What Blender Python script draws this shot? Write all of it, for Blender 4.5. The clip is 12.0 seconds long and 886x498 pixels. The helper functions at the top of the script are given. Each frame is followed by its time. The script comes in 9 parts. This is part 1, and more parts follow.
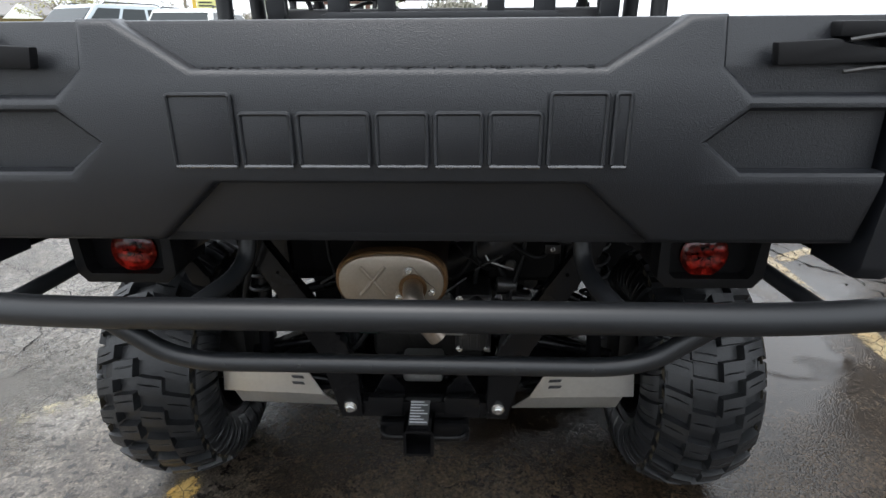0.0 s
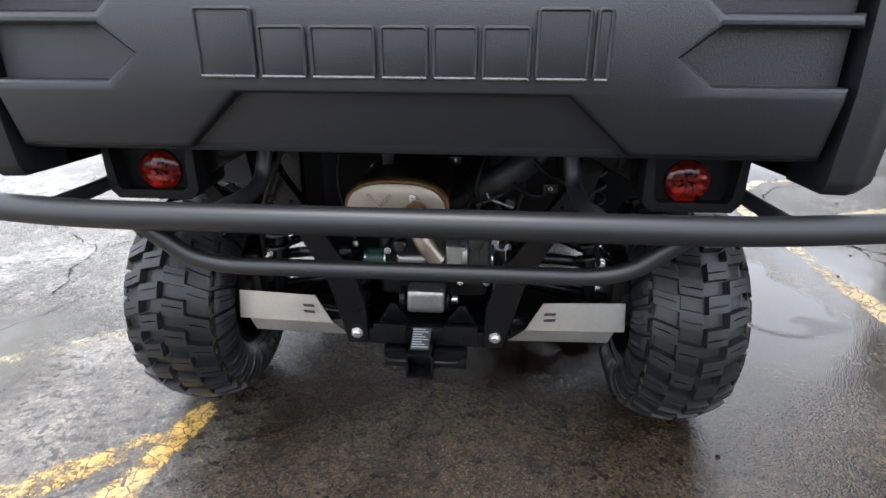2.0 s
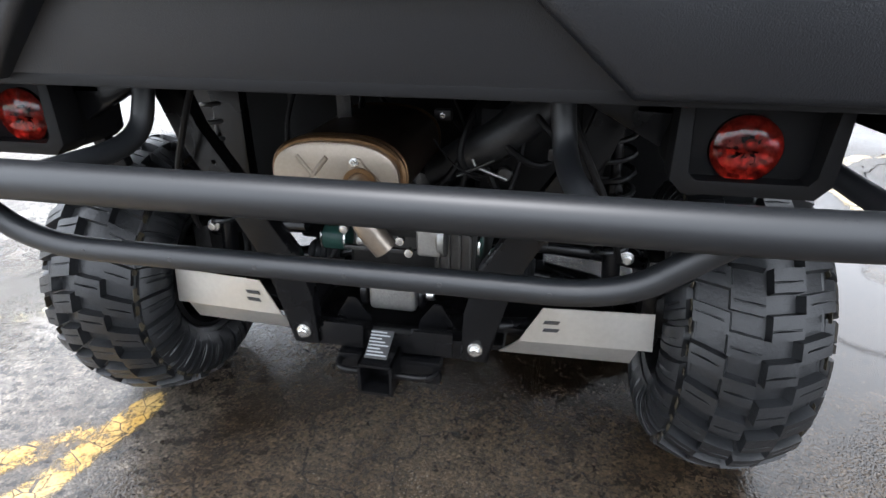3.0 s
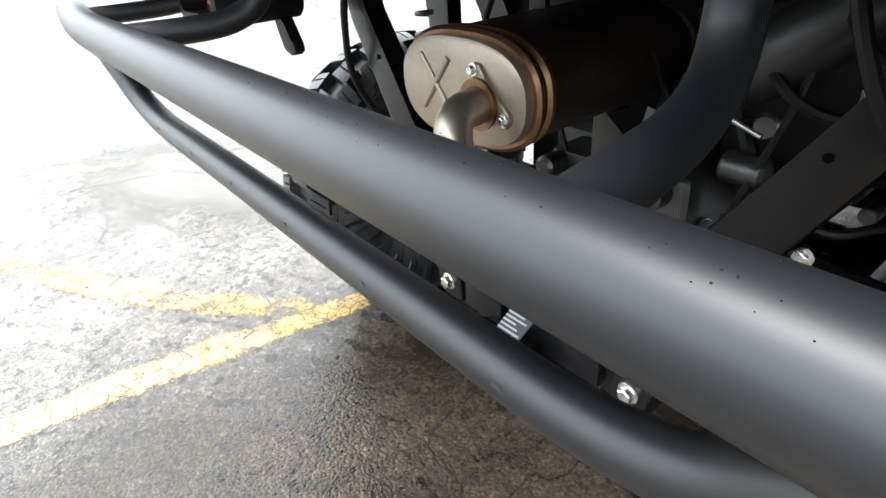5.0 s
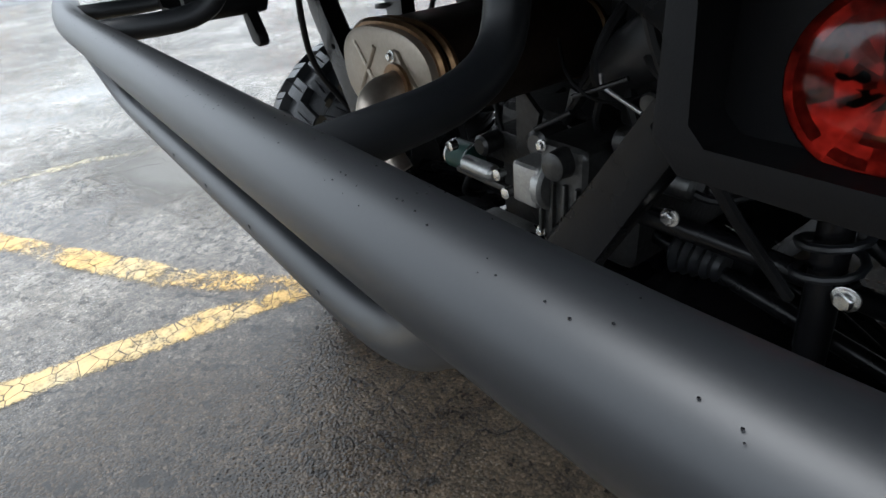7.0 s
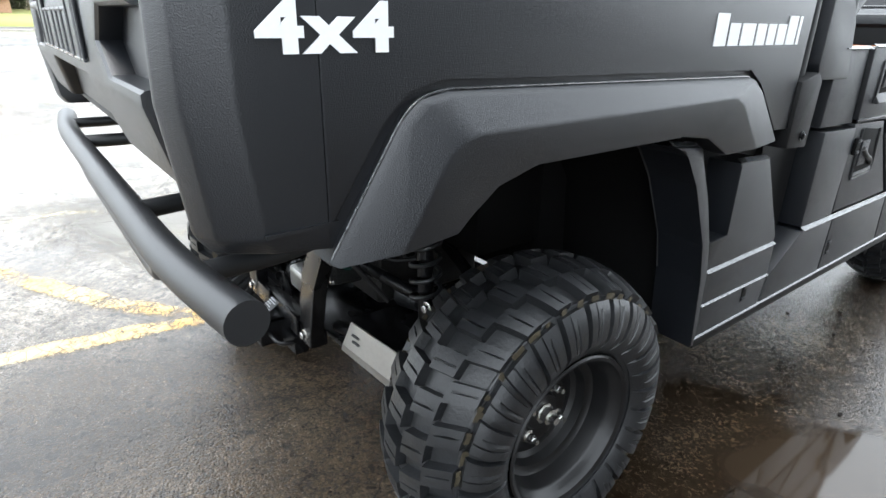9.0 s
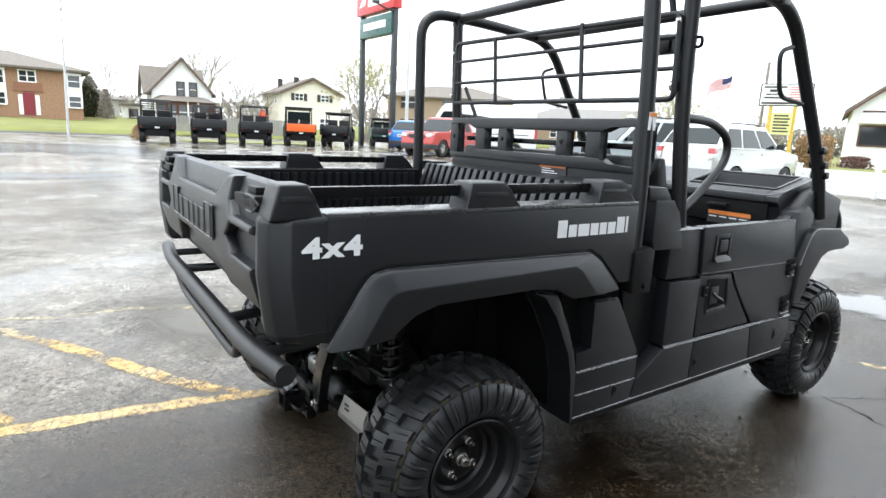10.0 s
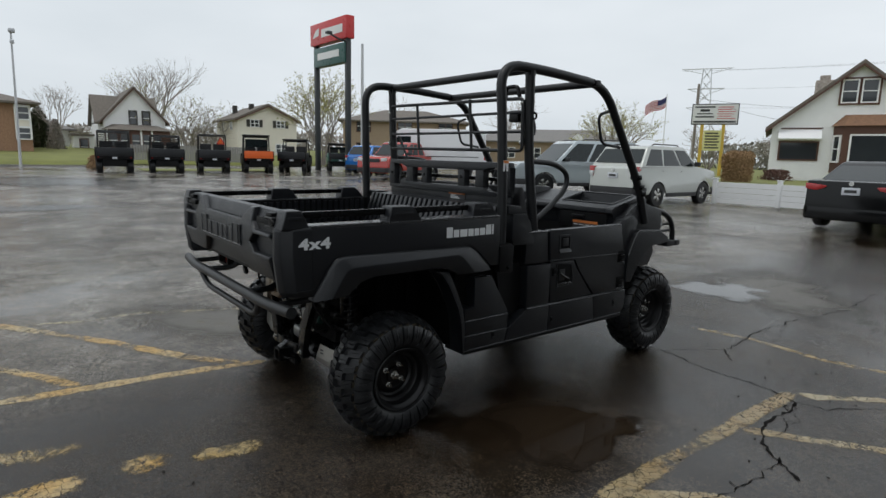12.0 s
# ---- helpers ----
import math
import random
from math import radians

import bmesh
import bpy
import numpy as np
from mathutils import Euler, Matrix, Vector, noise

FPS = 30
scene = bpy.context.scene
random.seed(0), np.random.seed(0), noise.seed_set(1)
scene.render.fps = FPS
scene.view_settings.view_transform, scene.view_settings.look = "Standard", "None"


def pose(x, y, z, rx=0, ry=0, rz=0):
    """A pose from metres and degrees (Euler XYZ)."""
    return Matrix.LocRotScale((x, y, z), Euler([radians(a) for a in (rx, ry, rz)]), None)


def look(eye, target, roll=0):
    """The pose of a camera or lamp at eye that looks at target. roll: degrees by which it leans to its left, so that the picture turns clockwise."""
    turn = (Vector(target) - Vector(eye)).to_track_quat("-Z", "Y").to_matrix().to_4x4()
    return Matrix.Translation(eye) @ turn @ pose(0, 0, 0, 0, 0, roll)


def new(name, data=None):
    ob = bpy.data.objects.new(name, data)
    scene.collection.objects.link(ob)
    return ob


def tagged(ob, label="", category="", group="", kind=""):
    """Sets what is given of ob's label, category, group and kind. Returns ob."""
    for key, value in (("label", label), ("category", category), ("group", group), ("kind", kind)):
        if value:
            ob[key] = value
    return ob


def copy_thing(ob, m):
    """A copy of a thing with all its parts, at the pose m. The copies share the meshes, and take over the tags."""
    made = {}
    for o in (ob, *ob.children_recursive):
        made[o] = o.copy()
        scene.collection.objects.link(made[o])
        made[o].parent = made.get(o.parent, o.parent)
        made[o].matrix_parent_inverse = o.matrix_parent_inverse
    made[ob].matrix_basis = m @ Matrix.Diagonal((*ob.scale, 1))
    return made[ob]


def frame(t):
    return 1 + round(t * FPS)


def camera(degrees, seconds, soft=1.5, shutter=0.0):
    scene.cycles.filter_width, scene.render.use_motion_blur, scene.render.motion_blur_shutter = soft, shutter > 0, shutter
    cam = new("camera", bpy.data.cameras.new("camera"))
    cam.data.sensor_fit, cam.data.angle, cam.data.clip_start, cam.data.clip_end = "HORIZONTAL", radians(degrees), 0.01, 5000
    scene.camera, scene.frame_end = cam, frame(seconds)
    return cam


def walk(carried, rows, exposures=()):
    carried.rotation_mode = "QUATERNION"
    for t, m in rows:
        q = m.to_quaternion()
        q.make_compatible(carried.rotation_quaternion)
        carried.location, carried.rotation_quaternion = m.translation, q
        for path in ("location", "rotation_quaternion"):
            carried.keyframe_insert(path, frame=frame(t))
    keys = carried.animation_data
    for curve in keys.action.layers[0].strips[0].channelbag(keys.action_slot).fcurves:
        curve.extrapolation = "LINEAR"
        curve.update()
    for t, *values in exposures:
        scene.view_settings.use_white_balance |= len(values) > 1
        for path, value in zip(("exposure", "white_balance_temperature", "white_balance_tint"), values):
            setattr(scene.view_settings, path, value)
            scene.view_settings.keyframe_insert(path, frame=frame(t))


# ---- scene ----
cam = camera(76.0, 12.0)
STOPS = [(0.0, 1.36, 6400.0, 12.0), (0.3, 1.85, 6400.0, 13.0), (0.5, 1.95, 6400.0, 13.0), (1.5, 2.0, 6300.0, 14.0), (2.5, 2.15, 6200.0, 14.0), (4.3, 2.98, 6350.0, 11.0), (5.0, 2.76, 6400.0, 10.0), (5.5, 2.38, 6350.0, 10.0), (6.0, 2.05, 6250.0, 10.0), (6.5, 1.8, 6150.0, 10.0), (7.0, 1.62, 6100.0, 10.0), (9.0, 2.44, 6350.0, 10.0), (9.5, 2.3, 6400.0, 10.0), (10.0, 1.7, 6430.0, 10.0), (10.5, 1.12, 6470.0, 10.0), (11.0, 0.38, 6480.0, 10.0), (11.5, 0.05, 6480.0, 10.0), (12.0, -0.06, 6480.0, 10.0)]
PATH = [
    (0, (0.085, -1.446, 1.187), (0.008, 0.427, 0.491), -0.4),
    (0.5, (0.102, -1.581, 1.146), (-0.055, 0.295, 0.47), -0.3),
    (1, (0.079, -1.635, 1.149), (-0.063, 0.254, 0.508), 0.5),
    (1.5, (0.07, -1.653, 1.146), (-0.037, 0.234, 0.491), 1.1),
    (2, (0.122, -1.571, 1.095), (-0.007, 0.284, 0.359), 0.3),
    (2.5, (0.21, -1.43, 1.056), (0.036, 0.408, 0.286), 0.3),
    (2.7, (0.242, -1.341, 1.033), (0.017, 0.474, 0.222), 0.1),
    (4.3, (0.425, -0.847, 0.884), (-0.645, 0.541, -0.08), -1.1),
    (4.5, (0.43, -0.811, 0.876), (-0.71, 0.49, -0.127), -2.1),
    (5, (0.456, -0.775, 0.881), (-0.931, 0.252, -0.13), -4.5),
    (5.5, (0.468, -0.773, 0.88), (-1.039, 0.084, -0.117), -6.6),
    (6, (0.49, -0.773, 0.886), (-1.06, 0.023, -0.095), -6.8),
    (6.5, (0.546, -0.757, 0.888), (-0.964, 0.097, -0.107), -6.2),
    (7, (0.609, -0.736, 0.888), (-0.812, 0.222, -0.142), -5.8),
    (7.2, (0.64, -0.731, 0.891), (-0.742, 0.27, -0.152), -4.9),
    (8.8, (1.243, -0.751, 1.008), (-0.234, 0.333, 0.207), 0.2),
    (9, (1.363, -0.772, 1.083), (-0.107, 0.358, 0.335), 1.0),
    (9.2, (1.487, -0.824, 1.153), (0.0, 0.342, 0.497), 1.2),
    (9.5, (1.668, -0.926, 1.255), (0.126, 0.23, 0.72), 2.8),
    (9.8, (1.891, -1.004, 1.33), (0.307, 0.132, 0.882), 3.0),
    (10, (2.046, -1.03, 1.356), (0.434, 0.083, 0.957), 2.7),
    (10.2, (2.178, -1.07, 1.378), (0.56, 0.042, 0.998), 2.6),
    (10.5, (2.354, -1.171, 1.389), (0.76, -0.006, 1.069), 2.5),
    (11, (2.642, -1.336, 1.43), (1.093, -0.113, 1.107), 1.5),
    (11.5, (2.911, -1.435, 1.457), (1.353, -0.222, 1.138), 1.5),
    (12, (3.118, -1.606, 1.479), (1.576, -0.375, 1.155), 1.4),
]
walk(cam, [(t, look(eye, target, roll)) for t, eye, target, roll in PATH], STOPS)

# ---------------------------------------------------------------- light
world = bpy.data.worlds.new("overcast")
scene.world = world
world.use_nodes = True
wn, wl = world.node_tree.nodes, world.node_tree.links
wn.clear()
sky = wn.new("ShaderNodeTexSky")
sky.sky_type, sky.sun_disc = "NISHITA", False
sky.sun_elevation, sky.sun_rotation = radians(72), radians(204)
sky.air_density, sky.dust_density = 1.0, 4.0
grey = wn.new("ShaderNodeHueSaturation")
grey.inputs["Saturation"].default_value = 0.12
wl.new(sky.outputs[0], grey.inputs["Color"])
wco = wn.new("ShaderNodeTexCoord")
wmap = wn.new("ShaderNodeMapping")
wmap.inputs["Scale"].default_value = (1.0, 1.0, 3.0)
wl.new(wco.outputs["Generated"], wmap.inputs[0])
cloud = wn.new("ShaderNodeTexNoise")
cloud.inputs["Scale"].default_value, cloud.inputs["Detail"].default_value = 1.6, 5.0
wl.new(wmap.outputs[0], cloud.inputs["Vector"])
ramp = wn.new("ShaderNodeValToRGB")
ramp.color_ramp.elements[0].position, ramp.color_ramp.elements[0].color = 0.3, (5.85, 6.42, 6.85, 1)
ramp.color_ramp.elements[1].position, ramp.color_ramp.elements[1].color = 0.7, (7.25, 7.75, 8.15, 1)
wl.new(cloud.outputs[0], ramp.inputs[0])
wmix = wn.new("ShaderNodeMixRGB")
wmix.inputs[0].default_value = 0.85
wl.new(grey.outputs[0], wmix.inputs[1])
wl.new(ramp.outputs[0], wmix.inputs[2])
back = wn.new("ShaderNodeBackground")
back.inputs[1].default_value = 0.125
wl.new(wmix.outputs[0], back.inputs[0])
wout = wn.new("ShaderNodeOutputWorld")
wl.new(back.outputs[0], wout.inputs[0])
sun = new("sun", bpy.data.lights.new("sun", "SUN"))
sun.data.energy, sun.data.angle, sun.data.color = 0.8, radians(25), (1.0, 0.98, 0.95)
sun.matrix_world = look((0, 0, 30), (4, 9, 0))


# ---------------------------------------------------------------- materials
def surface(name, col, rough=0.5, metal=0.0, var=0.15, scale=6.0, bump=0.0, bscale=150.0, rvar=0.1, coat=0.0, spec=0.5, emit=0.0, island=0.0):
    """A node material: colour that drifts at two scales, uneven gloss and fine relief."""
    m = bpy.data.materials.new(name)
    m.use_nodes = True
    n, l = m.node_tree.nodes, m.node_tree.links
    b = n["Principled BSDF"]
    co = n.new("ShaderNodeTexCoord")
    big = n.new("ShaderNodeTexNoise")
    big.inputs["Scale"].default_value, big.inputs["Detail"].default_value = scale, 6.0
    l.new(co.outputs["Object"], big.inputs["Vector"])
    fine = n.new("ShaderNodeTexNoise")
    fine.inputs["Scale"].default_value, fine.inputs["Detail"].default_value = bscale, 3.0
    l.new(co.outputs["Object"], fine.inputs["Vector"])
    both = n.new("ShaderNodeMath")
    both.operation = "MULTIPLY_ADD"
    both.inputs[1].default_value = 0.5
    l.new(fine.outputs[0], both.inputs[0])
    half = n.new("ShaderNodeMath")
    half.operation = "MULTIPLY"
    half.inputs[1].default_value = 0.5
    l.new(big.outputs[0], half.inputs[0])
    l.new(half.outputs[0], both.inputs[2])
    value = both.outputs[0]
    if island:
        geo = n.new("ShaderNodeNewGeometry")
        isl = n.new("ShaderNodeMath")
        isl.operation = "MULTIPLY_ADD"
        isl.inputs[1].default_value, isl.inputs[2].default_value = island, -island / 2
        l.new(geo.outputs["Random Per Island"], isl.inputs[0])
        add = n.new("ShaderNodeMath")
        l.new(value, add.inputs[0])
        l.new(isl.outputs[0], add.inputs[1])
        value = add.outputs[0]
    cr = n.new("ShaderNodeValToRGB")
    lo, hi = cr.color_ramp.elements
    lo.position, hi.position = 0.3, 0.7
    lo.color = (*[c * (1 - var) for c in col], 1)
    hi.color = (*[min(1, c * (1 + var)) for c in col], 1)
    l.new(value, cr.inputs[0])
    l.new(cr.outputs[0], b.inputs["Base Color"])
    rm = n.new("ShaderNodeMapRange")
    rm.inputs[3].default_value, rm.inputs[4].default_value = max(0.02, rough - rvar), min(1, rough + rvar)
    l.new(big.outputs[0], rm.inputs[0])
    l.new(rm.outputs[0], b.inputs["Roughness"])
    b.inputs["Metallic"].default_value = metal
    b.inputs["Coat Weight"].default_value = coat
    b.inputs["Coat Roughness"].default_value = 0.05
    b.inputs["Specular IOR Level"].default_value = spec
    if bump:
        bp = n.new("ShaderNodeBump")
        bp.inputs["Strength"].default_value, bp.inputs["Distance"].default_value = bump, 0.004
        l.new(fine.outputs[0], bp.inputs["Height"])
        l.new(bp.outputs[0], b.inputs["Normal"])
    if emit:
        b.inputs["Emission Color"].default_value, b.inputs["Emission Strength"].default_value = (*col, 1), emit
    return m


def clear_glass(name, tint, rough=0.02):
    m = bpy.data.materials.new(name)
    m.use_nodes = True
    b = m.node_tree.nodes["Principled BSDF"]
    b.inputs["Base Color"].default_value = (*tint, 1)
    b.inputs["Roughness"].default_value = rough
    b.inputs["Transmission Weight"].default_value = 1.0
    b.inputs["IOR"].default_value = 1.45
    return m


def asphalt_material():
    m = bpy.data.materials.new("wet_asphalt")
    m.use_nodes = True
    n, l = m.node_tree.nodes, m.node_tree.links
    b = n["Principled BSDF"]
    co = n.new("ShaderNodeTexCoord")

    def noise_at(scale, detail=5.0, rough=0.55):
        t = n.new("ShaderNodeTexNoise")
        t.inputs["Scale"].default_value, t.inputs["Detail"].default_value, t.inputs["Roughness"].default_value = scale, detail, rough
        l.new(co.outputs["Object"], t.inputs["Vector"])
        return t.outputs[0]

    def ramp_of(src, stops):
        r = n.new("ShaderNodeValToRGB")
        e = r.color_ramp.elements
        e[0].position, e[0].color = stops[0][0], (*stops[0][1], 1)
        e[1].position, e[1].color = stops[-1][0], (*stops[-1][1], 1)
        for p, c in stops[1:-1]:
            x = e.new(p)
            x.color = (*c, 1)
        l.new(src, r.inputs[0])
        return r.outputs[0]

    def mix(kind, fac, a, c):
        x = n.new("ShaderNodeMixRGB")
        x.blend_type = kind
        for sock, v in zip(x.inputs, (fac, a, c)):
            if hasattr(v, "node"):
                l.new(v, sock)
            else:
                sock.default_value = v if isinstance(v, float) else (*v, 1)
        return x.outputs[0]

    stains = ramp_of(noise_at(0.75, 7.0, 0.62), [(0.32, (0.012, 0.0092, 0.0070)), (0.47, (0.032, 0.029, 0.026)), (0.58, (0.052, 0.050, 0.048)), (0.72, (0.080, 0.079, 0.077))])
    patches = ramp_of(noise_at(2.2, 8.0, 0.65), [(0.32, (0.60, 0.58, 0.55)), (0.5, (1.0, 1.0, 1.0)), (0.68, (1.45, 1.45, 1.43))])
    base = mix("MULTIPLY", 1.0, stains, patches)
    # rubbed pale lane, stained brown bay; sky sheen and vehicle shade painted in too
    pos = n.new("ShaderNodeSeparateXYZ")
    l.new(co.outputs["Object"], pos.inputs[0])
    drift = n.new("ShaderNodeMath")
    drift.operation = "MULTIPLY_ADD"
    drift.inputs[1].default_value = 1.6
    l.new(noise_at(1.1, 5.0), drift.inputs[0])
    l.new(pos.outputs[0], drift.inputs[2])
    lane = n.new("ShaderNodeMapRange")
    lane.inputs[1].default_value, lane.inputs[2].default_value = -0.45, 0.35
    lane.inputs[3].default_value, lane.inputs[4].default_value = 1.0, 0.0
    l.new(drift.outputs[0], lane.inputs[0])
    bay = n.new("ShaderNodeMapRange")
    bay.inputs[1].default_value, bay.inputs[2].default_value = 2.1, 3.0
    l.new(drift.outputs[0], bay.inputs[0])
    tone = mix("MIX", bay.outputs[0], (0.76, 0.60, 0.45), (1.22, 1.09, 0.94))
    flakes = ramp_of(noise_at(7.0, 8.0, 0.7), [(0.34, (2.5, 2.42, 2.28)), (0.5, (4.1, 4.03, 3.92)), (0.64, (5.6, 5.56, 5.45))])
    tone = mix("MIX", lane.outputs[0], tone, flakes)
    base = mix("MULTIPLY", 1.0, base, tone)
    grains = ramp_of(noise_at(28.0, 7.0, 0.7), [(0.34, (0.45, 0.44, 0.42)), (0.5, (1.0, 1.0, 1.0)), (0.66, (1.7, 1.68, 1.62))])
    base = mix("MULTIPLY", 0.45, base, grains)
    stone = n.new("ShaderNodeTexVoronoi")
    stone.inputs["Scale"].default_value = 150.0
    l.new(co.outputs["Object"], stone.inputs["Vector"])
    chips = ramp_of(stone.outputs["Color"], [(0.0, (0.30, 0.29, 0.28)), (0.45, (0.75, 0.74, 0.72)), (0.72, (1.3, 1.25, 1.15)), (0.9, (1.8, 1.74, 1.62)), (1.0, (2.9, 2.8, 2.6))])
    rough_top = n.new("ShaderNodeMapRange")
    rough_top.inputs[3].default_value, rough_top.inputs[4].default_value = 0.75, 0.5
    l.new(lane.outputs[0], rough_top.inputs[0])
    base = mix("MULTIPLY", rough_top.outputs[0], base, chips)
    grit = n.new("ShaderNodeTexVoronoi")
    grit.inputs["Scale"].default_value = 310.0
    l.new(co.outputs["Object"], grit.inputs["Vector"])
    specks = ramp_of(grit.outputs["Color"], [(0.0, (0.45, 0.44, 0.43)), (0.5, (0.85, 0.84, 0.82)), (0.85, (1.35, 1.33, 1.28)), (1.0, (2.0, 1.95, 1.85))])
    base = mix("MULTIPLY", rough_top.outputs[0], base, specks)
    # hairline crazing, broken up so that it comes and goes
    warp = n.new("ShaderNodeTexNoise")
    warp.inputs["Scale"].default_value, warp.inputs["Detail"].default_value = 3.0, 6.0
    l.new(co.outputs["Object"], warp.inputs["Vector"])
    bent = n.new("ShaderNodeVectorMath")
    bent.operation = "MULTIPLY_ADD"
    bent.inputs[1].default_value = (0.5, 0.5, 0.5)
    l.new(warp.outputs["Color"], bent.inputs[0])
    l.new(co.outputs["Object"], bent.inputs[2])
    craze = n.new("ShaderNodeTexVoronoi")
    craze.feature = "DISTANCE_TO_EDGE"
    craze.inputs["Scale"].default_value = 2.3
    l.new(bent.outputs[0], craze.inputs["Vector"])
    lines = ramp_of(craze.outputs["Distance"], [(0.0, (1.0, 1.0, 1.0)), (0.004, (0.6, 0.6, 0.6)), (0.008, (0.0, 0.0, 0.0))])
    where = ramp_of(noise_at(0.9, 3.0), [(0.42, (0.0, 0.0, 0.0)), (0.54, (1.0, 1.0, 1.0))])
    fac = n.new("ShaderNodeMath")
    fac.operation = "MULTIPLY"
    l.new(lines, fac.inputs[0])
    l.new(where, fac.inputs[1])
    base = mix("MIX", fac.outputs[0], base, (0.010, 0.009, 0.008))
    # pits where stones have broken out, thick in some stretches
    pitted = n.new("ShaderNodeMath")
    pitted.operation = "MULTIPLY_ADD"
    pitted.inputs[1].default_value = 0.35
    l.new(noise_at(1.3, 4.0), pitted.inputs[0])
    l.new(noise_at(27.0, 4.0, 0.65), pitted.inputs[2])
    pits = ramp_of(pitted.outputs[0], [(0.565, (1.0, 1.0, 1.0)), (0.600, (0.0, 0.0, 0.0))])
    pits = ramp_of(pits, [(0.0, (1.0, 1.0, 1.0)), (1.0, (0.30, 0.28, 0.26))])
    base = mix("MULTIPLY", 1.0, base, pits)
    l.new(base, b.inputs["Base Color"])
    wet = ramp_of(noise_at(0.38, 5.0), [(0.38, (0.06,) * 3), (0.49, (0.20,) * 3), (0.68, (0.40,) * 3)])
    glint = n.new("ShaderNodeMapRange")
    glint.inputs[3].default_value, glint.inputs[4].default_value = 0.45, 1.3
    l.new(grit.outputs["Color"], glint.inputs[0])
    gloss = n.new("ShaderNodeMath")
    gloss.operation = "MULTIPLY"
    slick = n.new("ShaderNodeMapRange")
    slick.inputs[3].default_value, slick.inputs[4].default_value = 0.72, 1.0
    l.new(lane.outputs[0], slick.inputs[0])
    wetter = n.new("ShaderNodeMath")
    wetter.operation = "MULTIPLY"
    l.new(wet, wetter.inputs[0])
    l.new(slick.outputs[0], wetter.inputs[1])
    l.new(wetter.outputs[0], gloss.inputs[0])
    l.new(glint.outputs[0], gloss.inputs[1])
    l.new(gloss.outputs[0], b.inputs["Roughness"])
    b.inputs["Specular IOR Level"].default_value = 0.45
    bp = n.new("ShaderNodeBump")
    bp.inputs["Distance"].default_value = 0.005
    strength = n.new("ShaderNodeMapRange")
    strength.inputs[1].default_value, strength.inputs[2].default_value = 0.05, 0.3
    strength.inputs[3].default_value, strength.inputs[4].default_value = 0.06, 0.95
    l.new(wetter.outputs[0], strength.inputs[0])
    l.new(strength.outputs[0], bp.inputs["Strength"])
    # every stone stands at a height of its own, grit between them
    tops = n.new("ShaderNodeMath")
    tops.operation = "MULTIPLY_ADD"
    tops.inputs[1].default_value = 0.55
    l.new(stone.outputs["Color"], tops.inputs[0])
    fine_top = n.new("ShaderNodeMath")
    fine_top.operation = "MULTIPLY"
    fine_top.inputs[1].default_value = 0.5
    l.new(grit.outputs["Color"], fine_top.inputs[0])
    l.new(fine_top.outputs[0], tops.inputs[2])
    h = n.new("ShaderNodeMath")
    h.operation = "MULTIPLY_ADD"
    h.inputs[1].default_value = -0.45
    l.new(stone.outputs["Distance"], h.inputs[0])
    l.new(tops.outputs[0], h.inputs[2])
    l.new(h.outputs[0], bp.inputs["Height"])
    l.new(bp.outputs[0], b.inputs["Normal"])
    return m


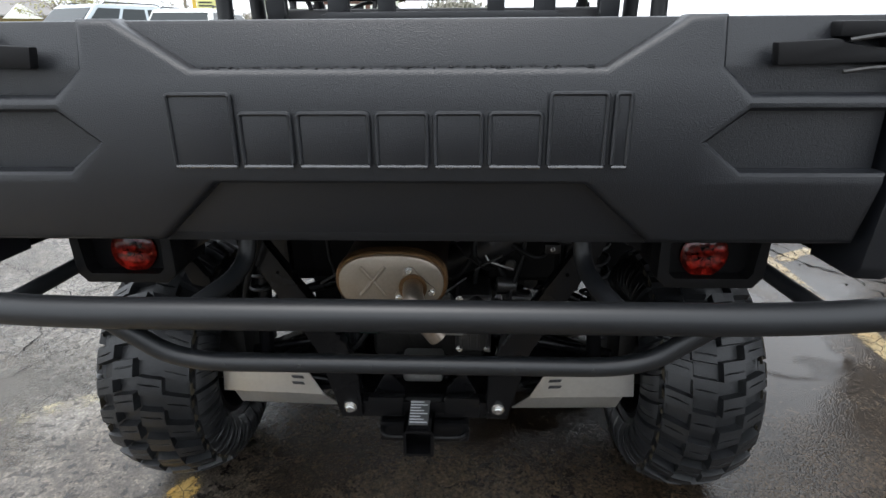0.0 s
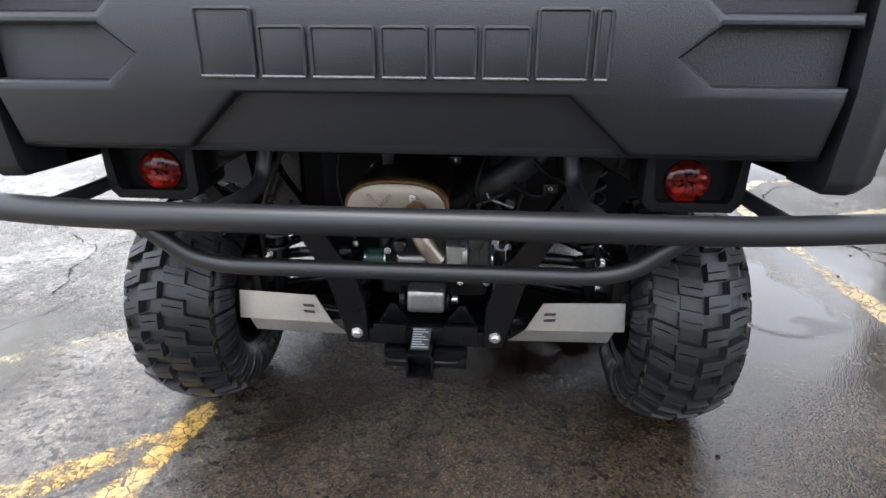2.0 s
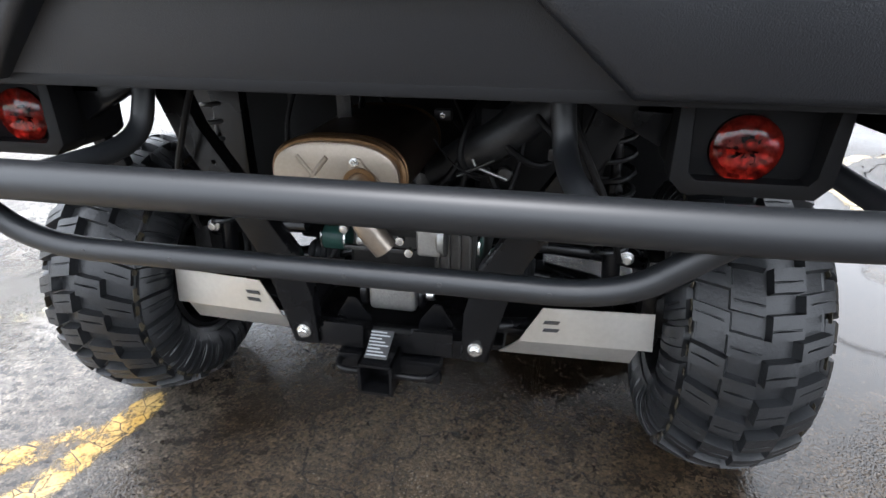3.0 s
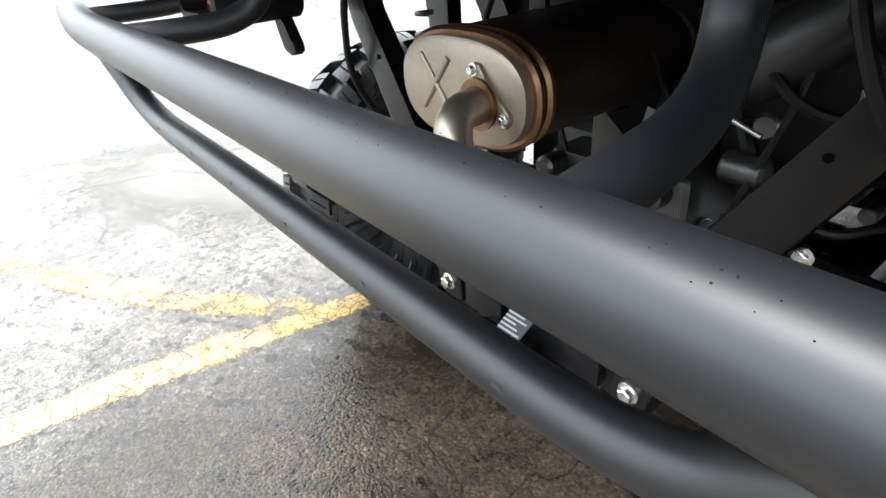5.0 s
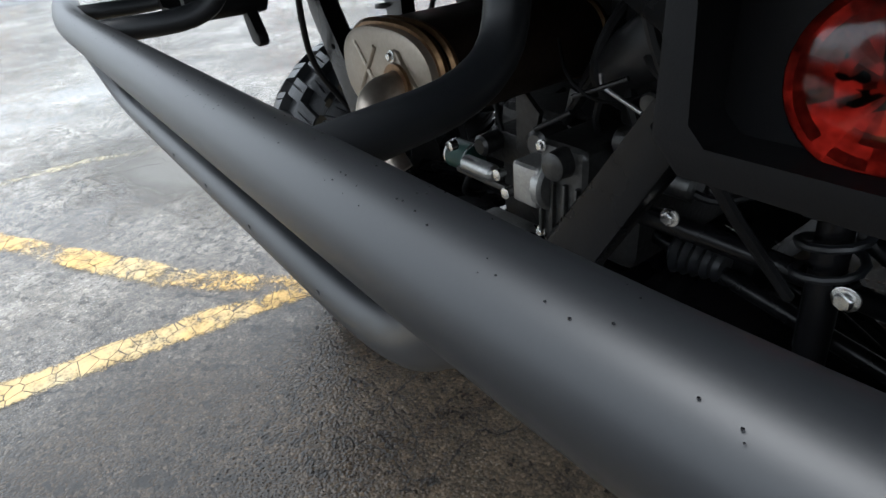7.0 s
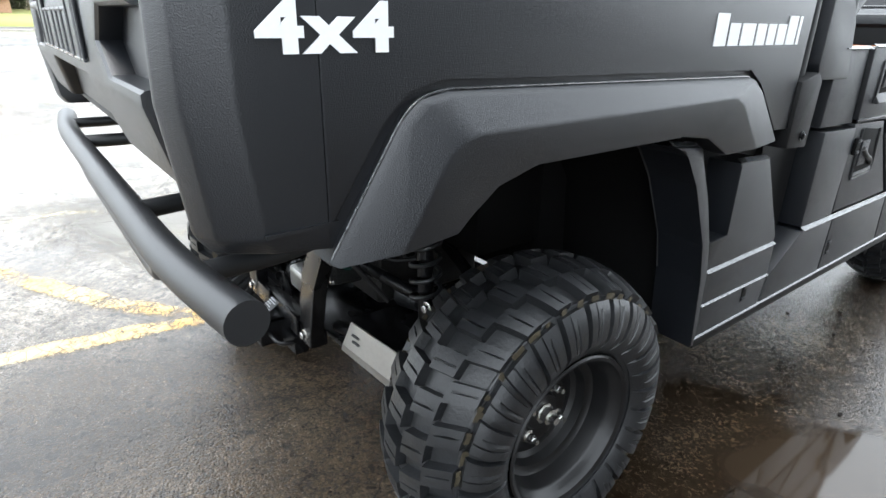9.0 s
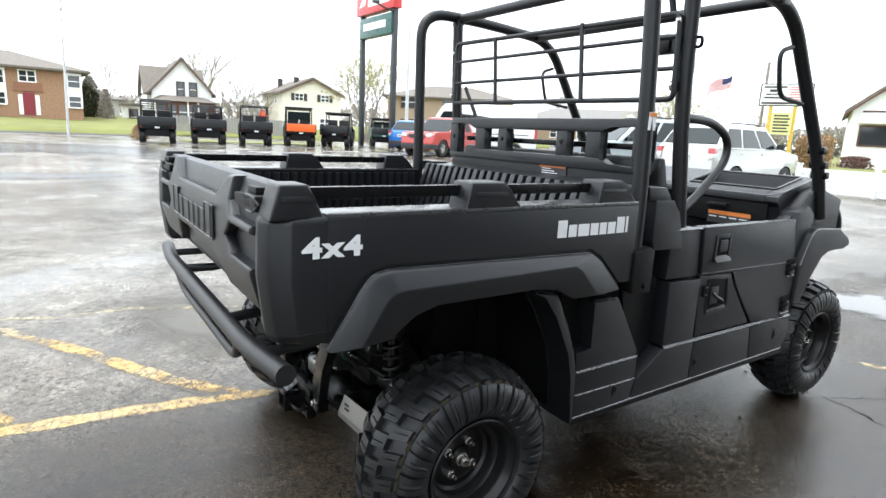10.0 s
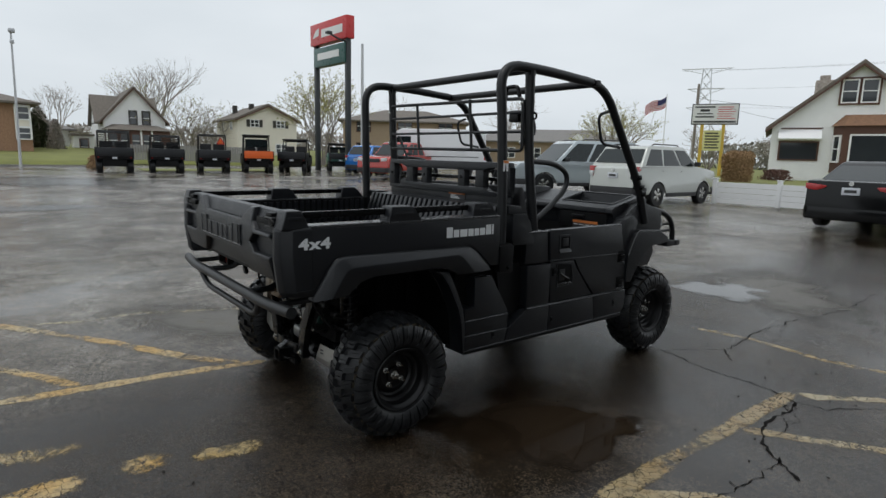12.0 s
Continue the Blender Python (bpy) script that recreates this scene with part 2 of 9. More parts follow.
def paint_line_material(name, col, wear):
    """Worn traffic paint: flakes off in patches, along cracks and most of all at its edges, down to the asphalt below."""
    m = bpy.data.materials.new(name)
    m.use_nodes = True
    n, l = m.node_tree.nodes, m.node_tree.links
    b = n["Principled BSDF"]
    co = n.new("ShaderNodeTexCoord")

    def noise_at(scale, detail, rough):
        t = n.new("ShaderNodeTexNoise")
        t.inputs["Scale"].default_value, t.inputs["Detail"].default_value, t.inputs["Roughness"].default_value = scale, detail, rough
        l.new(co.outputs["Object"], t.inputs["Vector"])
        return t.outputs[0]

    def math_node(kind, a, c, d=None):
        x = n.new("ShaderNodeMath")
        x.operation = kind
        for sock, v in zip(x.inputs, (a, c, d)):
            if v is None:
                continue
            if isinstance(v, float):
                sock.default_value = v
            else:
                l.new(v, sock)
        return x.outputs[0]

    edge = n.new("ShaderNodeAttribute")
    edge.attribute_name = "edge"
    broad, fine, grit = noise_at(3.0, 5.0, 0.6), noise_at(22.0, 8.0, 0.75), noise_at(120.0, 4.0, 0.6)
    crack_ = n.new("ShaderNodeTexVoronoi")
    crack_.feature = "DISTANCE_TO_EDGE"
    crack_.inputs["Scale"].default_value = 19.0
    l.new(co.outputs["Object"], crack_.inputs["Vector"])
    gap = math_node("LESS_THAN", crack_.outputs["Distance"], 0.020)
    e4 = math_node("POWER", edge.outputs["Fac"], 5.0)
    v = math_node("MULTIPLY_ADD", broad, 0.45, math_node("MULTIPLY", fine, 0.38))
    v = math_node("MULTIPLY_ADD", grit, 0.22, v)
    v = math_node("MULTIPLY_ADD", e4, -0.24, v)
    v = math_node("MULTIPLY_ADD", gap, -0.18, v)
    stays = n.new("ShaderNodeMapRange")
    stays.inputs[1].default_value, stays.inputs[2].default_value = wear - 0.02, wear + 0.10
    l.new(v, stays.inputs[0])
    cr = n.new("ShaderNodeValToRGB")
    cr.color_ramp.elements[0].position, cr.color_ramp.elements[0].color = 0.35, (*[c * 0.55 for c in col], 1)
    cr.color_ramp.elements[1].position, cr.color_ramp.elements[1].color = 0.65, (*[c * 1.2 for c in col], 1)
    l.new(fine, cr.inputs[0])
    # bleached stretches
    pale = n.new("ShaderNodeMixRGB")
    l.new(cr.outputs[0], pale.inputs[1])
    pale.inputs[2].default_value = (0.42, 0.37, 0.24, 1)
    fade = n.new("ShaderNodeMapRange")
    fade.inputs[1].default_value, fade.inputs[2].default_value, fade.inputs[4].default_value = 0.42, 0.64, 0.75
    l.new(noise_at(1.7, 4.0, 0.6), fade.inputs[0])
    l.new(fade.outputs[0], pale.inputs[0])
    l.new(pale.outputs[0], b.inputs["Base Color"])
    b.inputs["Roughness"].default_value = 0.33
    l.new(stays.outputs[0], b.inputs["Alpha"])
    bp = n.new("ShaderNodeBump")
    bp.inputs["Strength"].default_value, bp.inputs["Distance"].default_value = 0.6, 0.004
    l.new(v, bp.inputs["Height"])
    l.new(bp.outputs[0], b.inputs["Normal"])
    return m


ASPHALT = asphalt_material()
YELLOW = paint_line_material("worn_yellow_paint", (0.48, 0.29, 0.068), 0.450)
YELLOW_WORN = paint_line_material("rubbed_yellow_paint", (0.40, 0.27, 0.085), 0.492)
YELLOW_OLD = paint_line_material("old_ochre_paint", (0.27, 0.178, 0.064), 0.445)
YELLOW_FAINT = paint_line_material("faded_yellow_paint", (0.32, 0.26, 0.13), 0.515)
PLASTIC = surface("textured_black_plastic", (0.0064, 0.0074, 0.0096), 0.36, var=0.18, scale=3, bump=0.24, bscale=580, rvar=0.06, spec=0.5)
PLASTIC_D = surface("matte_black_plastic", (0.006, 0.006, 0.0065), 0.5, spec=0.2, var=0.2, scale=4, bump=0.07, bscale=800)
POWDER = surface("black_powder_coat", (0.0085, 0.0094, 0.0108), 0.43, spec=0.46, var=0.15, scale=5, bump=0.008, bscale=500, rvar=0.015)
FRAME_PAINT = surface("satin_black_frame", (0.0045, 0.0045, 0.005), 0.26, spec=0.22, var=0.25, scale=8, bump=0.05)
RUBBER = surface("tyre_rubber", (0.0115, 0.0122, 0.0135), 0.38, var=0.3, scale=9, bump=0.22, bscale=160, rvar=0.14, spec=0.42)
RUBBER_MARK = surface("moulding_line", (0.055, 0.045, 0.028), 0.6, var=0.5, scale=30)
RIM = surface("matte_black_steel_rim", (0.006, 0.006, 0.0065), 0.34, spec=0.32, var=0.2, bump=0.04)
CHROME = surface("zinc_bolt", (0.62, 0.62, 0.60), 0.25, 1.0, var=0.1, rvar=0.1)
STEEL = surface("brushed_steel", (0.55, 0.54, 0.51), 0.42, 0.9, var=0.08, scale=10, bump=0.05, bscale=90)
PIPE_STEEL = surface("dull_stainless_pipe", (0.36, 0.31, 0.26), 0.34, 0.9, var=0.15, scale=12)
ALLOY = surface("cast_aluminium", (0.34, 0.34, 0.33), 0.38, 0.9, var=0.2, scale=25, bump=0.2, bscale=200)
MID_ALLOY = surface("dull_cast_aluminium", (0.065, 0.065, 0.064), 0.36, 0.8, var=0.3, scale=20, bump=0.2, bscale=150)
DARK_ALLOY = surface("grimy_cast_metal", (0.035, 0.034, 0.033), 0.4, 0.6, var=0.35, scale=20, bump=0.3, bscale=120)
MUFF_END = surface("heat_tinted_stainless", (0.30, 0.258, 0.208), 0.42, 0.7, var=0.14, scale=9, bump=0.08, bscale=180)
MUFF_RIM = surface("bronzed_stainless_seam", (0.17, 0.10, 0.050), 0.35, 0.9, var=0.4, scale=14)
MUFF_BODY = surface("browned_muffler_shell", (0.040, 0.028, 0.021), 0.42, 0.7, var=0.4, scale=7, bump=0.1)
RED_LENS = clear_glass("red_lens", (0.34, 0.015, 0.010), 0.13)
RED_SOLID = surface("red_lamp", (0.15, 0.008, 0.007), 0.24, var=0.6, scale=60, coat=0.35, rvar=0.08)
REFLECTOR = surface("silvered_reflector", (0.50, 0.44, 0.38), 0.36, 1.0, var=0.7, scale=70, rvar=0.15)
# wet plastic with a raised base colour: part of the sheen is painted
SHEEN_PLASTIC = surface("wet_black_plastic_painted_sheen", (0.036, 0.0375, 0.040), 0.22, var=0.6, scale=14, bump=0.5, bscale=70, rvar=0.15, spec=1.0)
WHITE_DECAL = surface("white_decal", (0.72, 0.73, 0.74), 0.4, var=0.05)
ORANGE_LABEL = surface("orange_label", (0.62, 0.20, 0.05), 0.45, var=0.08)
LABEL_GREY = surface("printed_label_ink", (0.03, 0.03, 0.032), 0.6)
LABEL_BAR = surface("dull_grey_print", (0.16, 0.16, 0.165), 0.4)
# near-black: shade of seams, recesses and underside is put into this colour
UNDER = surface("shade_black_underside", (0.0035, 0.0035, 0.0036), 0.65, spec=0.12, var=0.3, scale=6)
GREY_DUCT = surface("dull_grey_moulding", (0.014, 0.0145, 0.0155), 0.42, var=0.25, scale=12, bump=0.1)
GREEN_RUBBER = surface("dark_green_hose", (0.015, 0.055, 0.045), 0.4)
SEAT_VINYL = surface("black_seat_vinyl", (0.02, 0.02, 0.022), 0.5, bump=0.2, bscale=250)
DROP = surface("rain_drop_on_black", (0.008, 0.008, 0.009), 0.05, var=0.1, rvar=0.02)


# ---------------------------------------------------------------- mesh helpers
def link_mesh(name, bm, material, parent=None, label="", smooth=32):
    bmesh.ops.recalc_face_normals(bm, faces=bm.faces)
    me = bpy.data.meshes.new(name)
    bm.to_mesh(me)
    bm.free()
    for p in me.polygons:
        p.use_smooth = True
    me.set_sharp_from_angle(angle=radians(smooth))
    me.materials.append(material)
    ob = new(name, me)
    if parent:
        ob.parent = parent
    if label:
        ob["label"] = label
    return ob


def part(name, bm, material, parent, label="", smooth=32):
    return link_mesh(name, bm, material, parent, label, smooth)


def thing(name, label, category, at=(0, 0, 0), turn=0.0, group="", kind=""):
    e = new(name)
    e.empty_display_size = 0.2
    e.matrix_basis = pose(*at, 0, 0, turn)
    return tagged(e, label, category, group, kind)


def bevel_faces(bm, faces, width, seg=2):
    if width > 0:
        edges = list({e for f in faces for e in f.edges})
        bmesh.ops.bevel(bm, geom=edges, offset=width, segments=seg, profile=0.6, affect="EDGES", clamp_overlap=True)


def prism(bm, pts, axis, lo, hi, bevel=0.0, seg=2):
    """A polygon pushed along an axis. axis x: points are (y, z); y: (x, z); z: (x, y)."""
    def at(p, v):
        return {"x": (v, p[0], p[1]), "y": (p[0], v, p[1]), "z": (p[0], p[1], v)}[axis]
    a = [bm.verts.new(at(p, lo)) for p in pts]
    c = [bm.verts.new(at(p, hi)) for p in pts]
    faces = [bm.faces.new(a), bm.faces.new(c[::-1])]
    k = len(pts)
    for i in range(k):
        faces.append(bm.faces.new((a[i], c[i], c[(i + 1) % k], a[(i + 1) % k])))
    bevel_faces(bm, faces, bevel, seg)
    return bm


def box(bm, x0, x1, y0, y1, z0, z1, bevel=0.0, seg=2):
    return prism(bm, [(x0, y0), (x1, y0), (x1, y1), (x0, y1)], "z", z0, z1, bevel, seg)


def rounded(points, fillet, steps=5):
    pts = [Vector(p) for p in points]
    out = [pts[0]]
    for i in range(1, len(pts) - 1):
        a, p, c = pts[i - 1], pts[i], pts[i + 1]
        d1, d2 = a - p, c - p
        r1, r2 = min(fillet, d1.length * 0.48), min(fillet, d2.length * 0.48)
        s, e = p + d1.normalized() * r1, p + d2.normalized() * r2
        for k in range(steps + 1):
            u = k / steps
            out.append(s * (1 - u) ** 2 + p * 2 * u * (1 - u) + e * u * u)
    out.append(pts[-1])
    return out


def tube(bm, points, r, fillet=0.06, seg=14, caps=True, steps=6, r_end=None):
    """A round bar along a bent line."""
    pts = rounded(points, fillet, steps) if fillet and len(points) > 2 else [Vector(p) for p in points]
    k = len(pts)
    t0 = (pts[1] - pts[0]).normalized()
    n = t0.orthogonal().normalized()
    rings = []
    for i, p in enumerate(pts):
        t = (pts[min(i + 1, k - 1)] - pts[max(i - 1, 0)]).normalized()
        n = (n - t * n.dot(t)).normalized()
        b = t.cross(n)
        rr = r if r_end is None else r + (r_end - r) * i / (k - 1)
        rings.append([bm.verts.new(p + (n * math.cos(2 * math.pi * j / seg) + b * math.sin(2 * math.pi * j / seg)) * rr) for j in range(seg)])
    for q, w in zip(rings, rings[1:]):
        for j in range(seg):
            bm.faces.new((q[j], q[(j + 1) % seg], w[(j + 1) % seg], w[j]))
    if caps:
        bm.faces.new(rings[0][::-1])
        bm.faces.new(rings[-1])
    return bm


def lathe(bm, profile, axis="x", centre=(0, 0, 0), seg=40, close=False, caps=True):
    """A profile of (along, radius) turned about an axis through centre."""
    c = Vector(centre)
    rings = []
    for a, r in profile:
        ring = []
        for j in range(seg):
            s, k = math.sin(2 * math.pi * j / seg) * r, math.cos(2 * math.pi * j / seg) * r
            v = {"x": (a, s, k), "y": (s, a, k), "z": (s, k, a)}[axis]
            ring.append(bm.verts.new(c + Vector(v)))
        rings.append(ring)
    pairs = list(zip(rings, rings[1:])) + ([(rings[-1], rings[0])] if close else [])
    for q, w in pairs:
        for j in range(seg):
            bm.faces.new((q[j], q[(j + 1) % seg], w[(j + 1) % seg], w[j]))
    if not close and caps:
        for ring, r in ((rings[0], profile[0][1]), (rings[-1], profile[-1][1])):
            if r > 0.0005:
                bm.faces.new(ring)
    return bm


def rod(bm, a, b, r, seg=10):
    return tube(bm, [a, b], r, 0, seg)


def plate(bm, corners, thick, bevel=0.0):
    """A flat plate over coplanar corners in space, with thickness."""
    v = [Vector(p) for p in corners]
    n = (v[1] - v[0]).cross(v[2] - v[0]).normalized() * thick
    a = [bm.verts.new(p) for p in v]
    c = [bm.verts.new(p + n) for p in v]
    faces = [bm.faces.new(a), bm.faces.new(c[::-1])]
    k = len(v)
    for i in range(k):
        faces.append(bm.faces.new((a[i], c[i], c[(i + 1) % k], a[(i + 1) % k])))
    bevel_faces(bm, faces, bevel)
    return bm


def hexbolt(bm, centre, axis, r=0.012, h=0.012):
    lathe(bm, [(0, r * 1.45), (h * 0.25, r * 1.45), (h * 0.3, r * 1.3)], axis, centre, 16)
    lathe(bm, [(0, r), (h * 0.9, r), (h, r * 0.8)], axis, centre, 6)
    return bm


def lettering(words, size, material, parent, m, name="lettering", depth=0.002, label="", bold=0.0, space=1.0):
    cu = bpy.data.curves.new(name, "FONT")
    cu.body, cu.size, cu.extrude, cu.offset = words, size, depth, bold
    cu.align_x, cu.align_y, cu.space_character = "CENTER", "CENTER", space
    tmp = bpy.data.objects.new(name, cu)
    scene.collection.objects.link(tmp)
    bpy.context.view_layer.update()
    me = bpy.data.meshes.new_from_object(tmp)
    bpy.data.objects.remove(tmp)
    bpy.data.curves.remove(cu)
    me.materials.clear()
    me.materials.append(material)
    ob = new(name, me)
    ob.parent = parent
    ob.matrix_basis = m
    if label:
        ob["label"] = label
    return ob


def rise(x, y):
    """Height of the lot, which climbs gently away from the parked vehicle."""
    d = math.hypot(x - 3, y + 1.5)
    u = min(1.0, max(0.0, (d - 7) / 22))
    return 0.3 * u * u * (3 - 2 * u)


# ---------------------------------------------------------------- ground
def build_ground():
    bm = bmesh.new()
    radii = [0, 3, 5, 7, 8.5, 10, 12, 14, 16, 18, 20, 22, 25, 28, 30, 40, 70, 150, 500, 2500]
    seg = 64
    mid = bm.verts.new((3, -1.5, 0))
    prev = None
    for r in radii[1:]:
        ring = []
        for j in range(seg):
            x, y = 3 + r * math.cos(2 * math.pi * j / seg), -1.5 + r * math.sin(2 * math.pi * j / seg)
            ring.append(bm.verts.new((x, y, rise(x, y))))
        for j in range(seg):
            k = (j + 1) % seg
            bm.faces.new((mid, ring[j], ring[k]) if prev is None else (prev[j], ring[j], ring[k], prev[k]))
        prev = ring
    g = link_mesh("ground", bm, ASPHALT, smooth=60)
    tagged(g, "wet dark asphalt car park with stains and puddles", "ground", kind="structure")


build_ground()


def strip(name, points, width, material, label, category, z=0.0015, jag=0.0):
    """A flat band along a line on the lot; its edge attribute runs from 0 in the middle to 1 at the rim."""
    bm = bmesh.new()
    lay = bm.verts.layers.float.new("edge")
    rnd = random.Random(len(points) * 7 + int(points[0][0] * 100))
    pts = []
    for (x0, y0), (x1, y1) in zip(points, points[1:]):
        k = max(1, int(math.hypot(x1 - x0, y1 - y0) / 0.12))
        pts += [(x0 + (x1 - x0) * i / k, y0 + (y1 - y0) * i / k) for i in range(k)]
    pts.append(points[-1])
    rows = []
    for i, (x, y) in enumerate(pts):
        xa, ya = pts[max(0, i - 1)]
        xb, yb = pts[min(len(pts) - 1, i + 1)]
        d = Vector((xb - xa, yb - ya)).normalized()
        half = width / 2 + rnd.uniform(-jag, jag)
        row = []
        for u in (-1, -0.5, 0, 0.5, 1):
            a = (x - d.y * half * u, y + d.x * half * u)
            v = bm.verts.new((*a, rise(*a) + z))
            v[lay] = 1.0 if i in (0, len(pts) - 1) else abs(u)
            row.append(v)
        rows.append(row)
    for a, b in zip(rows, rows[1:]):
        for k in range(4):
            bm.faces.new((a[k], a[k + 1], b[k + 1], b[k]))
    ob = link_mesh(name, bm, material)
    return tagged(ob, label, category, kind="structure")


MARK = "worn yellow parking line on wet asphalt"
FADED = "faded yellow parking line on wet asphalt"
strip("road_marking", [(-0.67, -0.12), (-0.75, -0.45), (-0.83, -1.06), (-0.90, -1.67), (-1.2, -3.4)], 0.125, YELLOW, MARK, "road marking", jag=0.010)
strip("road_marking", [(-0.72, -0.30), (-1.07, -0.60), (-1.72, -0.97), (-2.25, -1.34), (-3.4, -2.15)], 0.125, YELLOW, MARK, "road marking", 0.0028, jag=0.010)
strip("road_marking", [(-0.89, -1.27), (-1.23, -1.46), (-1.52, -1.66), (-2.6, -2.4)], 0.11, YELLOW, MARK, "road marking", 0.0028, jag=0.012)
strip("road_marking", [(-0.95, 0.38), (-1.17, 0.23), (-1.39, 0.09), (-1.57, -0.04), (-2.05, -0.32)], 0.11, YELLOW_FAINT, FADED, "road marking", jag=0.012)
strip("road_marking", [(-2.0, 0.5), (-2.15, 0.18), (-2.48, -0.63), (-2.50, -1.15), (-2.65, -1.59)], 0.10, YELLOW_FAINT, FADED, "road marking", jag=0.02)
strip("road_marking", [(1.78, 0.30), (1.78, 1.03), (1.79, 1.60), (1.80, 2.42)], 0.13, YELLOW_OLD, MARK, "road marking", jag=0.010)
strip("road_marking", [(1.78, 0.47), (2.08, 0.80), (2.9, 1.35)], 0.12, YELLOW_OLD, MARK, "road marking", 0.0028, jag=0.012)
strip("road_marking", [(1.82, 1.60), (1.99, 1.69), (2.41, 1.97), (2.82, 2.13), (3.6, 2.6)], 0.12, YELLOW_OLD, FADED, "road marking", jag=0.012)
strip("road_marking", [(1.80, 2.42), (1.92, 2.45), (2.19, 2.75), (2.42, 2.81), (3.3, 3.4)], 0.12, YELLOW_OLD, FADED, "road marking", jag=0.012)
strip("road_marking", [(0.60, 3.24), (1.14, 3.36), (1.71, 3.30), (2.5, 3.50)], 0.11, YELLOW_WORN, FADED, "road marking", jag=0.015)
strip("road_marking", [(0.47, -0.60), (0.437, -0.694), (0.393, -0.85), (0.33, -0.95)], 0.20, YELLOW_WORN, MARK, "road marking", jag=0.03)
strip("road_marking", [(0.325, -1.0), (0.30, -1.14), (0.275, -1.26)], 0.21, YELLOW, MARK, "road marking", jag=0.03)
strip("road_marking", [(0.335, -1.37), (0.30, -1.52), (0.30, -1.9), (0.1, -2.6)], 0.20, YELLOW, MARK, "road marking", jag=0.03)
strip("road_marking", [(-0.03, -1.31), (-0.068, -1.51), (-0.127, -1.68), (-0.4, -2.3)], 0.15, YELLOW_WORN, MARK, "road marking", jag=0.03)
strip("road_marking", [(0.13, -1.20), (0.11, -1.34)], 0.17, YELLOW_WORN, FADED, "road marking", jag=0.03)
CRACK = surface("crack_filled_with_dirt", (0.006, 0.0055, 0.005), 0.85, var=0.3, spec=0.1)


def crack(points, width, twigs=True):
    """A jagged hairline that wanders, widens and thins, with short side cracks."""
    rnd = random.Random(int(points[0][0] * 97 + points[0][1] * 31))
    pts, off = [points[0]], 0.0
    for (x0, y0), (x1, y1) in zip(points, points[1:]):
        span = math.hypot(x1 - x0, y1 - y0)
        k = max(2, int(span / 0.028))
        nx, ny = -(y1 - y0) / span, (x1 - x0) / span
        for i in range(1, k + 1):
            off = 0.0 if i == k else 0.75 * off + rnd.uniform(-0.016, 0.016)
            pts.append((x0 + (x1 - x0) * i / k + nx * off, y0 + (y1 - y0) * i / k + ny * off))
            if twigs and rnd.random() < 0.045:
                a, far = rnd.uniform(0, 6.28), rnd.uniform(0.06, 0.22)
                x, y = pts[-1]
                crack([(x, y), (x + far * 0.5 * math.cos(a), y + far * 0.5 * math.sin(a)), (x + far * math.cos(a + 0.5), y + far * math.sin(a + 0.5))], width * 0.5, False)
    strip("crack", pts, width * 0.55, CRACK, "dark crack in the wet asphalt", "crack", z=0.0032, jag=width * 0.26)


crack([(-1.1, 1.0), (-1.39, 0.72), (-1.60, 0.39), (-1.72, 0.14), (-2.12, -0.33), (-2.32, -0.94), (-2.36, -1.26), (-2.6, -2.0)], 0.0045)
crack([(-1.71, 0.51), (-1.87, 1.04), (-1.74, 1.18), (-1.9, 1.9)], 0.008)
crack([(-1.87, 1.04), (-2.6, 1.5), (-3.4, 1.6)], 0.007)
crack([(0.80, 2.46), (1.10, 2.37), (1.41, 2.33), (1.71, 2.33), (1.88, 2.25)], 0.013)
crack([(1.88, 2.25), (2.04, 2.28), (2.19, 2.55), (2.6, 2.8)], 0.010)
crack([(1.88, 2.25), (1.89, 1.94), (1.93, 1.64), (2.02, 1.50), (2.12, 1.40), (2.25, 1.28)], 0.020)
crack([(2.10, 1.44), (2.12, 1.14), (2.08, 0.83), (2.0, 0.3)], 0.011)
crack([(1.93, 1.94), (1.99, 1.84), (1.97, 1.66)], 0.008)
crack([(1.28, 2.69), (1.13, 2.88), (1.10, 3.25), (1.07, 3.69), (1.12, 4.39), (1.28, 5.25), (1.2, 6.4)], 0.013)
crack([(0.85, 2.47), (0.94, 2.67), (1.13, 2.88)], 0.007)
crack([(-1.38, -0.5), (-1.55, -0.69), (-1.97, -0.60), (-2.15, -0.62)], 0.003)
crack([(-1.55, -0.69), (-1.48, -0.95), (-1.62, -1.3)], 0.0025)
crack([(-2.9, 0.4), (-3.6, -0.2), (-4.0, -1.2)], 0.008)
crack([(0.3, 5.6), (0.5, 6.6), (1.3, 7.4)], 0.012)


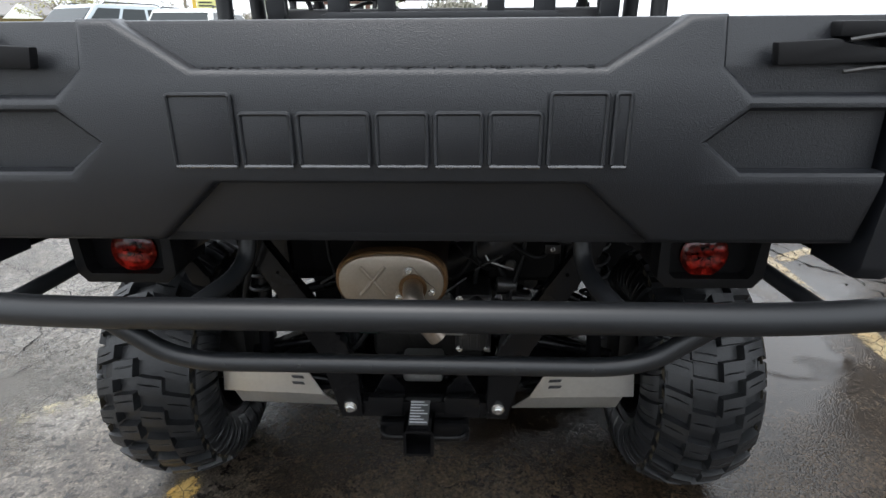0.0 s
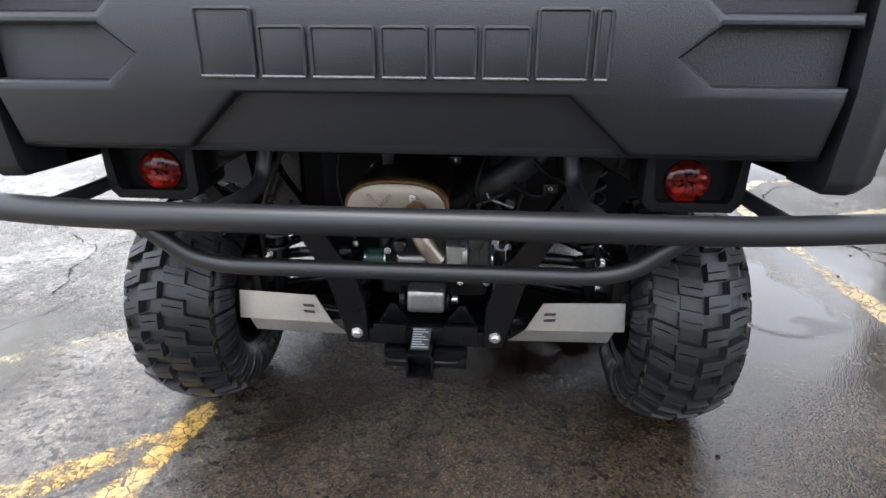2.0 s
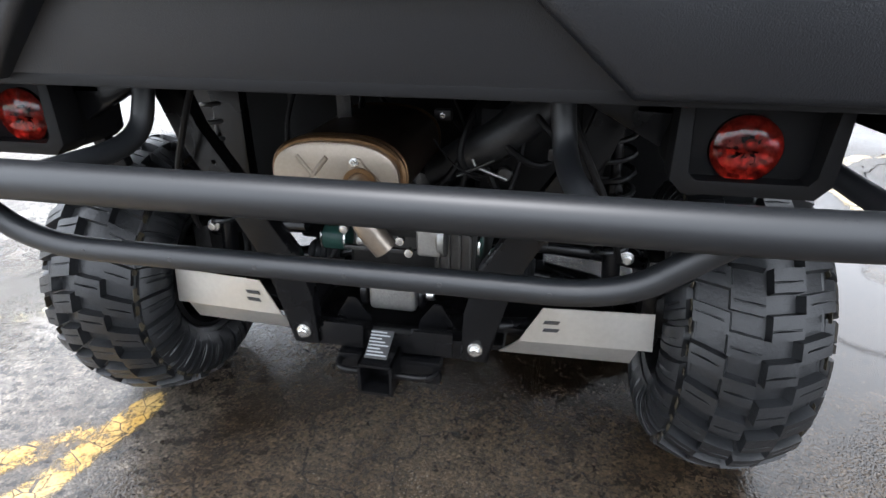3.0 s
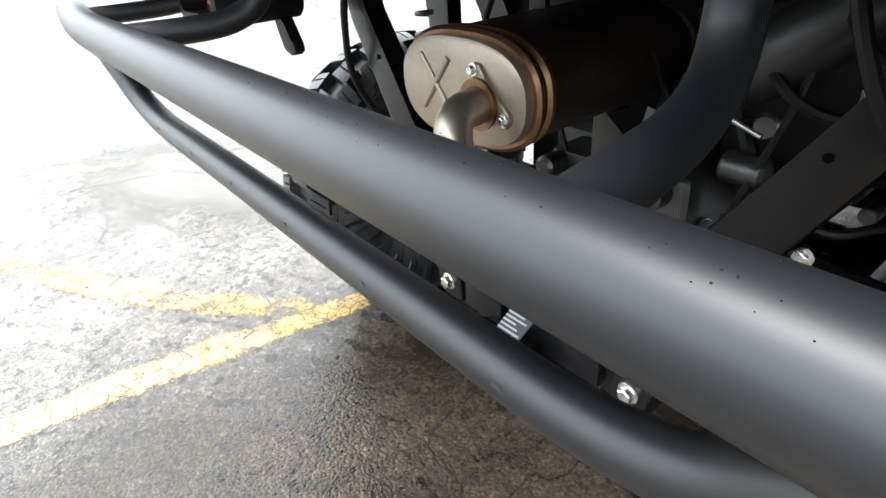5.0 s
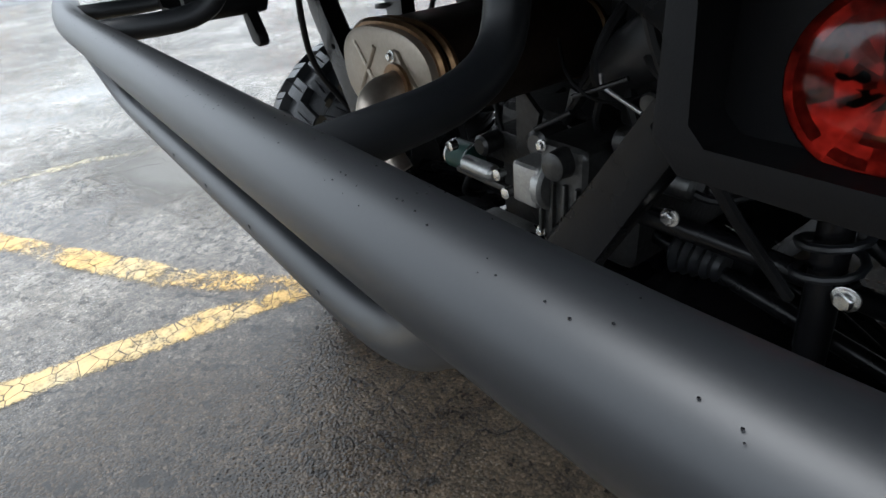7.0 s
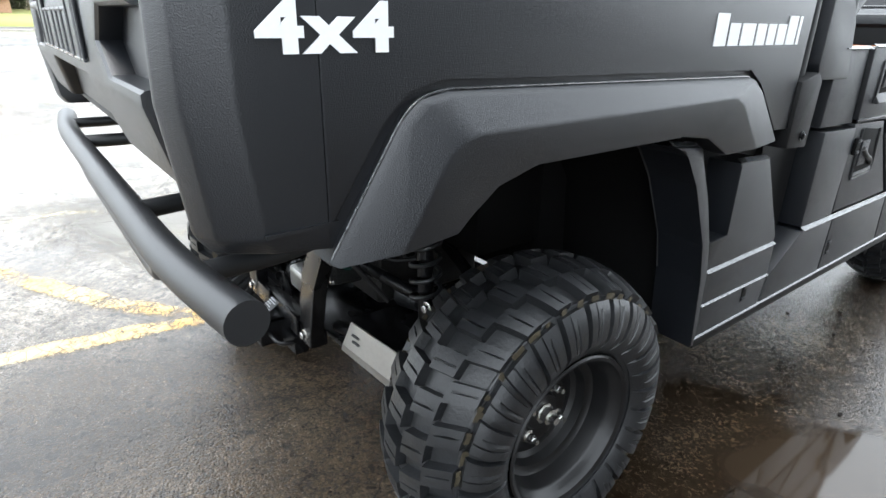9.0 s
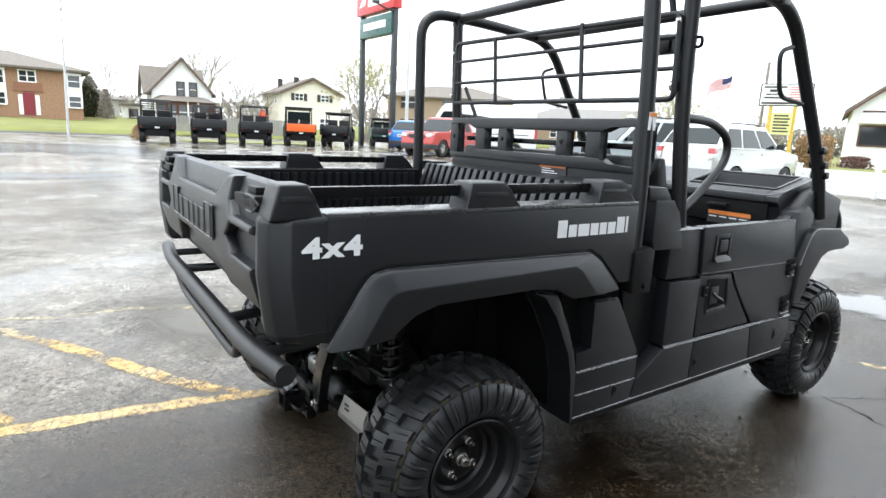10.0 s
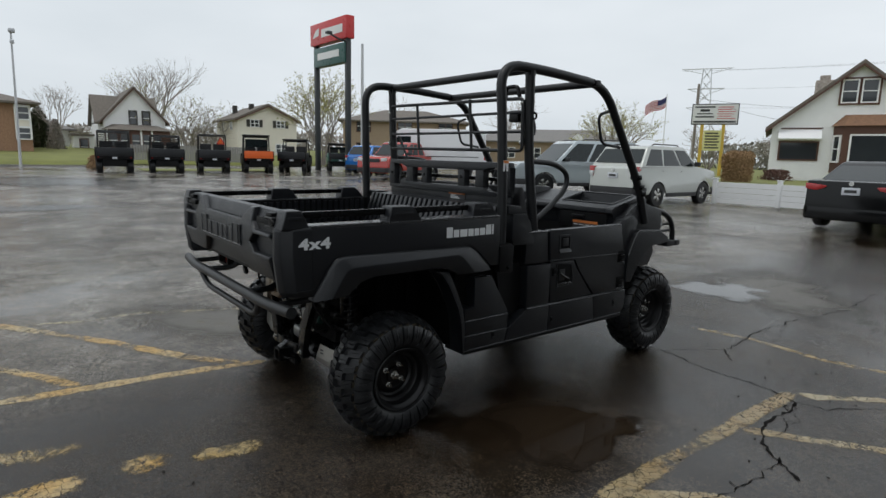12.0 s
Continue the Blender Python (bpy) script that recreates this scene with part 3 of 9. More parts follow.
def film_material(name, col, rough, lo, hi, scale=3.0, bump=0.0):
    """A thin layer that thins out unevenly towards its rim."""
    m = surface(name, col, rough, var=0.3, scale=scale, bump=bump, bscale=140, rvar=0.02)
    n, l = m.node_tree.nodes, m.node_tree.links
    edge = n.new("ShaderNodeAttribute")
    edge.attribute_name = "edge"
    co = n.new("ShaderNodeTexCoord")
    t = n.new("ShaderNodeTexNoise")
    t.inputs["Scale"].default_value, t.inputs["Detail"].default_value = scale, 7.0
    l.new(co.outputs["Object"], t.inputs["Vector"])
    v = n.new("ShaderNodeMath")
    v.operation = "MULTIPLY_ADD"
    v.inputs[1].default_value = 1.1
    l.new(t.outputs[0], v.inputs[0])
    l.new(edge.outputs["Fac"], v.inputs[2])
    r = n.new("ShaderNodeMapRange")
    r.inputs[1].default_value, r.inputs[2].default_value = lo, hi
    r.inputs[3].default_value, r.inputs[4].default_value = 1.0, 0.0
    l.new(v.outputs[0], r.inputs[0])
    l.new(r.outputs[0], n["Principled BSDF"].inputs["Alpha"])
    return m


PUDDLE = film_material("still_rain_water", (0.020, 0.018, 0.016), 0.04, 1.15, 1.35)
DAMP = film_material("damp_dark_asphalt", (0.022, 0.021, 0.020), 0.22, 0.9, 1.5, 1.2, 0.2)
DRYISH = film_material("worn_brown_asphalt", (0.075, 0.066, 0.052), 0.42, 0.9, 1.5, 2.0, 0.5)


def puddle(cx, cy, rx, ry, seed, turn=0.0, material=None, name="puddle", label="shallow puddle of rain water on the asphalt", z=0.0022):
    """A thin film with a wandering rim, flush with the lot."""
    rnd = random.Random(seed)
    ph = [rnd.uniform(0, 6.3) for _ in range(4)]
    bm = bmesh.new()
    lay = bm.verts.layers.float.new("edge")
    rings = []
    c, s_ = math.cos(turn), math.sin(turn)
    for f_ in (0.05, 0.35, 0.65, 0.85, 1.0):
        ring = []
        for i in range(64):
            a = 2 * math.pi * i / 64
            k = 1 + 0.18 * math.sin(2 * a + ph[0]) + 0.12 * math.sin(3 * a + ph[1]) + 0.07 * math.sin(5 * a + ph[2]) + 0.04 * math.sin(11 * a + ph[3])
            x, y = rx * k * f_ * math.cos(a), ry * k * f_ * math.sin(a)
            x, y = cx + x * c - y * s_, cy + x * s_ + y * c
            v = bm.verts.new((x, y, rise(x, y) + z))
            v[lay] = f_
            ring.append(v)
        rings.append(ring)
    bm.faces.new(rings[0])
    for p, q in zip(rings, rings[1:]):
        for i in range(64):
            bm.faces.new((p[i], p[(i + 1) % 64], q[(i + 1) % 64], q[i]))
    tagged(link_mesh(name, bm, material or PUDDLE), label, name.replace("_", " "), kind="structure")


MUDDY = film_material("muddy_rain_water", (0.024, 0.0165, 0.0105), 0.06, 1.30, 1.44)
puddle(1.26, 0.80, 0.33, 0.52, 3, -0.30, MUDDY, label="muddy brown puddle beside the vehicle")
puddle(0.05, 5.0, 0.70, 0.50, 6, 0.4)
WORN = "brown worn stretch of crazed asphalt"
puddle(0.45, 5.6, 0.85, 1.5, 12, 0.35, DRYISH, "asphalt_patch", WORN, 0.0010)
puddle(-1.9, -0.15, 0.9, 0.7, 14, 0.5, DRYISH, "asphalt_patch", WORN, 0.0008)
DARK_PATCH = "darker relaid stretch of wet asphalt"
puddle(-21.5, -1.2, 3.6, 4.6, 15, 0.1, DAMP, "asphalt_patch", DARK_PATCH, 0.006)
puddle(-12.5, -2.0, 0.8, 4.0, 16, -0.1, DAMP, "asphalt_patch", DARK_PATCH, 0.004)
puddle(1.6, 11.6, 2.2, 0.7, 17, 0.0, DAMP, "asphalt_patch", DARK_PATCH, 0.004)


# crumbs of stone and leaf lying about the bay
rnd_ = random.Random(91)
bm = bmesh.new()
for _ in range(170):
    x, y, r = rnd_.uniform(0.4, 4.2), rnd_.uniform(-1.2, 5.5), rnd_.uniform(0.003, 0.008)
    a = rnd_.uniform(0, 3.1)
    q = Matrix.Translation((x, y, rise(x, y) + 0.002)) @ Matrix.Rotation(a, 4, "Z") @ Matrix.Diagonal((r * rnd_.uniform(1, 2.2), r, r * 0.6, 1))
    bmesh.ops.create_icosphere(bm, subdivisions=1, radius=1.0, matrix=q)
tagged(link_mesh("debris", bm, CRACK), "dark crumbs of stone and leaf on the wet asphalt", "debris", kind="stuff")


# ---------------------------------------------------------------- the utility vehicle
V = thing("utility_vehicle", "black four-wheel-drive utility vehicle with cargo bed, wet from rain", "utility vehicle", (-0.012, 0, 0))
SIDES = (1, -1)


def sx(pts, s):
    return [(x * s, *r) for x, *r in pts]


def build_tailgate():
    tg_bm = bmesh.new()
    half = [(0.285, 1.150), (0.395, 1.216), (0.445, 1.216), (0.445, 1.150), (0.482, 1.114), (0.682, 1.114), (0.682, 1.092), (0.482, 1.092), (0.430, 1.050), (0.482, 1.008), (0.682, 1.008), (0.678, 0.893), (0.375, 0.893), (0.268, 0.990)]
    outline = half + [(-x, z) for x, z in half[::-1]]
    f0 = tg_bm.faces.new([tg_bm.verts.new((x, -0.652, z)) for x, z in outline])
    ext = bmesh.ops.extrude_face_region(tg_bm, geom=[f0])
    back = [v for v in ext["geom"] if isinstance(v, bmesh.types.BMVert)]
    # the recess walls slope, so the raised panel is wider at its root
    for v in back:
        v.co.y = -0.612
    front = [e for e in tg_bm.edges if all(abs(v.co.y + 0.652) < 1e-5 for v in e.verts)]
    bmesh.ops.bevel(tg_bm, geom=front, offset=0.016, segments=3, profile=0.55, affect="EDGES", clamp_overlap=True)
    bmesh.ops.triangulate(tg_bm, faces=[f for f in tg_bm.faces if len(f.verts) > 4])
    for z in (0.99, 1.10, 1.15):
        bmesh.ops.bisect_plane(tg_bm, geom=tg_bm.verts[:] + tg_bm.edges[:] + tg_bm.faces[:], plane_co=(0, 0, z), plane_no=(0, 0, 1))
    for v in tg_bm.verts:
        if v.co.z < 0.99:
            v.co.y += (0.99 - v.co.z) * 0.28
        elif v.co.z > 1.10:
            v.co.y += (v.co.z - 1.10) * 0.22
    tg = part("tailgate", tg_bm, PLASTIC, V, "textured black plastic tailgate with raised panels")
    bm = bmesh.new()
    prism(bm, [(-0.618, 0.99), (-0.60, 0.896), (-0.545, 0.896), (-0.545, 1.214), (-0.598, 1.214), (-0.618, 1.15)], "x", -0.682, 0.682, 0.006)
    part("tailgate_core", bm, PLASTIC, tg)
    # eight plain raised slabs where the maker's name is moulded in
    x = -0.322
    for w, h in ((0.098, 0.100), (0.080, 0.074), (0.108, 0.074), (0.080, 0.074), (0.074, 0.074), (0.080, 0.074), (0.086, 0.100), (0.030, 0.100)):
        bm = bmesh.new()
        box(bm, x + 0.005, x + w - 0.005, -0.6565, -0.640, 1.017, 1.017 + h, 0.002, 2)
        slab_ = part("raised_slab", bm, PLASTIC, tg)
        a, b, c, d = x + 0.005, x + w - 0.005, 1.017, 1.017 + h
        bm = bmesh.new()
        tube(bm, [(a, -0.656, c + 0.004), (a, -0.656, d), (b, -0.656, d), (b, -0.656, c + 0.004)], 0.0034, 0.006, 8)
        part("slab_rim", bm, PLASTIC, slab_)
        # pale bar added for the highlight under each slab
        bm = bmesh.new()
        tube(bm, [(a, -0.656, c), (b, -0.656, c)], 0.0032, 0, 8)
        part("sheen_edge", bm, SHEEN_PLASTIC, slab_, "added pale lower edge with painted wet sheen")
        x += w + 0.0015
    for s in SIDES:
        bm = bmesh.new()
        prism(bm, sx([(0.505, 1.180), (0.585, 1.184), (0.60, 1.172), (0.655, 1.172), (0.655, 1.154), (0.51, 1.150)], s), "y", -0.640, -0.622, 0.004)
        lt = part("latch", bm, PLASTIC_D, tg, "black tailgate latch with a wire bail")
        bm = bmesh.new()
        for z in (1.188, 1.148):
            tube(bm, [(s * 0.60, -0.634, z - 0.006), (s * 0.635, -0.645, z), (s * 0.69, -0.645, z), (s * 0.705, -0.635, 1.168)], 0.003, 0.015, 8)
        part("wire_bail", bm, MID_ALLOY, lt)
        bm = bmesh.new()
        box(bm, s * 0.655, s * 0.70, -0.642, -0.60, 1.150, 1.188, 0.004)
        box(bm, s * 0.59, s * 0.66, -0.628, -0.60, 1.186, 1.206, 0.004)
        part("latch_block", bm, PLASTIC_D, lt)


build_tailgate()


def build_bed():
    for s in SIDES:
        # rear corner, wrapping from the tailgate to the flank
        bm = bmesh.new()
        pl = [(0.697, -0.640), (0.738, -0.648), (0.772, -0.632), (0.799, -0.588), (0.803, -0.50), (0.697, -0.50)]
        pl = [(x * s, y) for x, y in pl]
        rings = []
        for z, out, fwd in ((0.832, -0.012, 0.030), (0.855, 0.0, 0.014), (1.0, 0.004, -0.004), (1.135, 0.0, 0.0), (1.150, -0.010, 0.008)):
            ring = []
            for x, y in pl:
                o = out if abs(x) > 0.75 and y < -0.52 else 0.0
                ring.append(bm.verts.new((x + s * o, y + (fwd if y < -0.55 else 0), z + (-0.02 * (y + 0.6) if z < 0.9 else 0))))
            rings.append(ring)
        for a, c in zip(rings, rings[1:]):
            for i in range(6):
                bm.faces.new((a[i], a[(i + 1) % 6], c[(i + 1) % 6], c[i]))
        bm.faces.new(rings[0]), bm.faces.new(rings[-1])
        bmesh.ops.recalc_face_normals(bm, faces=bm.faces)
        hard = [e for e in bm.edges if len(e.link_faces) == 2 and e.calc_face_angle(0) > 0.30 and min(v.co.y for v in e.verts) < -0.51]
        bmesh.ops.bevel(bm, geom=hard, offset=0.005, segments=2, profile=0.6, affect="EDGES", clamp_overlap=True)
        corner = part("bed_corner", bm, PLASTIC, V)
        # flank
        bm = bmesh.new()
        prism(bm, [(-0.499, 0.862), (-0.492, 0.862), (-0.424, 0.972), (-0.388, 1.006), (-0.340, 1.018), (0.440, 1.002), (0.496, 0.972), (0.604, 0.864), (0.668, 0.862), (0.668, 1.140), (-0.499, 1.142)], "x", s * 0.765, s * 0.803, 0.002)
        side = part("bed_side", bm, PLASTIC, V, "black plastic bed side panel with white decals")
        bm = bmesh.new()
        prism(bm, [(-0.499, 0.830), (-0.478, 0.815), (-0.372, 0.985), (-0.345, 0.998), (0.440, 0.982), (0.588, 0.850), (0.606, 0.864), (0.498, 0.974), (0.441, 1.004), (-0.341, 1.020), (-0.389, 1.008), (-0.425, 0.974), (-0.499, 0.864)], "x", s * 0.765, s * 0.7955, 0.0)
        part("sunk_strip", bm, PLASTIC, side)
        # rim in the paler plastic, sky sheen painted in
        bm = bmesh.new()
        box(bm, s * 0.690, s * 0.801, -0.50, 0.668, 1.141, 1.154, 0.004)
        part("bed_rim", bm, SHEEN_PLASTIC, side, "wet black rim of the bed side with painted sheen")
        # flare over the wheel
        bm = bmesh.new()
        outer = [(-0.505, 0.812), (-0.402, 0.972), (-0.375, 0.996), (-0.335, 1.004), (0.432, 0.988), (0.475, 0.962), (0.590, 0.848)]
        crease = [(-0.420, 0.816), (-0.350, 0.928), (-0.328, 0.946), (-0.300, 0.952), (0.330, 0.958), (0.366, 0.940), (0.455, 0.846)]
        lower = [(-0.330, 0.822), (-0.308, 0.842), (-0.262, 0.876), (-0.190, 0.896), (0.180, 0.897), (0.262, 0.886), (0.345, 0.845)]
        loops = [[(s * 0.762, y, z) for y, z in outer], [(s * 0.806, y, z) for y, z in outer], [(s * 0.815, y + 0.010, z - 0.006) for y, z in outer], [(s * 0.840, y, z) for y, z in crease], [(s * 0.834, y, z) for y, z in lower], [(s * 0.70, y, z + 0.004) for y, z in lower]]
        grid = [[bm.verts.new(p) for p in loop] for loop in loops]
        for p, q in zip(grid, grid[1:]):
            for i in range(len(p) - 1):
                bm.faces.new((p[i], p[i + 1], q[i + 1], q[i]))
        for i in (0, -1):
            bm.faces.new([g[i] for g in grid])
        bmesh.ops.recalc_face_normals(bm, faces=bm.faces)
        hard = [e for e in bm.edges if len(e.link_faces) == 2 and e.calc_face_angle(0) > 0.25]
        bmesh.ops.bevel(bm, geom=hard, offset=0.004, segments=2, profile=0.6, affect="EDGES", clamp_overlap=True)
        flare = part("wheel_flare", bm, PLASTIC, side)
        # pale line added as the highlight along the flare
        bm = bmesh.new()
        tube(bm, [(s * 0.806, -0.500, 0.818), (s * 0.806, -0.400, 0.974), (s * 0.806, -0.374, 0.997), (s * 0.806, -0.335, 1.005), (s * 0.806, 0.432, 0.989), (s * 0.806, 0.584, 0.855)], 0.0018, 0.02, 8)
        part("sheen_lip", bm, SHEEN_PLASTIC, flare, "added pale lip, a painted highlight along a panel edge")
        # stake pockets
        for y0, y1, y2, y3 in ((-0.640, -0.615, -0.545, -0.505), (-0.090, -0.055, 0.055, 0.130), (0.455, 0.475, 0.585, 0.668)):
            bm = bmesh.new()
            prism(bm, [(y0, 1.140), (y1 if y0 < -0.5 else (y0 + 0.02), 1.226), (y2, 1.226), (y2 + 0.012, 1.20), (y3, 1.145)], "x", s * 0.705, s * 0.798, 0.008, 3)
            prism(bm, [(y1 + 0.004, 1.198), (y2 + 0.004, 1.198), (y2 + 0.012, 1.184), (y1, 1.184)], "x", s * 0.79, s * 0.8015, 0.003)
            part("stake_pocket", bm, PLASTIC, side)
        bm = bmesh.new()
        box(bm, s * 0.722, s * 0.747, -0.56, 0.48, 1.183, 1.214, 0.003)
        part("side_rail", bm, FRAME_PAINT, side, "black steel bed rail")
        # ribbed inner wall
        bm = bmesh.new()
        box(bm, s * 0.672, s * 0.690, -0.545, 0.668, 0.90, 1.148)
        inner = part("inner_wall", bm, PLASTIC_D, side, "ribbed black bed liner wall")
        k = 26
        for i in range(k):
            y = -0.52 + 1.17 * i / k
            bm = bmesh.new()
            prism(bm, sx([(0.673, y), (0.658, y + 0.006), (0.658, y + 0.026), (0.673, y + 0.032)], s), "z", 0.92, 1.135)
            part("rib", bm, PLASTIC, inner)
        # crease along the lower rear corner
        bm = bmesh.new()
        prism(bm, [(-0.575, 0.858), (-0.492, 0.860), (-0.488, 0.864), (-0.575, 0.862)], "x", s * 0.80, s * 0.8045)
        part("crease", bm, PLASTIC, side)
    bm = bmesh.new()
    box(bm, -0.69, 0.69, -0.60, 0.668, 0.885, 0.905, 0.003)
    fl_ = part("bed_floor", bm, PLASTIC_D, V, "ribbed black bed floor")
    for i in range(17):
        x = -0.64 + i * 0.08
        bm = bmesh.new()
        box(bm, x - 0.012, x + 0.012, -0.55, 0.62, 0.905, 0.912)
        part("floor_rib", bm, PLASTIC_D, fl_)
    # front wall of the bed with its raised rail of windows
    bm = bmesh.new()
    prism(bm, [(0.66, 0.89), (0.655, 0.94), (0.738, 1.186), (0.90, 1.192), (0.90, 1.172), (0.755, 1.166), (0.70, 0.89)], "x", -0.69, 0.69, 0.003)
    hb = part("bed_front_wall", bm, PLASTIC, V, "black bed front wall with ribbed liner")
    for i in range(24):
        x = -0.67 + 1.32 * i / 23.5
        bm = bmesh.new()
        prism(bm, [(0.657, 0.935), (0.738, 1.188), (0.708, 1.188), (0.625, 0.935)], "x", x, x + 0.032, 0.003)
        part("rib", bm, PLASTIC, hb)
    bm = bmesh.new()
    box(bm, -0.665, 0.665, 0.884, 0.899, 1.17, 1.250, 0.003)
    part("label_panel", bm, PLASTIC, hb)
    # window frame over it
    bm = bmesh.new()
    prism(bm, [(-0.60, 1.418), (-0.48, 1.418), (-0.44, 1.392), (0.44, 1.392), (0.48, 1.418), (0.60, 1.418), (0.66, 1.41), (0.645, 1.447), (-0.645, 1.447), (-0.66, 1.41)], "y", 0.862, 0.918, 0.006)
    part("top_rail", bm, PLASTIC, hb)
    bm = bmesh.new()
    prism(bm, [(-0.66, 1.234), (0.66, 1.234), (0.66, 1.258), (0.48, 1.258), (0.43, 1.284), (-0.43, 1.284), (-0.48, 1.258), (-0.66, 1.258)], "y", 0.862, 0.918, 0.005)
    part("lower_rail", bm, PLASTIC, hb)
    bm = bmesh.new()
    box(bm, -0.60, 0.60, 0.935, 0.955, 1.325, 1.350, 0.004)
    part("rear_rail", bm, FRAME_PAINT, hb)
    for x, w, screw in ((-0.63, 0.06, True), (-0.39, 0.065, False), (-0.207, 0.052, True), (0.207, 0.052, True), (0.39, 0.065, False), (0.63, 0.06, True)):
        bm = bmesh.new()
        k = w / 2
        prism(bm, [(x - k - 0.008, 1.250), (x - k, 1.29), (x - k, 1.38), (x - k - 0.008, 1.42), (x + k + 0.008, 1.42), (x + k, 1.38), (x + k, 1.29), (x + k + 0.008, 1.250)], "y", 0.866, 0.914, 0.006)
        part("upright", bm, PLASTIC, hb)
        if screw:
            bm = bmesh.new()
            hexbolt(bm, (x, 0.866, 1.345), "y", 0.008, -0.004)
            part("screw", bm, FRAME_PAINT, hb)
    bm = bmesh.new()
    box(bm, 0.064, 0.240, 0.8795, 0.8845, 1.190, 1.244)
    lb = part("warning_label", bm, LABEL_GREY, hb, "black warning label with an orange band")
    bm = bmesh.new()
    box(bm, 0.068, 0.236, 0.8775, 0.8796, 1.224, 1.242)
    part("orange_band", bm, ORANGE_LABEL, lb)
    for i in range(3):
        bm = bmesh.new()
        box(bm, 0.085, 0.185 - 0.02 * i, 0.8775, 0.8796, 1.197 + 0.010 * i, 1.201 + 0.010 * i)
        part("print_bar", bm, WHITE_DECAL, lb)


build_bed()
for s, turn in ((1, 90), (-1, -90)):
    lettering("4x4", 0.064, WHITE_DECAL, V, pose(s * 0.8045, -0.486, 1.072, 90, 0, turn) @ Matrix.Diagonal((1.46, 1.06, 1, 1)), "decal", 0.0008, "white four-by-four decal", 0.0026, 1.14)
    # the maker's name as plain slabs
    x = 0.0
    for w, h in ((0.046, 0.056), (0.042, 0.040), (0.056, 0.040), (0.042, 0.040), (0.038, 0.040), (0.042, 0.040), (0.044, 0.056), (0.016, 0.056)):
        bm = bmesh.new()
        k = 0.272 + x if s > 0 else 0.632 - x - w
        prism(bm, [(k + 0.002, 1.047), (k + w - 0.003, 1.047), (k + w - 0.003, 1.047 + h), (k + 0.002, 1.047 + h)], "x", s * 0.8032, s * 0.8046)
        part("decal_bar", bm, WHITE_DECAL, V)
        x += w + 0.003


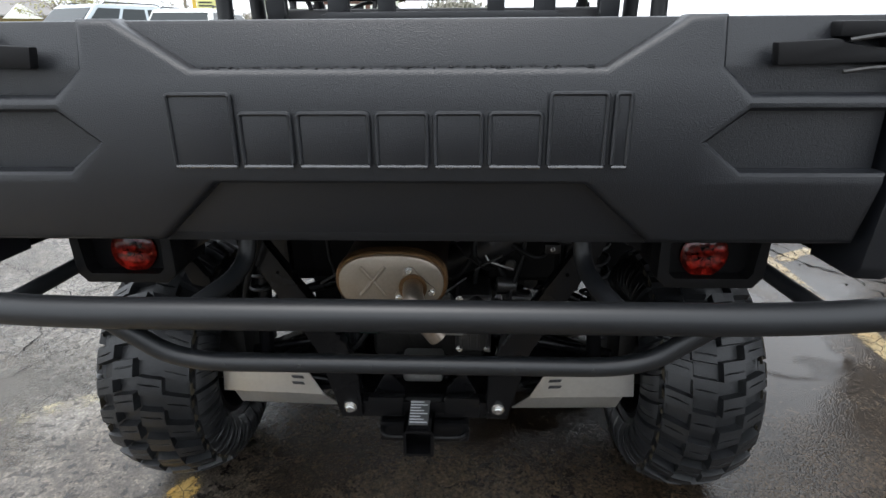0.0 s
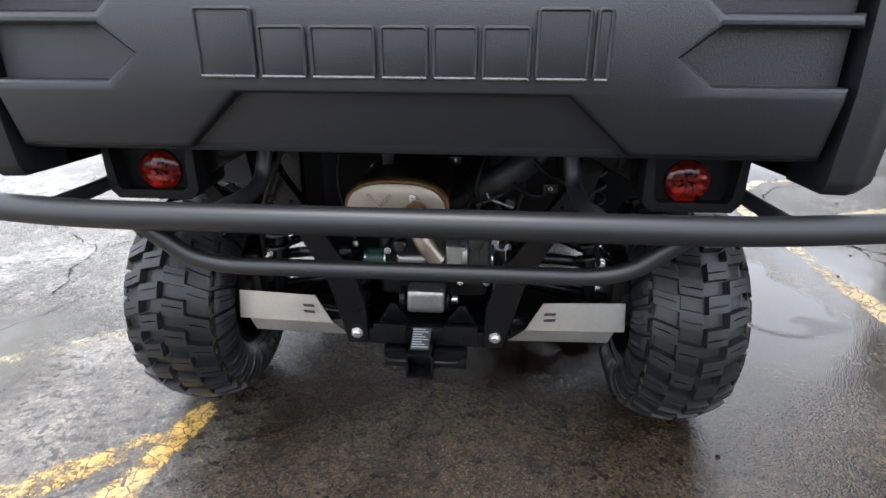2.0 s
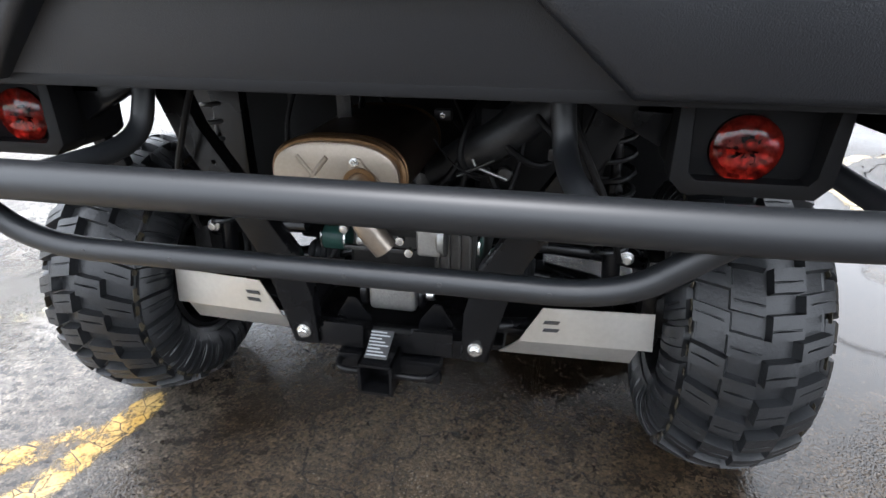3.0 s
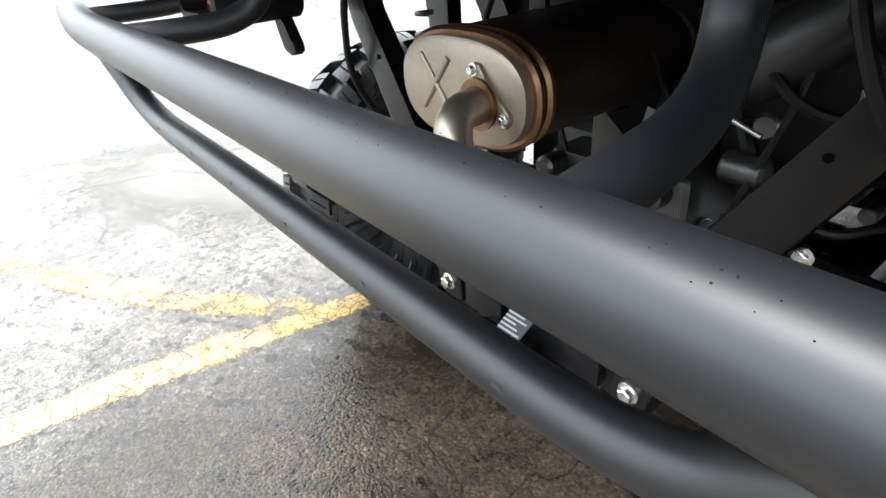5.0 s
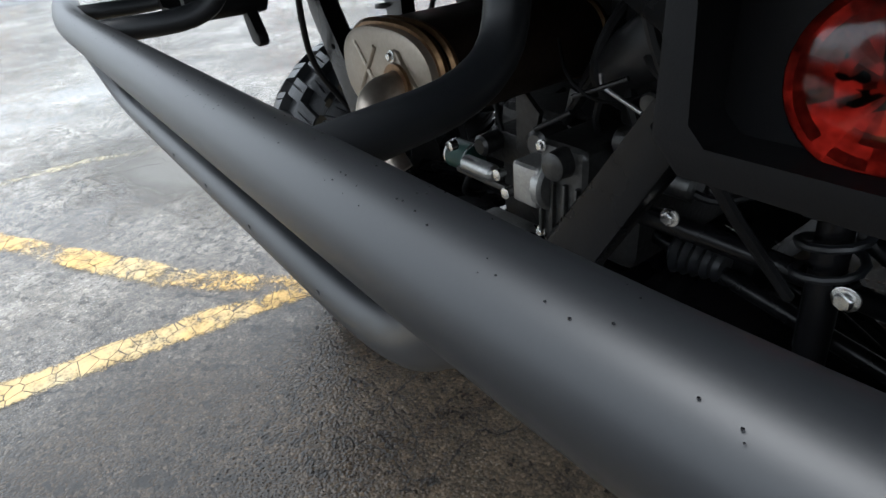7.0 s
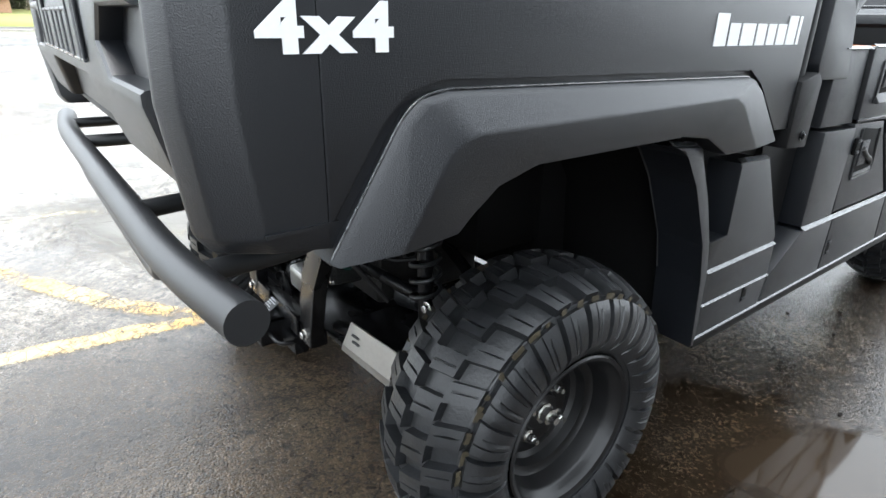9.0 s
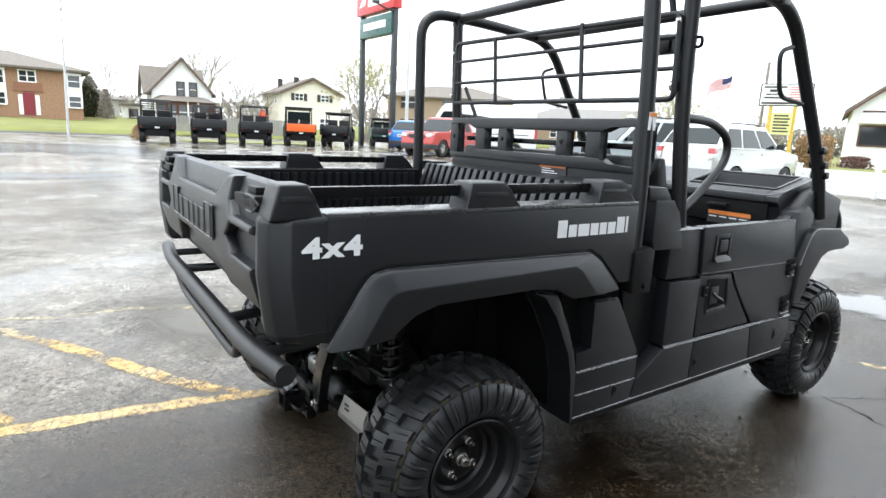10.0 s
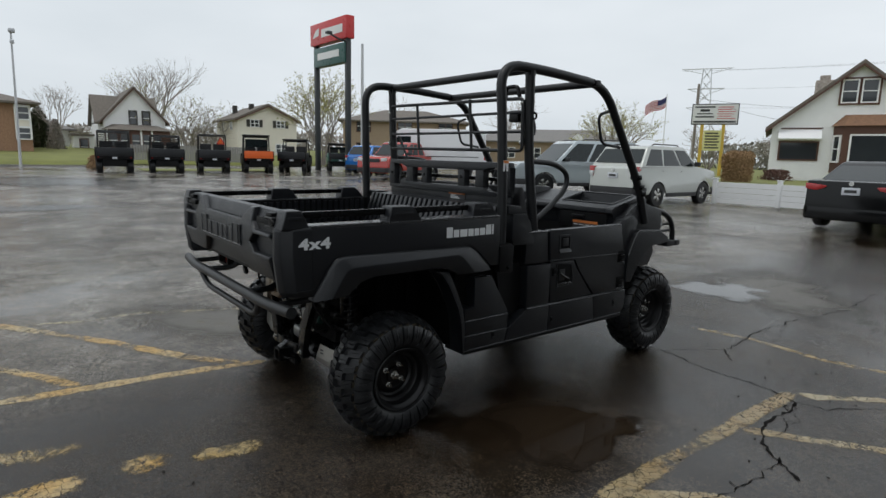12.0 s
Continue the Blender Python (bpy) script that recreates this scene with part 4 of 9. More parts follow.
def build_body():
    for s in SIDES:
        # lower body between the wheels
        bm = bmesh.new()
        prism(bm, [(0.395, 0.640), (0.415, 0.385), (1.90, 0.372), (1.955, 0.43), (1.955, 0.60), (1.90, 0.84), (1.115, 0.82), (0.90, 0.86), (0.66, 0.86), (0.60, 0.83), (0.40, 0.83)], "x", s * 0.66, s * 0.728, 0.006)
        # backing painted darker than the panels, so the gaps look shaded
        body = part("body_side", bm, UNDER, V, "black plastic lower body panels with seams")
        bm = bmesh.new()
        prism(bm, [(0.20, 0.872), (0.294, 0.862), (0.350, 0.750), (0.398, 0.640), (0.416, 0.558), (0.420, 0.372), (0.402, 0.372), (0.394, 0.55), (0.368, 0.64), (0.30, 0.785), (0.25, 0.850)], "x", s * 0.70, s * 0.812, 0.005)
        part("arch_edge", bm, PLASTIC, body)
        bm = bmesh.new()
        prism(bm, [(0.424, 0.556), (0.757, 0.556), (0.757, 0.471), (0.424, 0.475)], "x", s * 0.70, s * 0.806, 0.004)
        part("rear_sill_panel", bm, PLASTIC, body)
        bm = bmesh.new()
        prism(bm, [(0.424, 0.470), (0.757, 0.466), (0.735, 0.384), (0.424, 0.384)], "x", s * 0.70, s * 0.806, 0.004)
        part("rear_sill_panel", bm, PLASTIC, body)
        bm = bmesh.new()
        prism(bm, [(0.485, 0.804), (0.620, 0.798), (0.757, 0.580), (0.757, 0.562), (0.422, 0.562), (0.418, 0.634), (0.495, 0.632)], "x", s * 0.70, s * 0.803, 0.005)
        part("step_box", bm, PLASTIC, body)
        bm = bmesh.new()
        prism(bm, [(0.70, 0.84), (0.915, 0.84), (0.915, 0.560), (0.762, 0.466), (0.762, 0.585)], "x", s * 0.70, s * 0.742, 0.004)
        part("recess_panel", bm, PLASTIC_D, body)
        bm = bmesh.new()
        prism(bm, [(0.918, 0.828), (1.132, 0.822), (1.128, 0.564), (0.922, 0.565)], "x", s * 0.70, s * 0.80, 0.005)
        part("under_seat_panel", bm, PLASTIC, body)
        bm = bmesh.new()
        prism(bm, [(0.768, 0.461), (0.922, 0.556), (1.128, 0.555), (1.122, 0.382), (0.742, 0.384)], "x", s * 0.70, s * 0.806, 0.005)
        part("rocker_panel", bm, PLASTIC, body)
        bm = bmesh.new()
        prism(bm, [(1.134, 0.555), (1.578, 0.551), (1.602, 0.380), (1.128, 0.382)], "x", s * 0.70, s * 0.806, 0.005)
        part("rocker_panel", bm, PLASTIC, body)
        bm = bmesh.new()
        prism(bm, [(1.584, 0.551), (1.96, 0.546), (1.96, 0.44), (1.915, 0.380), (1.608, 0.380)], "x", s * 0.70, s * 0.806, 0.005)
        part("rocker_panel", bm, PLASTIC, body)
        bm = bmesh.new()
        prism(bm, [(0.415, 0.366), (1.915, 0.360), (1.915, 0.380), (0.415, 0.386)], "x", s * 0.64, s * 0.812, 0.003)
        part("sill", bm, PLASTIC_D, body)
        # thin lips added along the seams, paler to paint their highlights
        for (y0, z0), (y1, z1) in (((0.925, 0.559), (1.955, 0.549)), ((0.424, 0.559), (0.755, 0.559)), ((0.42, 0.389), (1.915, 0.384)), ((0.488, 0.807), (0.618, 0.801)), ((0.205, 0.875), (0.292, 0.865)), ((0.426, 0.4735), (0.755, 0.4695)), ((1.112, 1.0375), (1.866, 1.0315)), ((0.914, 1.0355), (1.096, 1.0335)), ((1.13, 0.8435), (1.905, 0.8265))):
            bm = bmesh.new()
            x0 = 0.797 if z0 < 0.8 else 0.79
            plate(bm, [(s * x0, y0, z0 + 0.004), (s * x0, y1, z1 + 0.004), (s * (x0 + 0.0125), y1, z1 - 0.003), (s * (x0 + 0.0125), y0, z0 - 0.003)], 0.002 * -s)
            part("sheen_lip", bm, SHEEN_PLASTIC, body, "added pale lip, a painted highlight along a panel edge")
        # seat pedestal and pillar foot
        bm = bmesh.new()
        prism(bm, [(0.790, 0.965), (0.965, 0.960), (0.965, 0.985), (0.925, 1.10), (0.898, 1.123), (0.885, 1.150), (0.775, 1.152), (0.775, 1.0)], "x", s * 0.66, s * 0.799, 0.004)
        prism(bm, [(0.745, 1.148), (0.885, 1.146), (0.845, 1.198), (0.745, 1.200)], "x", s * 0.66, s * 0.787, 0.006)
        part("seat_side", bm, PLASTIC, body)
        bm = bmesh.new()
        prism(bm, [(0.902, 0.838), (1.118, 0.834), (1.098, 1.032), (0.912, 1.034)], "x", s * 0.66, s * 0.79, 0.006)
        part("rear_quarter_panel", bm, PLASTIC, body)
        bm = bmesh.new()
        prism(bm, [(0.672, 0.815), (0.778, 0.808), (0.782, 0.965), (0.755, 0.985), (0.672, 0.968)], "x", s * 0.755, s * 0.812, 0.006)
        pf = part("pillar_bracket", bm, PLASTIC_D, body)
        bm = bmesh.new()
        hexbolt(bm, (s * 0.812, 0.735, 0.84), "x", 0.008, 0.008 * s)
        part("bolt", bm, FRAME_PAINT, pf)
        # door
        bm = bmesh.new()
        prism(bm, [(1.108, 1.036), (1.868, 1.030), (1.915, 0.838), (1.95, 0.70), (1.955, 0.556), (1.592, 0.560), (1.495, 0.668), (1.398, 0.772), (1.375, 0.832), (1.128, 0.842)], "x", s * 0.75, s * 0.800, 0.007)
        door = part("door", bm, PLASTIC, V, "black plastic half door, shut")
        bm = bmesh.new()
        prism(bm, [(1.128, 0.832), (1.365, 0.822), (1.385, 0.768), (1.485, 0.660), (1.575, 0.564), (1.145, 0.566)], "x", s * 0.755, s * 0.797, 0.006)
        part("door_lower", bm, PLASTIC, door)
        bm = bmesh.new()
        prism(bm, [(1.12, 0.835), (1.905, 0.818), (1.905, 0.826), (1.12, 0.843)], "x", s * 0.798, s * 0.803, 0.001)
        part("door_crease", bm, PLASTIC, door)
        bm = bmesh.new()
        prism(bm, [(1.203, 0.998), (1.307, 0.995), (1.307, 0.905), (1.203, 0.902)], "x", s * 0.795, s * 0.8012, 0.002)
        # slab standing just proud; the shade of a recess is its colour
        dh = part("handle_recess", bm, UNDER, door)
        bm = bmesh.new()
        for y0, y1, z0, z1 in ((1.198, 1.212, 0.902, 1.000), (1.298, 1.312, 0.902, 0.998), (1.213, 1.297, 0.984, 1.000)):
            box(bm, s * 0.797, s * 0.805, y0, y1, z0, z1, 0.002)
        part("handle_surround", bm, PLASTIC, dh)
        bm = bmesh.new()
        box(bm, s * 0.799, s * 0.807, 1.226, 1.286, 0.926, 0.976, 0.003)
        part("handle", bm, PLASTIC, dh)
        bm = bmesh.new()
        prism(bm, [(0.797, 0.908), (0.800, 0.912), (0.816, 0.886), (0.814, 0.882), (0.797, 0.884)], "y", 1.200, 1.312, 0.002) if s > 0 else prism(bm, [(-0.797, 0.884), (-0.814, 0.882), (-0.816, 0.886), (-0.800, 0.912), (-0.797, 0.908)], "y", 1.200, 1.312, 0.002)
        part("handle_lip", bm, GREY_DUCT, dh, "wet lower lip of the handle")
        bm = bmesh.new()
        prism(bm, [(1.192, 0.815), (1.330, 0.800), (1.352, 0.690), (1.345, 0.668), (1.200, 0.662)], "x", s * 0.79, s * 0.7985, 0.003)
        # pocket depth is painted here too, as a near-black slab
        hp = part("latch_pocket", bm, UNDER, door)
        bm = bmesh.new()
        tube(bm, [(s * 0.799, 1.190, 0.812), (s * 0.799, 1.198, 0.660), (s * 0.799, 1.346, 0.666), (s * 0.799, 1.355, 0.692), (s * 0.799, 1.333, 0.802)], 0.004, 0.012, 8)
        part("pocket_rim", bm, PLASTIC, hp)
        bm = bmesh.new()
        box(bm, s * 0.797, s * 0.803, 1.212, 1.272, 0.700, 0.775, 0.004)
        part("striker_plate", bm, PLASTIC, hp)
        # bright pocket floor, its sheen painted by the paler plastic
        bm = bmesh.new()
        prism(bm, [(1.200, 0.668), (1.340, 0.674), (1.330, 0.686), (1.200, 0.682)], "x", s * 0.797, s * 0.803, 0.002)
        part("pocket_floor", bm, SHEEN_PLASTIC, hp, "latch pocket floor, painted paler for wet sheen")
        bm = bmesh.new()
        tube(bm, [(s * 0.803, 1.222, 0.752), (s * 0.806, 1.262, 0.726), (s * 0.806, 1.300, 0.712), (s * 0.803, 1.312, 0.698)], 0.0075, 0.015, 8)
        part("latch_lever", bm, MID_ALLOY, hp, "dull metal latch lever")
        for z in (0.80, 0.615):
            bm = bmesh.new()
            box(bm, s * 0.792, s * 0.803, 1.845, 1.925, z - 0.040, z + 0.040, 0.004)
            hg = part("hinge", bm, UNDER, door)
            for dz in (-0.024, 0.010):
                bm = bmesh.new()
                box(bm, s * 0.800, s * 0.812, 1.862, 1.915, z + dz - 0.008, z + dz + 0.008, 0.003)
                part("hinge_leaf", bm, FRAME_PAINT, hg)
            bm = bmesh.new()
            plate(bm, [(s * 0.798, 1.845, z - 0.036), (s * 0.798, 1.925, z - 0.036), (s * 0.811, 1.925, z - 0.045), (s * 0.811, 1.845, z - 0.045)], 0.002 * -s)
            part("sheen_lip", bm, SHEEN_PLASTIC, hg)
        for y, z in ((1.165, 0.765), (1.155, 0.456), (0.640, 0.448), (1.82, 0.471)):
            bm = bmesh.new()
            box(bm, s * 0.797, s * 0.8070, y - 0.013, y + 0.013, z - 0.024, z + 0.024, 0.002)
            cl = part("clip", bm, UNDER, body)
            for dz in (-0.016, 0.016):
                bm = bmesh.new()
                box(bm, s * 0.800, s * 0.8105, y - 0.011, y + 0.011, z + dz - 0.004, z + dz + 0.004, 0.002)
                part("clip_tab", bm, PLASTIC, cl)
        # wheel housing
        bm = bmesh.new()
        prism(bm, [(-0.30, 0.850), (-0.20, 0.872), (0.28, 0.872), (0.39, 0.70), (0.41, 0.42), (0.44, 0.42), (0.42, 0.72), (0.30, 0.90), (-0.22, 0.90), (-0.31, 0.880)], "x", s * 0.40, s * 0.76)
        # wheel well shade is painted in, by the same near-black
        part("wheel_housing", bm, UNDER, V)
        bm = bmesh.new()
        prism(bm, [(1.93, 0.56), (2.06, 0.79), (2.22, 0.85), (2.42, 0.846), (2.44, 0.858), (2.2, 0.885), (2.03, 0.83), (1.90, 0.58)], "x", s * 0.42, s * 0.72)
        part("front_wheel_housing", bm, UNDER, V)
        # front fender
        bm = bmesh.new()
        prism(bm, [(1.945, 0.605), (1.960, 0.80), (2.040, 0.950), (2.085, 0.974), (2.355, 0.960), (2.465, 0.910), (2.492, 0.878), (2.475, 0.862), (2.40, 0.858), (2.25, 0.866), (2.17, 0.840), (2.085, 0.744), (2.01, 0.60)], "x", s * 0.66, s * 0.815, 0.012, 3)
        fender = part("front_fender", bm, PLASTIC, V)
        # pale tube added as the fender edge highlight
        bm = bmesh.new()
        tube(bm, [(s * 0.811, 1.960, 0.80), (s * 0.811, 2.040, 0.951), (s * 0.811, 2.085, 0.975), (s * 0.811, 2.355, 0.961)], 0.004, 0.02, 8)
        part("sheen_lip", bm, SHEEN_PLASTIC, fender)
        bm = bmesh.new()
        prism(bm, [(1.90, 0.60), (1.895, 0.86), (1.935, 1.06), (2.02, 1.09), (2.10, 1.04), (2.06, 0.95), (1.99, 0.80), (1.945, 0.60)], "x", s * 0.66, s * 0.782, 0.008)
        part("cowl_side", bm, PLASTIC, V)
        # fuel and engine covers inside the cab seen over the door
        bm = bmesh.new()
        prism(bm, [(2.26, 1.06), (2.32, 1.186), (2.46, 1.145), (2.63, 1.098), (2.69, 1.045), (2.72, 0.95), (2.70, 0.86), (2.45, 0.90), (2.10, 0.96)], "x", s * 0.44, s * 0.60, 0.02, 3)
        hs = part("headlight_side", bm, PLASTIC, V)
        for i in range(4):
            bm = bmesh.new()
            prism(bm, [(2.54 + 0.032 * i, 0.978), (2.564 + 0.032 * i, 0.978), (2.564 + 0.032 * i, 1.002), (2.54 + 0.032 * i, 1.002)], "x", s * 0.599, s * 0.6015)
            part("name_bar", bm, LABEL_BAR, hs)
        bm = bmesh.new()
        prism(bm, [(2.20, 1.06), (2.28, 1.165), (2.34, 1.130), (2.37, 1.05), (2.37, 0.95), (2.10, 0.95)], "x", s * 0.595, s * 0.715, 0.018, 3)
        part("cowl_shoulder", bm, PLASTIC, V)
        bm = bmesh.new()
        prism(bm, [(2.64, 1.030), (2.70, 1.035), (2.735, 0.955), (2.70, 0.925), (2.60, 0.955)], "x", s * 0.48, s * 0.606, 0.006)
        part("headlight", bm, surface("headlight_lens", (0.25, 0.26, 0.27), 0.1, 0.2, coat=1.0) if s > 0 else bpy.data.materials["headlight_lens"], V, "clear headlight")
    bm = bmesh.new()
    prism(bm, [(2.28, 1.12), (2.33, 1.192), (2.46, 1.16), (2.64, 1.11), (2.77, 0.97), (2.81, 0.70), (2.74, 0.60), (2.0, 0.60)], "x", -0.50, 0.50, 0.02, 3)
    part("bonnet", bm, PLASTIC, V, "black plastic bonnet")
    # dashboard
    full = [(1.95, 0.90), (1.925, 1.00), (1.92, 1.075), (1.895, 1.095), (1.90, 1.125), (1.95, 1.148), (2.0, 1.158), (2.27, 1.217), (2.33, 1.19), (2.33, 0.90)]
    sunk = [(1.95, 0.90), (1.925, 1.00), (1.92, 1.075), (1.895, 1.095), (1.90, 1.125), (1.95, 1.148), (1.985, 1.154), (2.005, 1.065), (2.215, 1.095), (2.235, 1.209), (2.27, 1.217), (2.33, 1.19), (2.33, 0.90)]
    bm = bmesh.new()
    prism(bm, full, "x", -0.70, 0.155, 0.008, 3)
    prism(bm, sunk, "x", 0.156, 0.624, 0.004)
    prism(bm, full, "x", 0.625, 0.69, 0.006, 3)
    dash = part("dashboard", bm, PLASTIC, V, "black dashboard with an open tray and glove box")
    bm = bmesh.new()
    plate(bm, [(0.16, 2.008, 1.069), (0.62, 2.008, 1.069), (0.62, 2.212, 1.099), (0.16, 2.212, 1.099)], 0.003)
    part("tray", bm, PLASTIC_D, dash)
    # tray and dash edges get painted highlights as pale tubes
    bm = bmesh.new()
    tube(bm, [(0.15, 2.245, 1.215), (0.15, 1.985, 1.158), (0.63, 1.985, 1.158), (0.63, 2.245, 1.215), (0.15, 2.245, 1.215)], 0.0055, 0.02, 8)
    part("tray_rim", bm, SHEEN_PLASTIC, dash)
    bm = bmesh.new()
    tube(bm, [(-0.69, 1.905, 1.127), (0.64, 1.905, 1.127), (0.685, 1.94, 1.143), (0.69, 2.0, 1.158), (0.69, 2.26, 1.214)], 0.004, 0.03, 8)
    part("dash_lip", bm, SHEEN_PLASTIC, dash)
    bm = bmesh.new()
    prism(bm, [(1.88, 1.10), (1.92, 1.20), (2.04, 1.25), (2.25, 1.235), (2.25, 1.10)], "x", -0.56, -0.20, 0.010, 3)
    part("instrument_hood", bm, PLASTIC, dash)
    bm = bmesh.new()
    box(bm, 0.20, 0.64, 1.908, 1.93, 0.965, 1.085, 0.006)
    gb = part("glove_box", bm, PLASTIC_D, dash)
    bm = bmesh.new()
    box(bm, 0.33, 0.44, 1.885, 1.915, 1.044, 1.064, 0.005)
    part("glove_box_handle", bm, PLASTIC, gb)
    bm = bmesh.new()
    box(bm, 0.335, 0.565, 1.903, 1.909, 1.000, 1.020)
    part("orange_warning_label", bm, ORANGE_LABEL, gb, "orange warning label")
    bm = bmesh.new()
    box(bm, 0.335, 0.565, 1.903, 1.909, 0.955, 0.9995)
    part("black_warning_label", bm, LABEL_GREY, gb)
    for i, x in enumerate((0.345, 0.40, 0.455, 0.51)):
        bm = bmesh.new()
        box(bm, x, x + 0.04, 1.9015, 1.9035, 0.985, 0.991)
        part("print_bar", bm, WHITE_DECAL, gb)
    # end of the scuttle between tray and pillar
    for s in SIDES:
        bm = bmesh.new()
        prism(bm, [(1.90, 1.02), (1.955, 1.055), (2.09, 1.15), (2.20, 1.172), (2.46, 1.105), (2.46, 0.95), (1.95, 0.95)], "x", s * 0.692, s * 0.748, 0.004)
        scut = part("scuttle_end", bm, PLASTIC, V)
        bm = bmesh.new()
        tube(bm, [(s * 0.748, 1.905, 1.024), (s * 0.748, 1.96, 1.060), (s * 0.748, 2.09, 1.152), (s * 0.748, 2.20, 1.174)], 0.0035, 0.02, 8)
        part("sheen_lip", bm, SHEEN_PLASTIC, scut)
    bm = bmesh.new()
    lathe(bm, [(-0.012, 0.19), (0.0, 0.202), (0.012, 0.19), (0.0, 0.178)], "y", (0, 0, 0), 36, True)
    lathe(bm, [(0.0, 0.05), (0.03, 0.04)], "y", (0, 0, 0), 16)
    for a in (90, 210, 330):
        rod(bm, (0, 0.01, 0), (0.185 * math.cos(radians(a)), 0, 0.185 * math.sin(radians(a))), 0.012)
    w = part("steering_wheel", bm, PLASTIC_D, V)
    w.matrix_basis = pose(-0.38, 1.66, 1.20, -28, 0, 0)
    # bench
    bm = bmesh.new()
    box(bm, -0.66, 0.66, 0.80, 1.28, 0.84, 0.985, 0.03, 3)
    seat = part("bench_seat", bm, SEAT_VINYL, V, "black vinyl bench seat")
    for x0, x1 in ((-0.66, -0.23), (-0.22, 0.21), (0.22, 0.66)):
        bm = bmesh.new()
        prism(bm, [(1.00, 0.98), (0.96, 1.26), (0.97, 1.30), (1.00, 1.30), (1.09, 1.0)], "x", x0, x1, 0.02, 3)
        part("backrest", bm, SEAT_VINYL, seat)
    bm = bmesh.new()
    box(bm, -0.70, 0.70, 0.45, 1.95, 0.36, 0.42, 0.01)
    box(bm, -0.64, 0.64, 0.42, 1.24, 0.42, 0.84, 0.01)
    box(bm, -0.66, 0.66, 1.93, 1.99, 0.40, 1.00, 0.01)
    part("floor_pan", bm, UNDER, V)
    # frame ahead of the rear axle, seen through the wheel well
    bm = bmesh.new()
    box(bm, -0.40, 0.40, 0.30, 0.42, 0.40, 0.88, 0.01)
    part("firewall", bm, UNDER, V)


build_body()


def build_rops():
    bm = bmesh.new()
    rod(bm, (-0.735, 0.94, 1.995), (0.735, 0.94, 1.995), 0.025, 14)
    rops = part("roll_cage", bm, POWDER, V, "black tubular roll cage")
    for s in SIDES:
        bm = bmesh.new()
        tube(bm, [(s * 0.765, 0.715, 0.86), (s * 0.765, 0.715, 1.20), (s * 0.752, 0.700, 1.70), (s * 0.735, 0.685, 2.0), (s * 0.735, 1.05, 2.0), (s * 0.735, 1.65, 1.962), (s * 0.750, 2.11, 1.30), (s * 0.752, 2.225, 1.02)], 0.0285, 0.17, 16, steps=9)
        part("side_hoop", bm, POWDER, rops)
    for s in SIDES:
        bm = bmesh.new()
        tube(bm, [(s * 0.735, 0.93, 1.985), (s * 0.735, 0.945, 1.50), (s * 0.735, 1.03, 1.0)], 0.029, 0.2, 16)
        part("centre_pillar", bm, POWDER, rops)
        bm = bmesh.new()
        box(bm, s * 0.712, s * 0.758, 0.905, 0.958, 1.955, 1.985, 0.008)
        part("clamp", bm, FRAME_PAINT, rops)
        for z in (1.80, 1.57):
            bm = bmesh.new()
            box(bm, s * 0.705, s * 0.722, 0.893, 0.93, z - 0.018, z + 0.018, 0.004)
            tab = part("screen_tab", bm, POWDER, rops)
            bm = bmesh.new()
            hexbolt(bm, (s * 0.714, 0.893, z), "y", 0.008, -0.008)
            part("bolt", bm, CHROME, tab)
        bm = bmesh.new()
        tube(bm, [(s * 0.758, 0.945, 1.742), (s * 0.785, 0.945, 1.742), (s * 0.785, 0.945, 1.708), (s * 0.758, 0.945, 1.708)], 0.006, 0.012, 8)
        part("belt_loop", bm, FRAME_PAINT, rops)
        bm = bmesh.new()
        box(bm, s * 0.70, s * 0.765, 1.50, 1.57, 1.945, 1.99, 0.01)
        part("clamp", bm, FRAME_PAINT, rops)
        bm = bmesh.new()
        tube(bm, [(s * 0.735, 0.95, 1.46), (s * 0.72, 1.20, 1.45), (s * 0.70, 1.36, 1.39), (s * 0.70, 1.36, 1.29), (s * 0.715, 1.14, 1.14), (s * 0.735, 0.99, 1.08)], 0.017, 0.09, 12)
        part("hip_guard", bm, POWDER, rops)
        bm = bmesh.new()
        tube(bm, [(s * 0.738, 1.70, 1.80), (s * 0.735, 1.60, 1.77), (s * 0.735, 1.655, 1.585), (s * 0.742, 1.86, 1.565)], 0.010, 0.05, 10)
        part("grab_handle", bm, POWDER, rops)
        for y, z in ((2.07, 1.36), (2.11, 1.29), (2.14, 1.24)):
            bm = bmesh.new()
            box(bm, s * 0.715, s * 0.79, y - 0.02, y + 0.02, z - 0.02, z + 0.015, 0.006)
            part("pillar_clamp", bm, FRAME_PAINT, rops)
        bm = bmesh.new()
        prism(bm, [(0.690, 1.400), (0.730, 1.400), (0.730, 1.462), (0.690, 1.462)], "x", s * 0.7855, s * 0.787)
        lb = part("cage_label", bm, WHITE_DECAL, rops, "small white and orange warning label")
        bm = bmesh.new()
        prism(bm, [(0.690, 1.446), (0.730, 1.446), (0.730, 1.461), (0.690, 1.461)], "x", s * 0.787, s * 0.788)
        part("orange_band", bm, ORANGE_LABEL, lb)
    for y, z in ((1.535, 1.968),):
        bm = bmesh.new()
        rod(bm, (-0.735, y, z), (0.735, y, z), 0.025, 14)
        part("cross_bar", bm, POWDER, rops)
    sc = bmesh.new()
    tube(sc, [(-0.69, 0.90, 1.53), (-0.69, 0.90, 1.85), (0.715, 0.90, 1.825), (0.725, 0.90, 1.52), (-0.69, 0.90, 1.53)], 0.011, 0.03, 10)
    screen = part("rear_screen", sc, POWDER, rops, "black steel bar screen behind the seats")
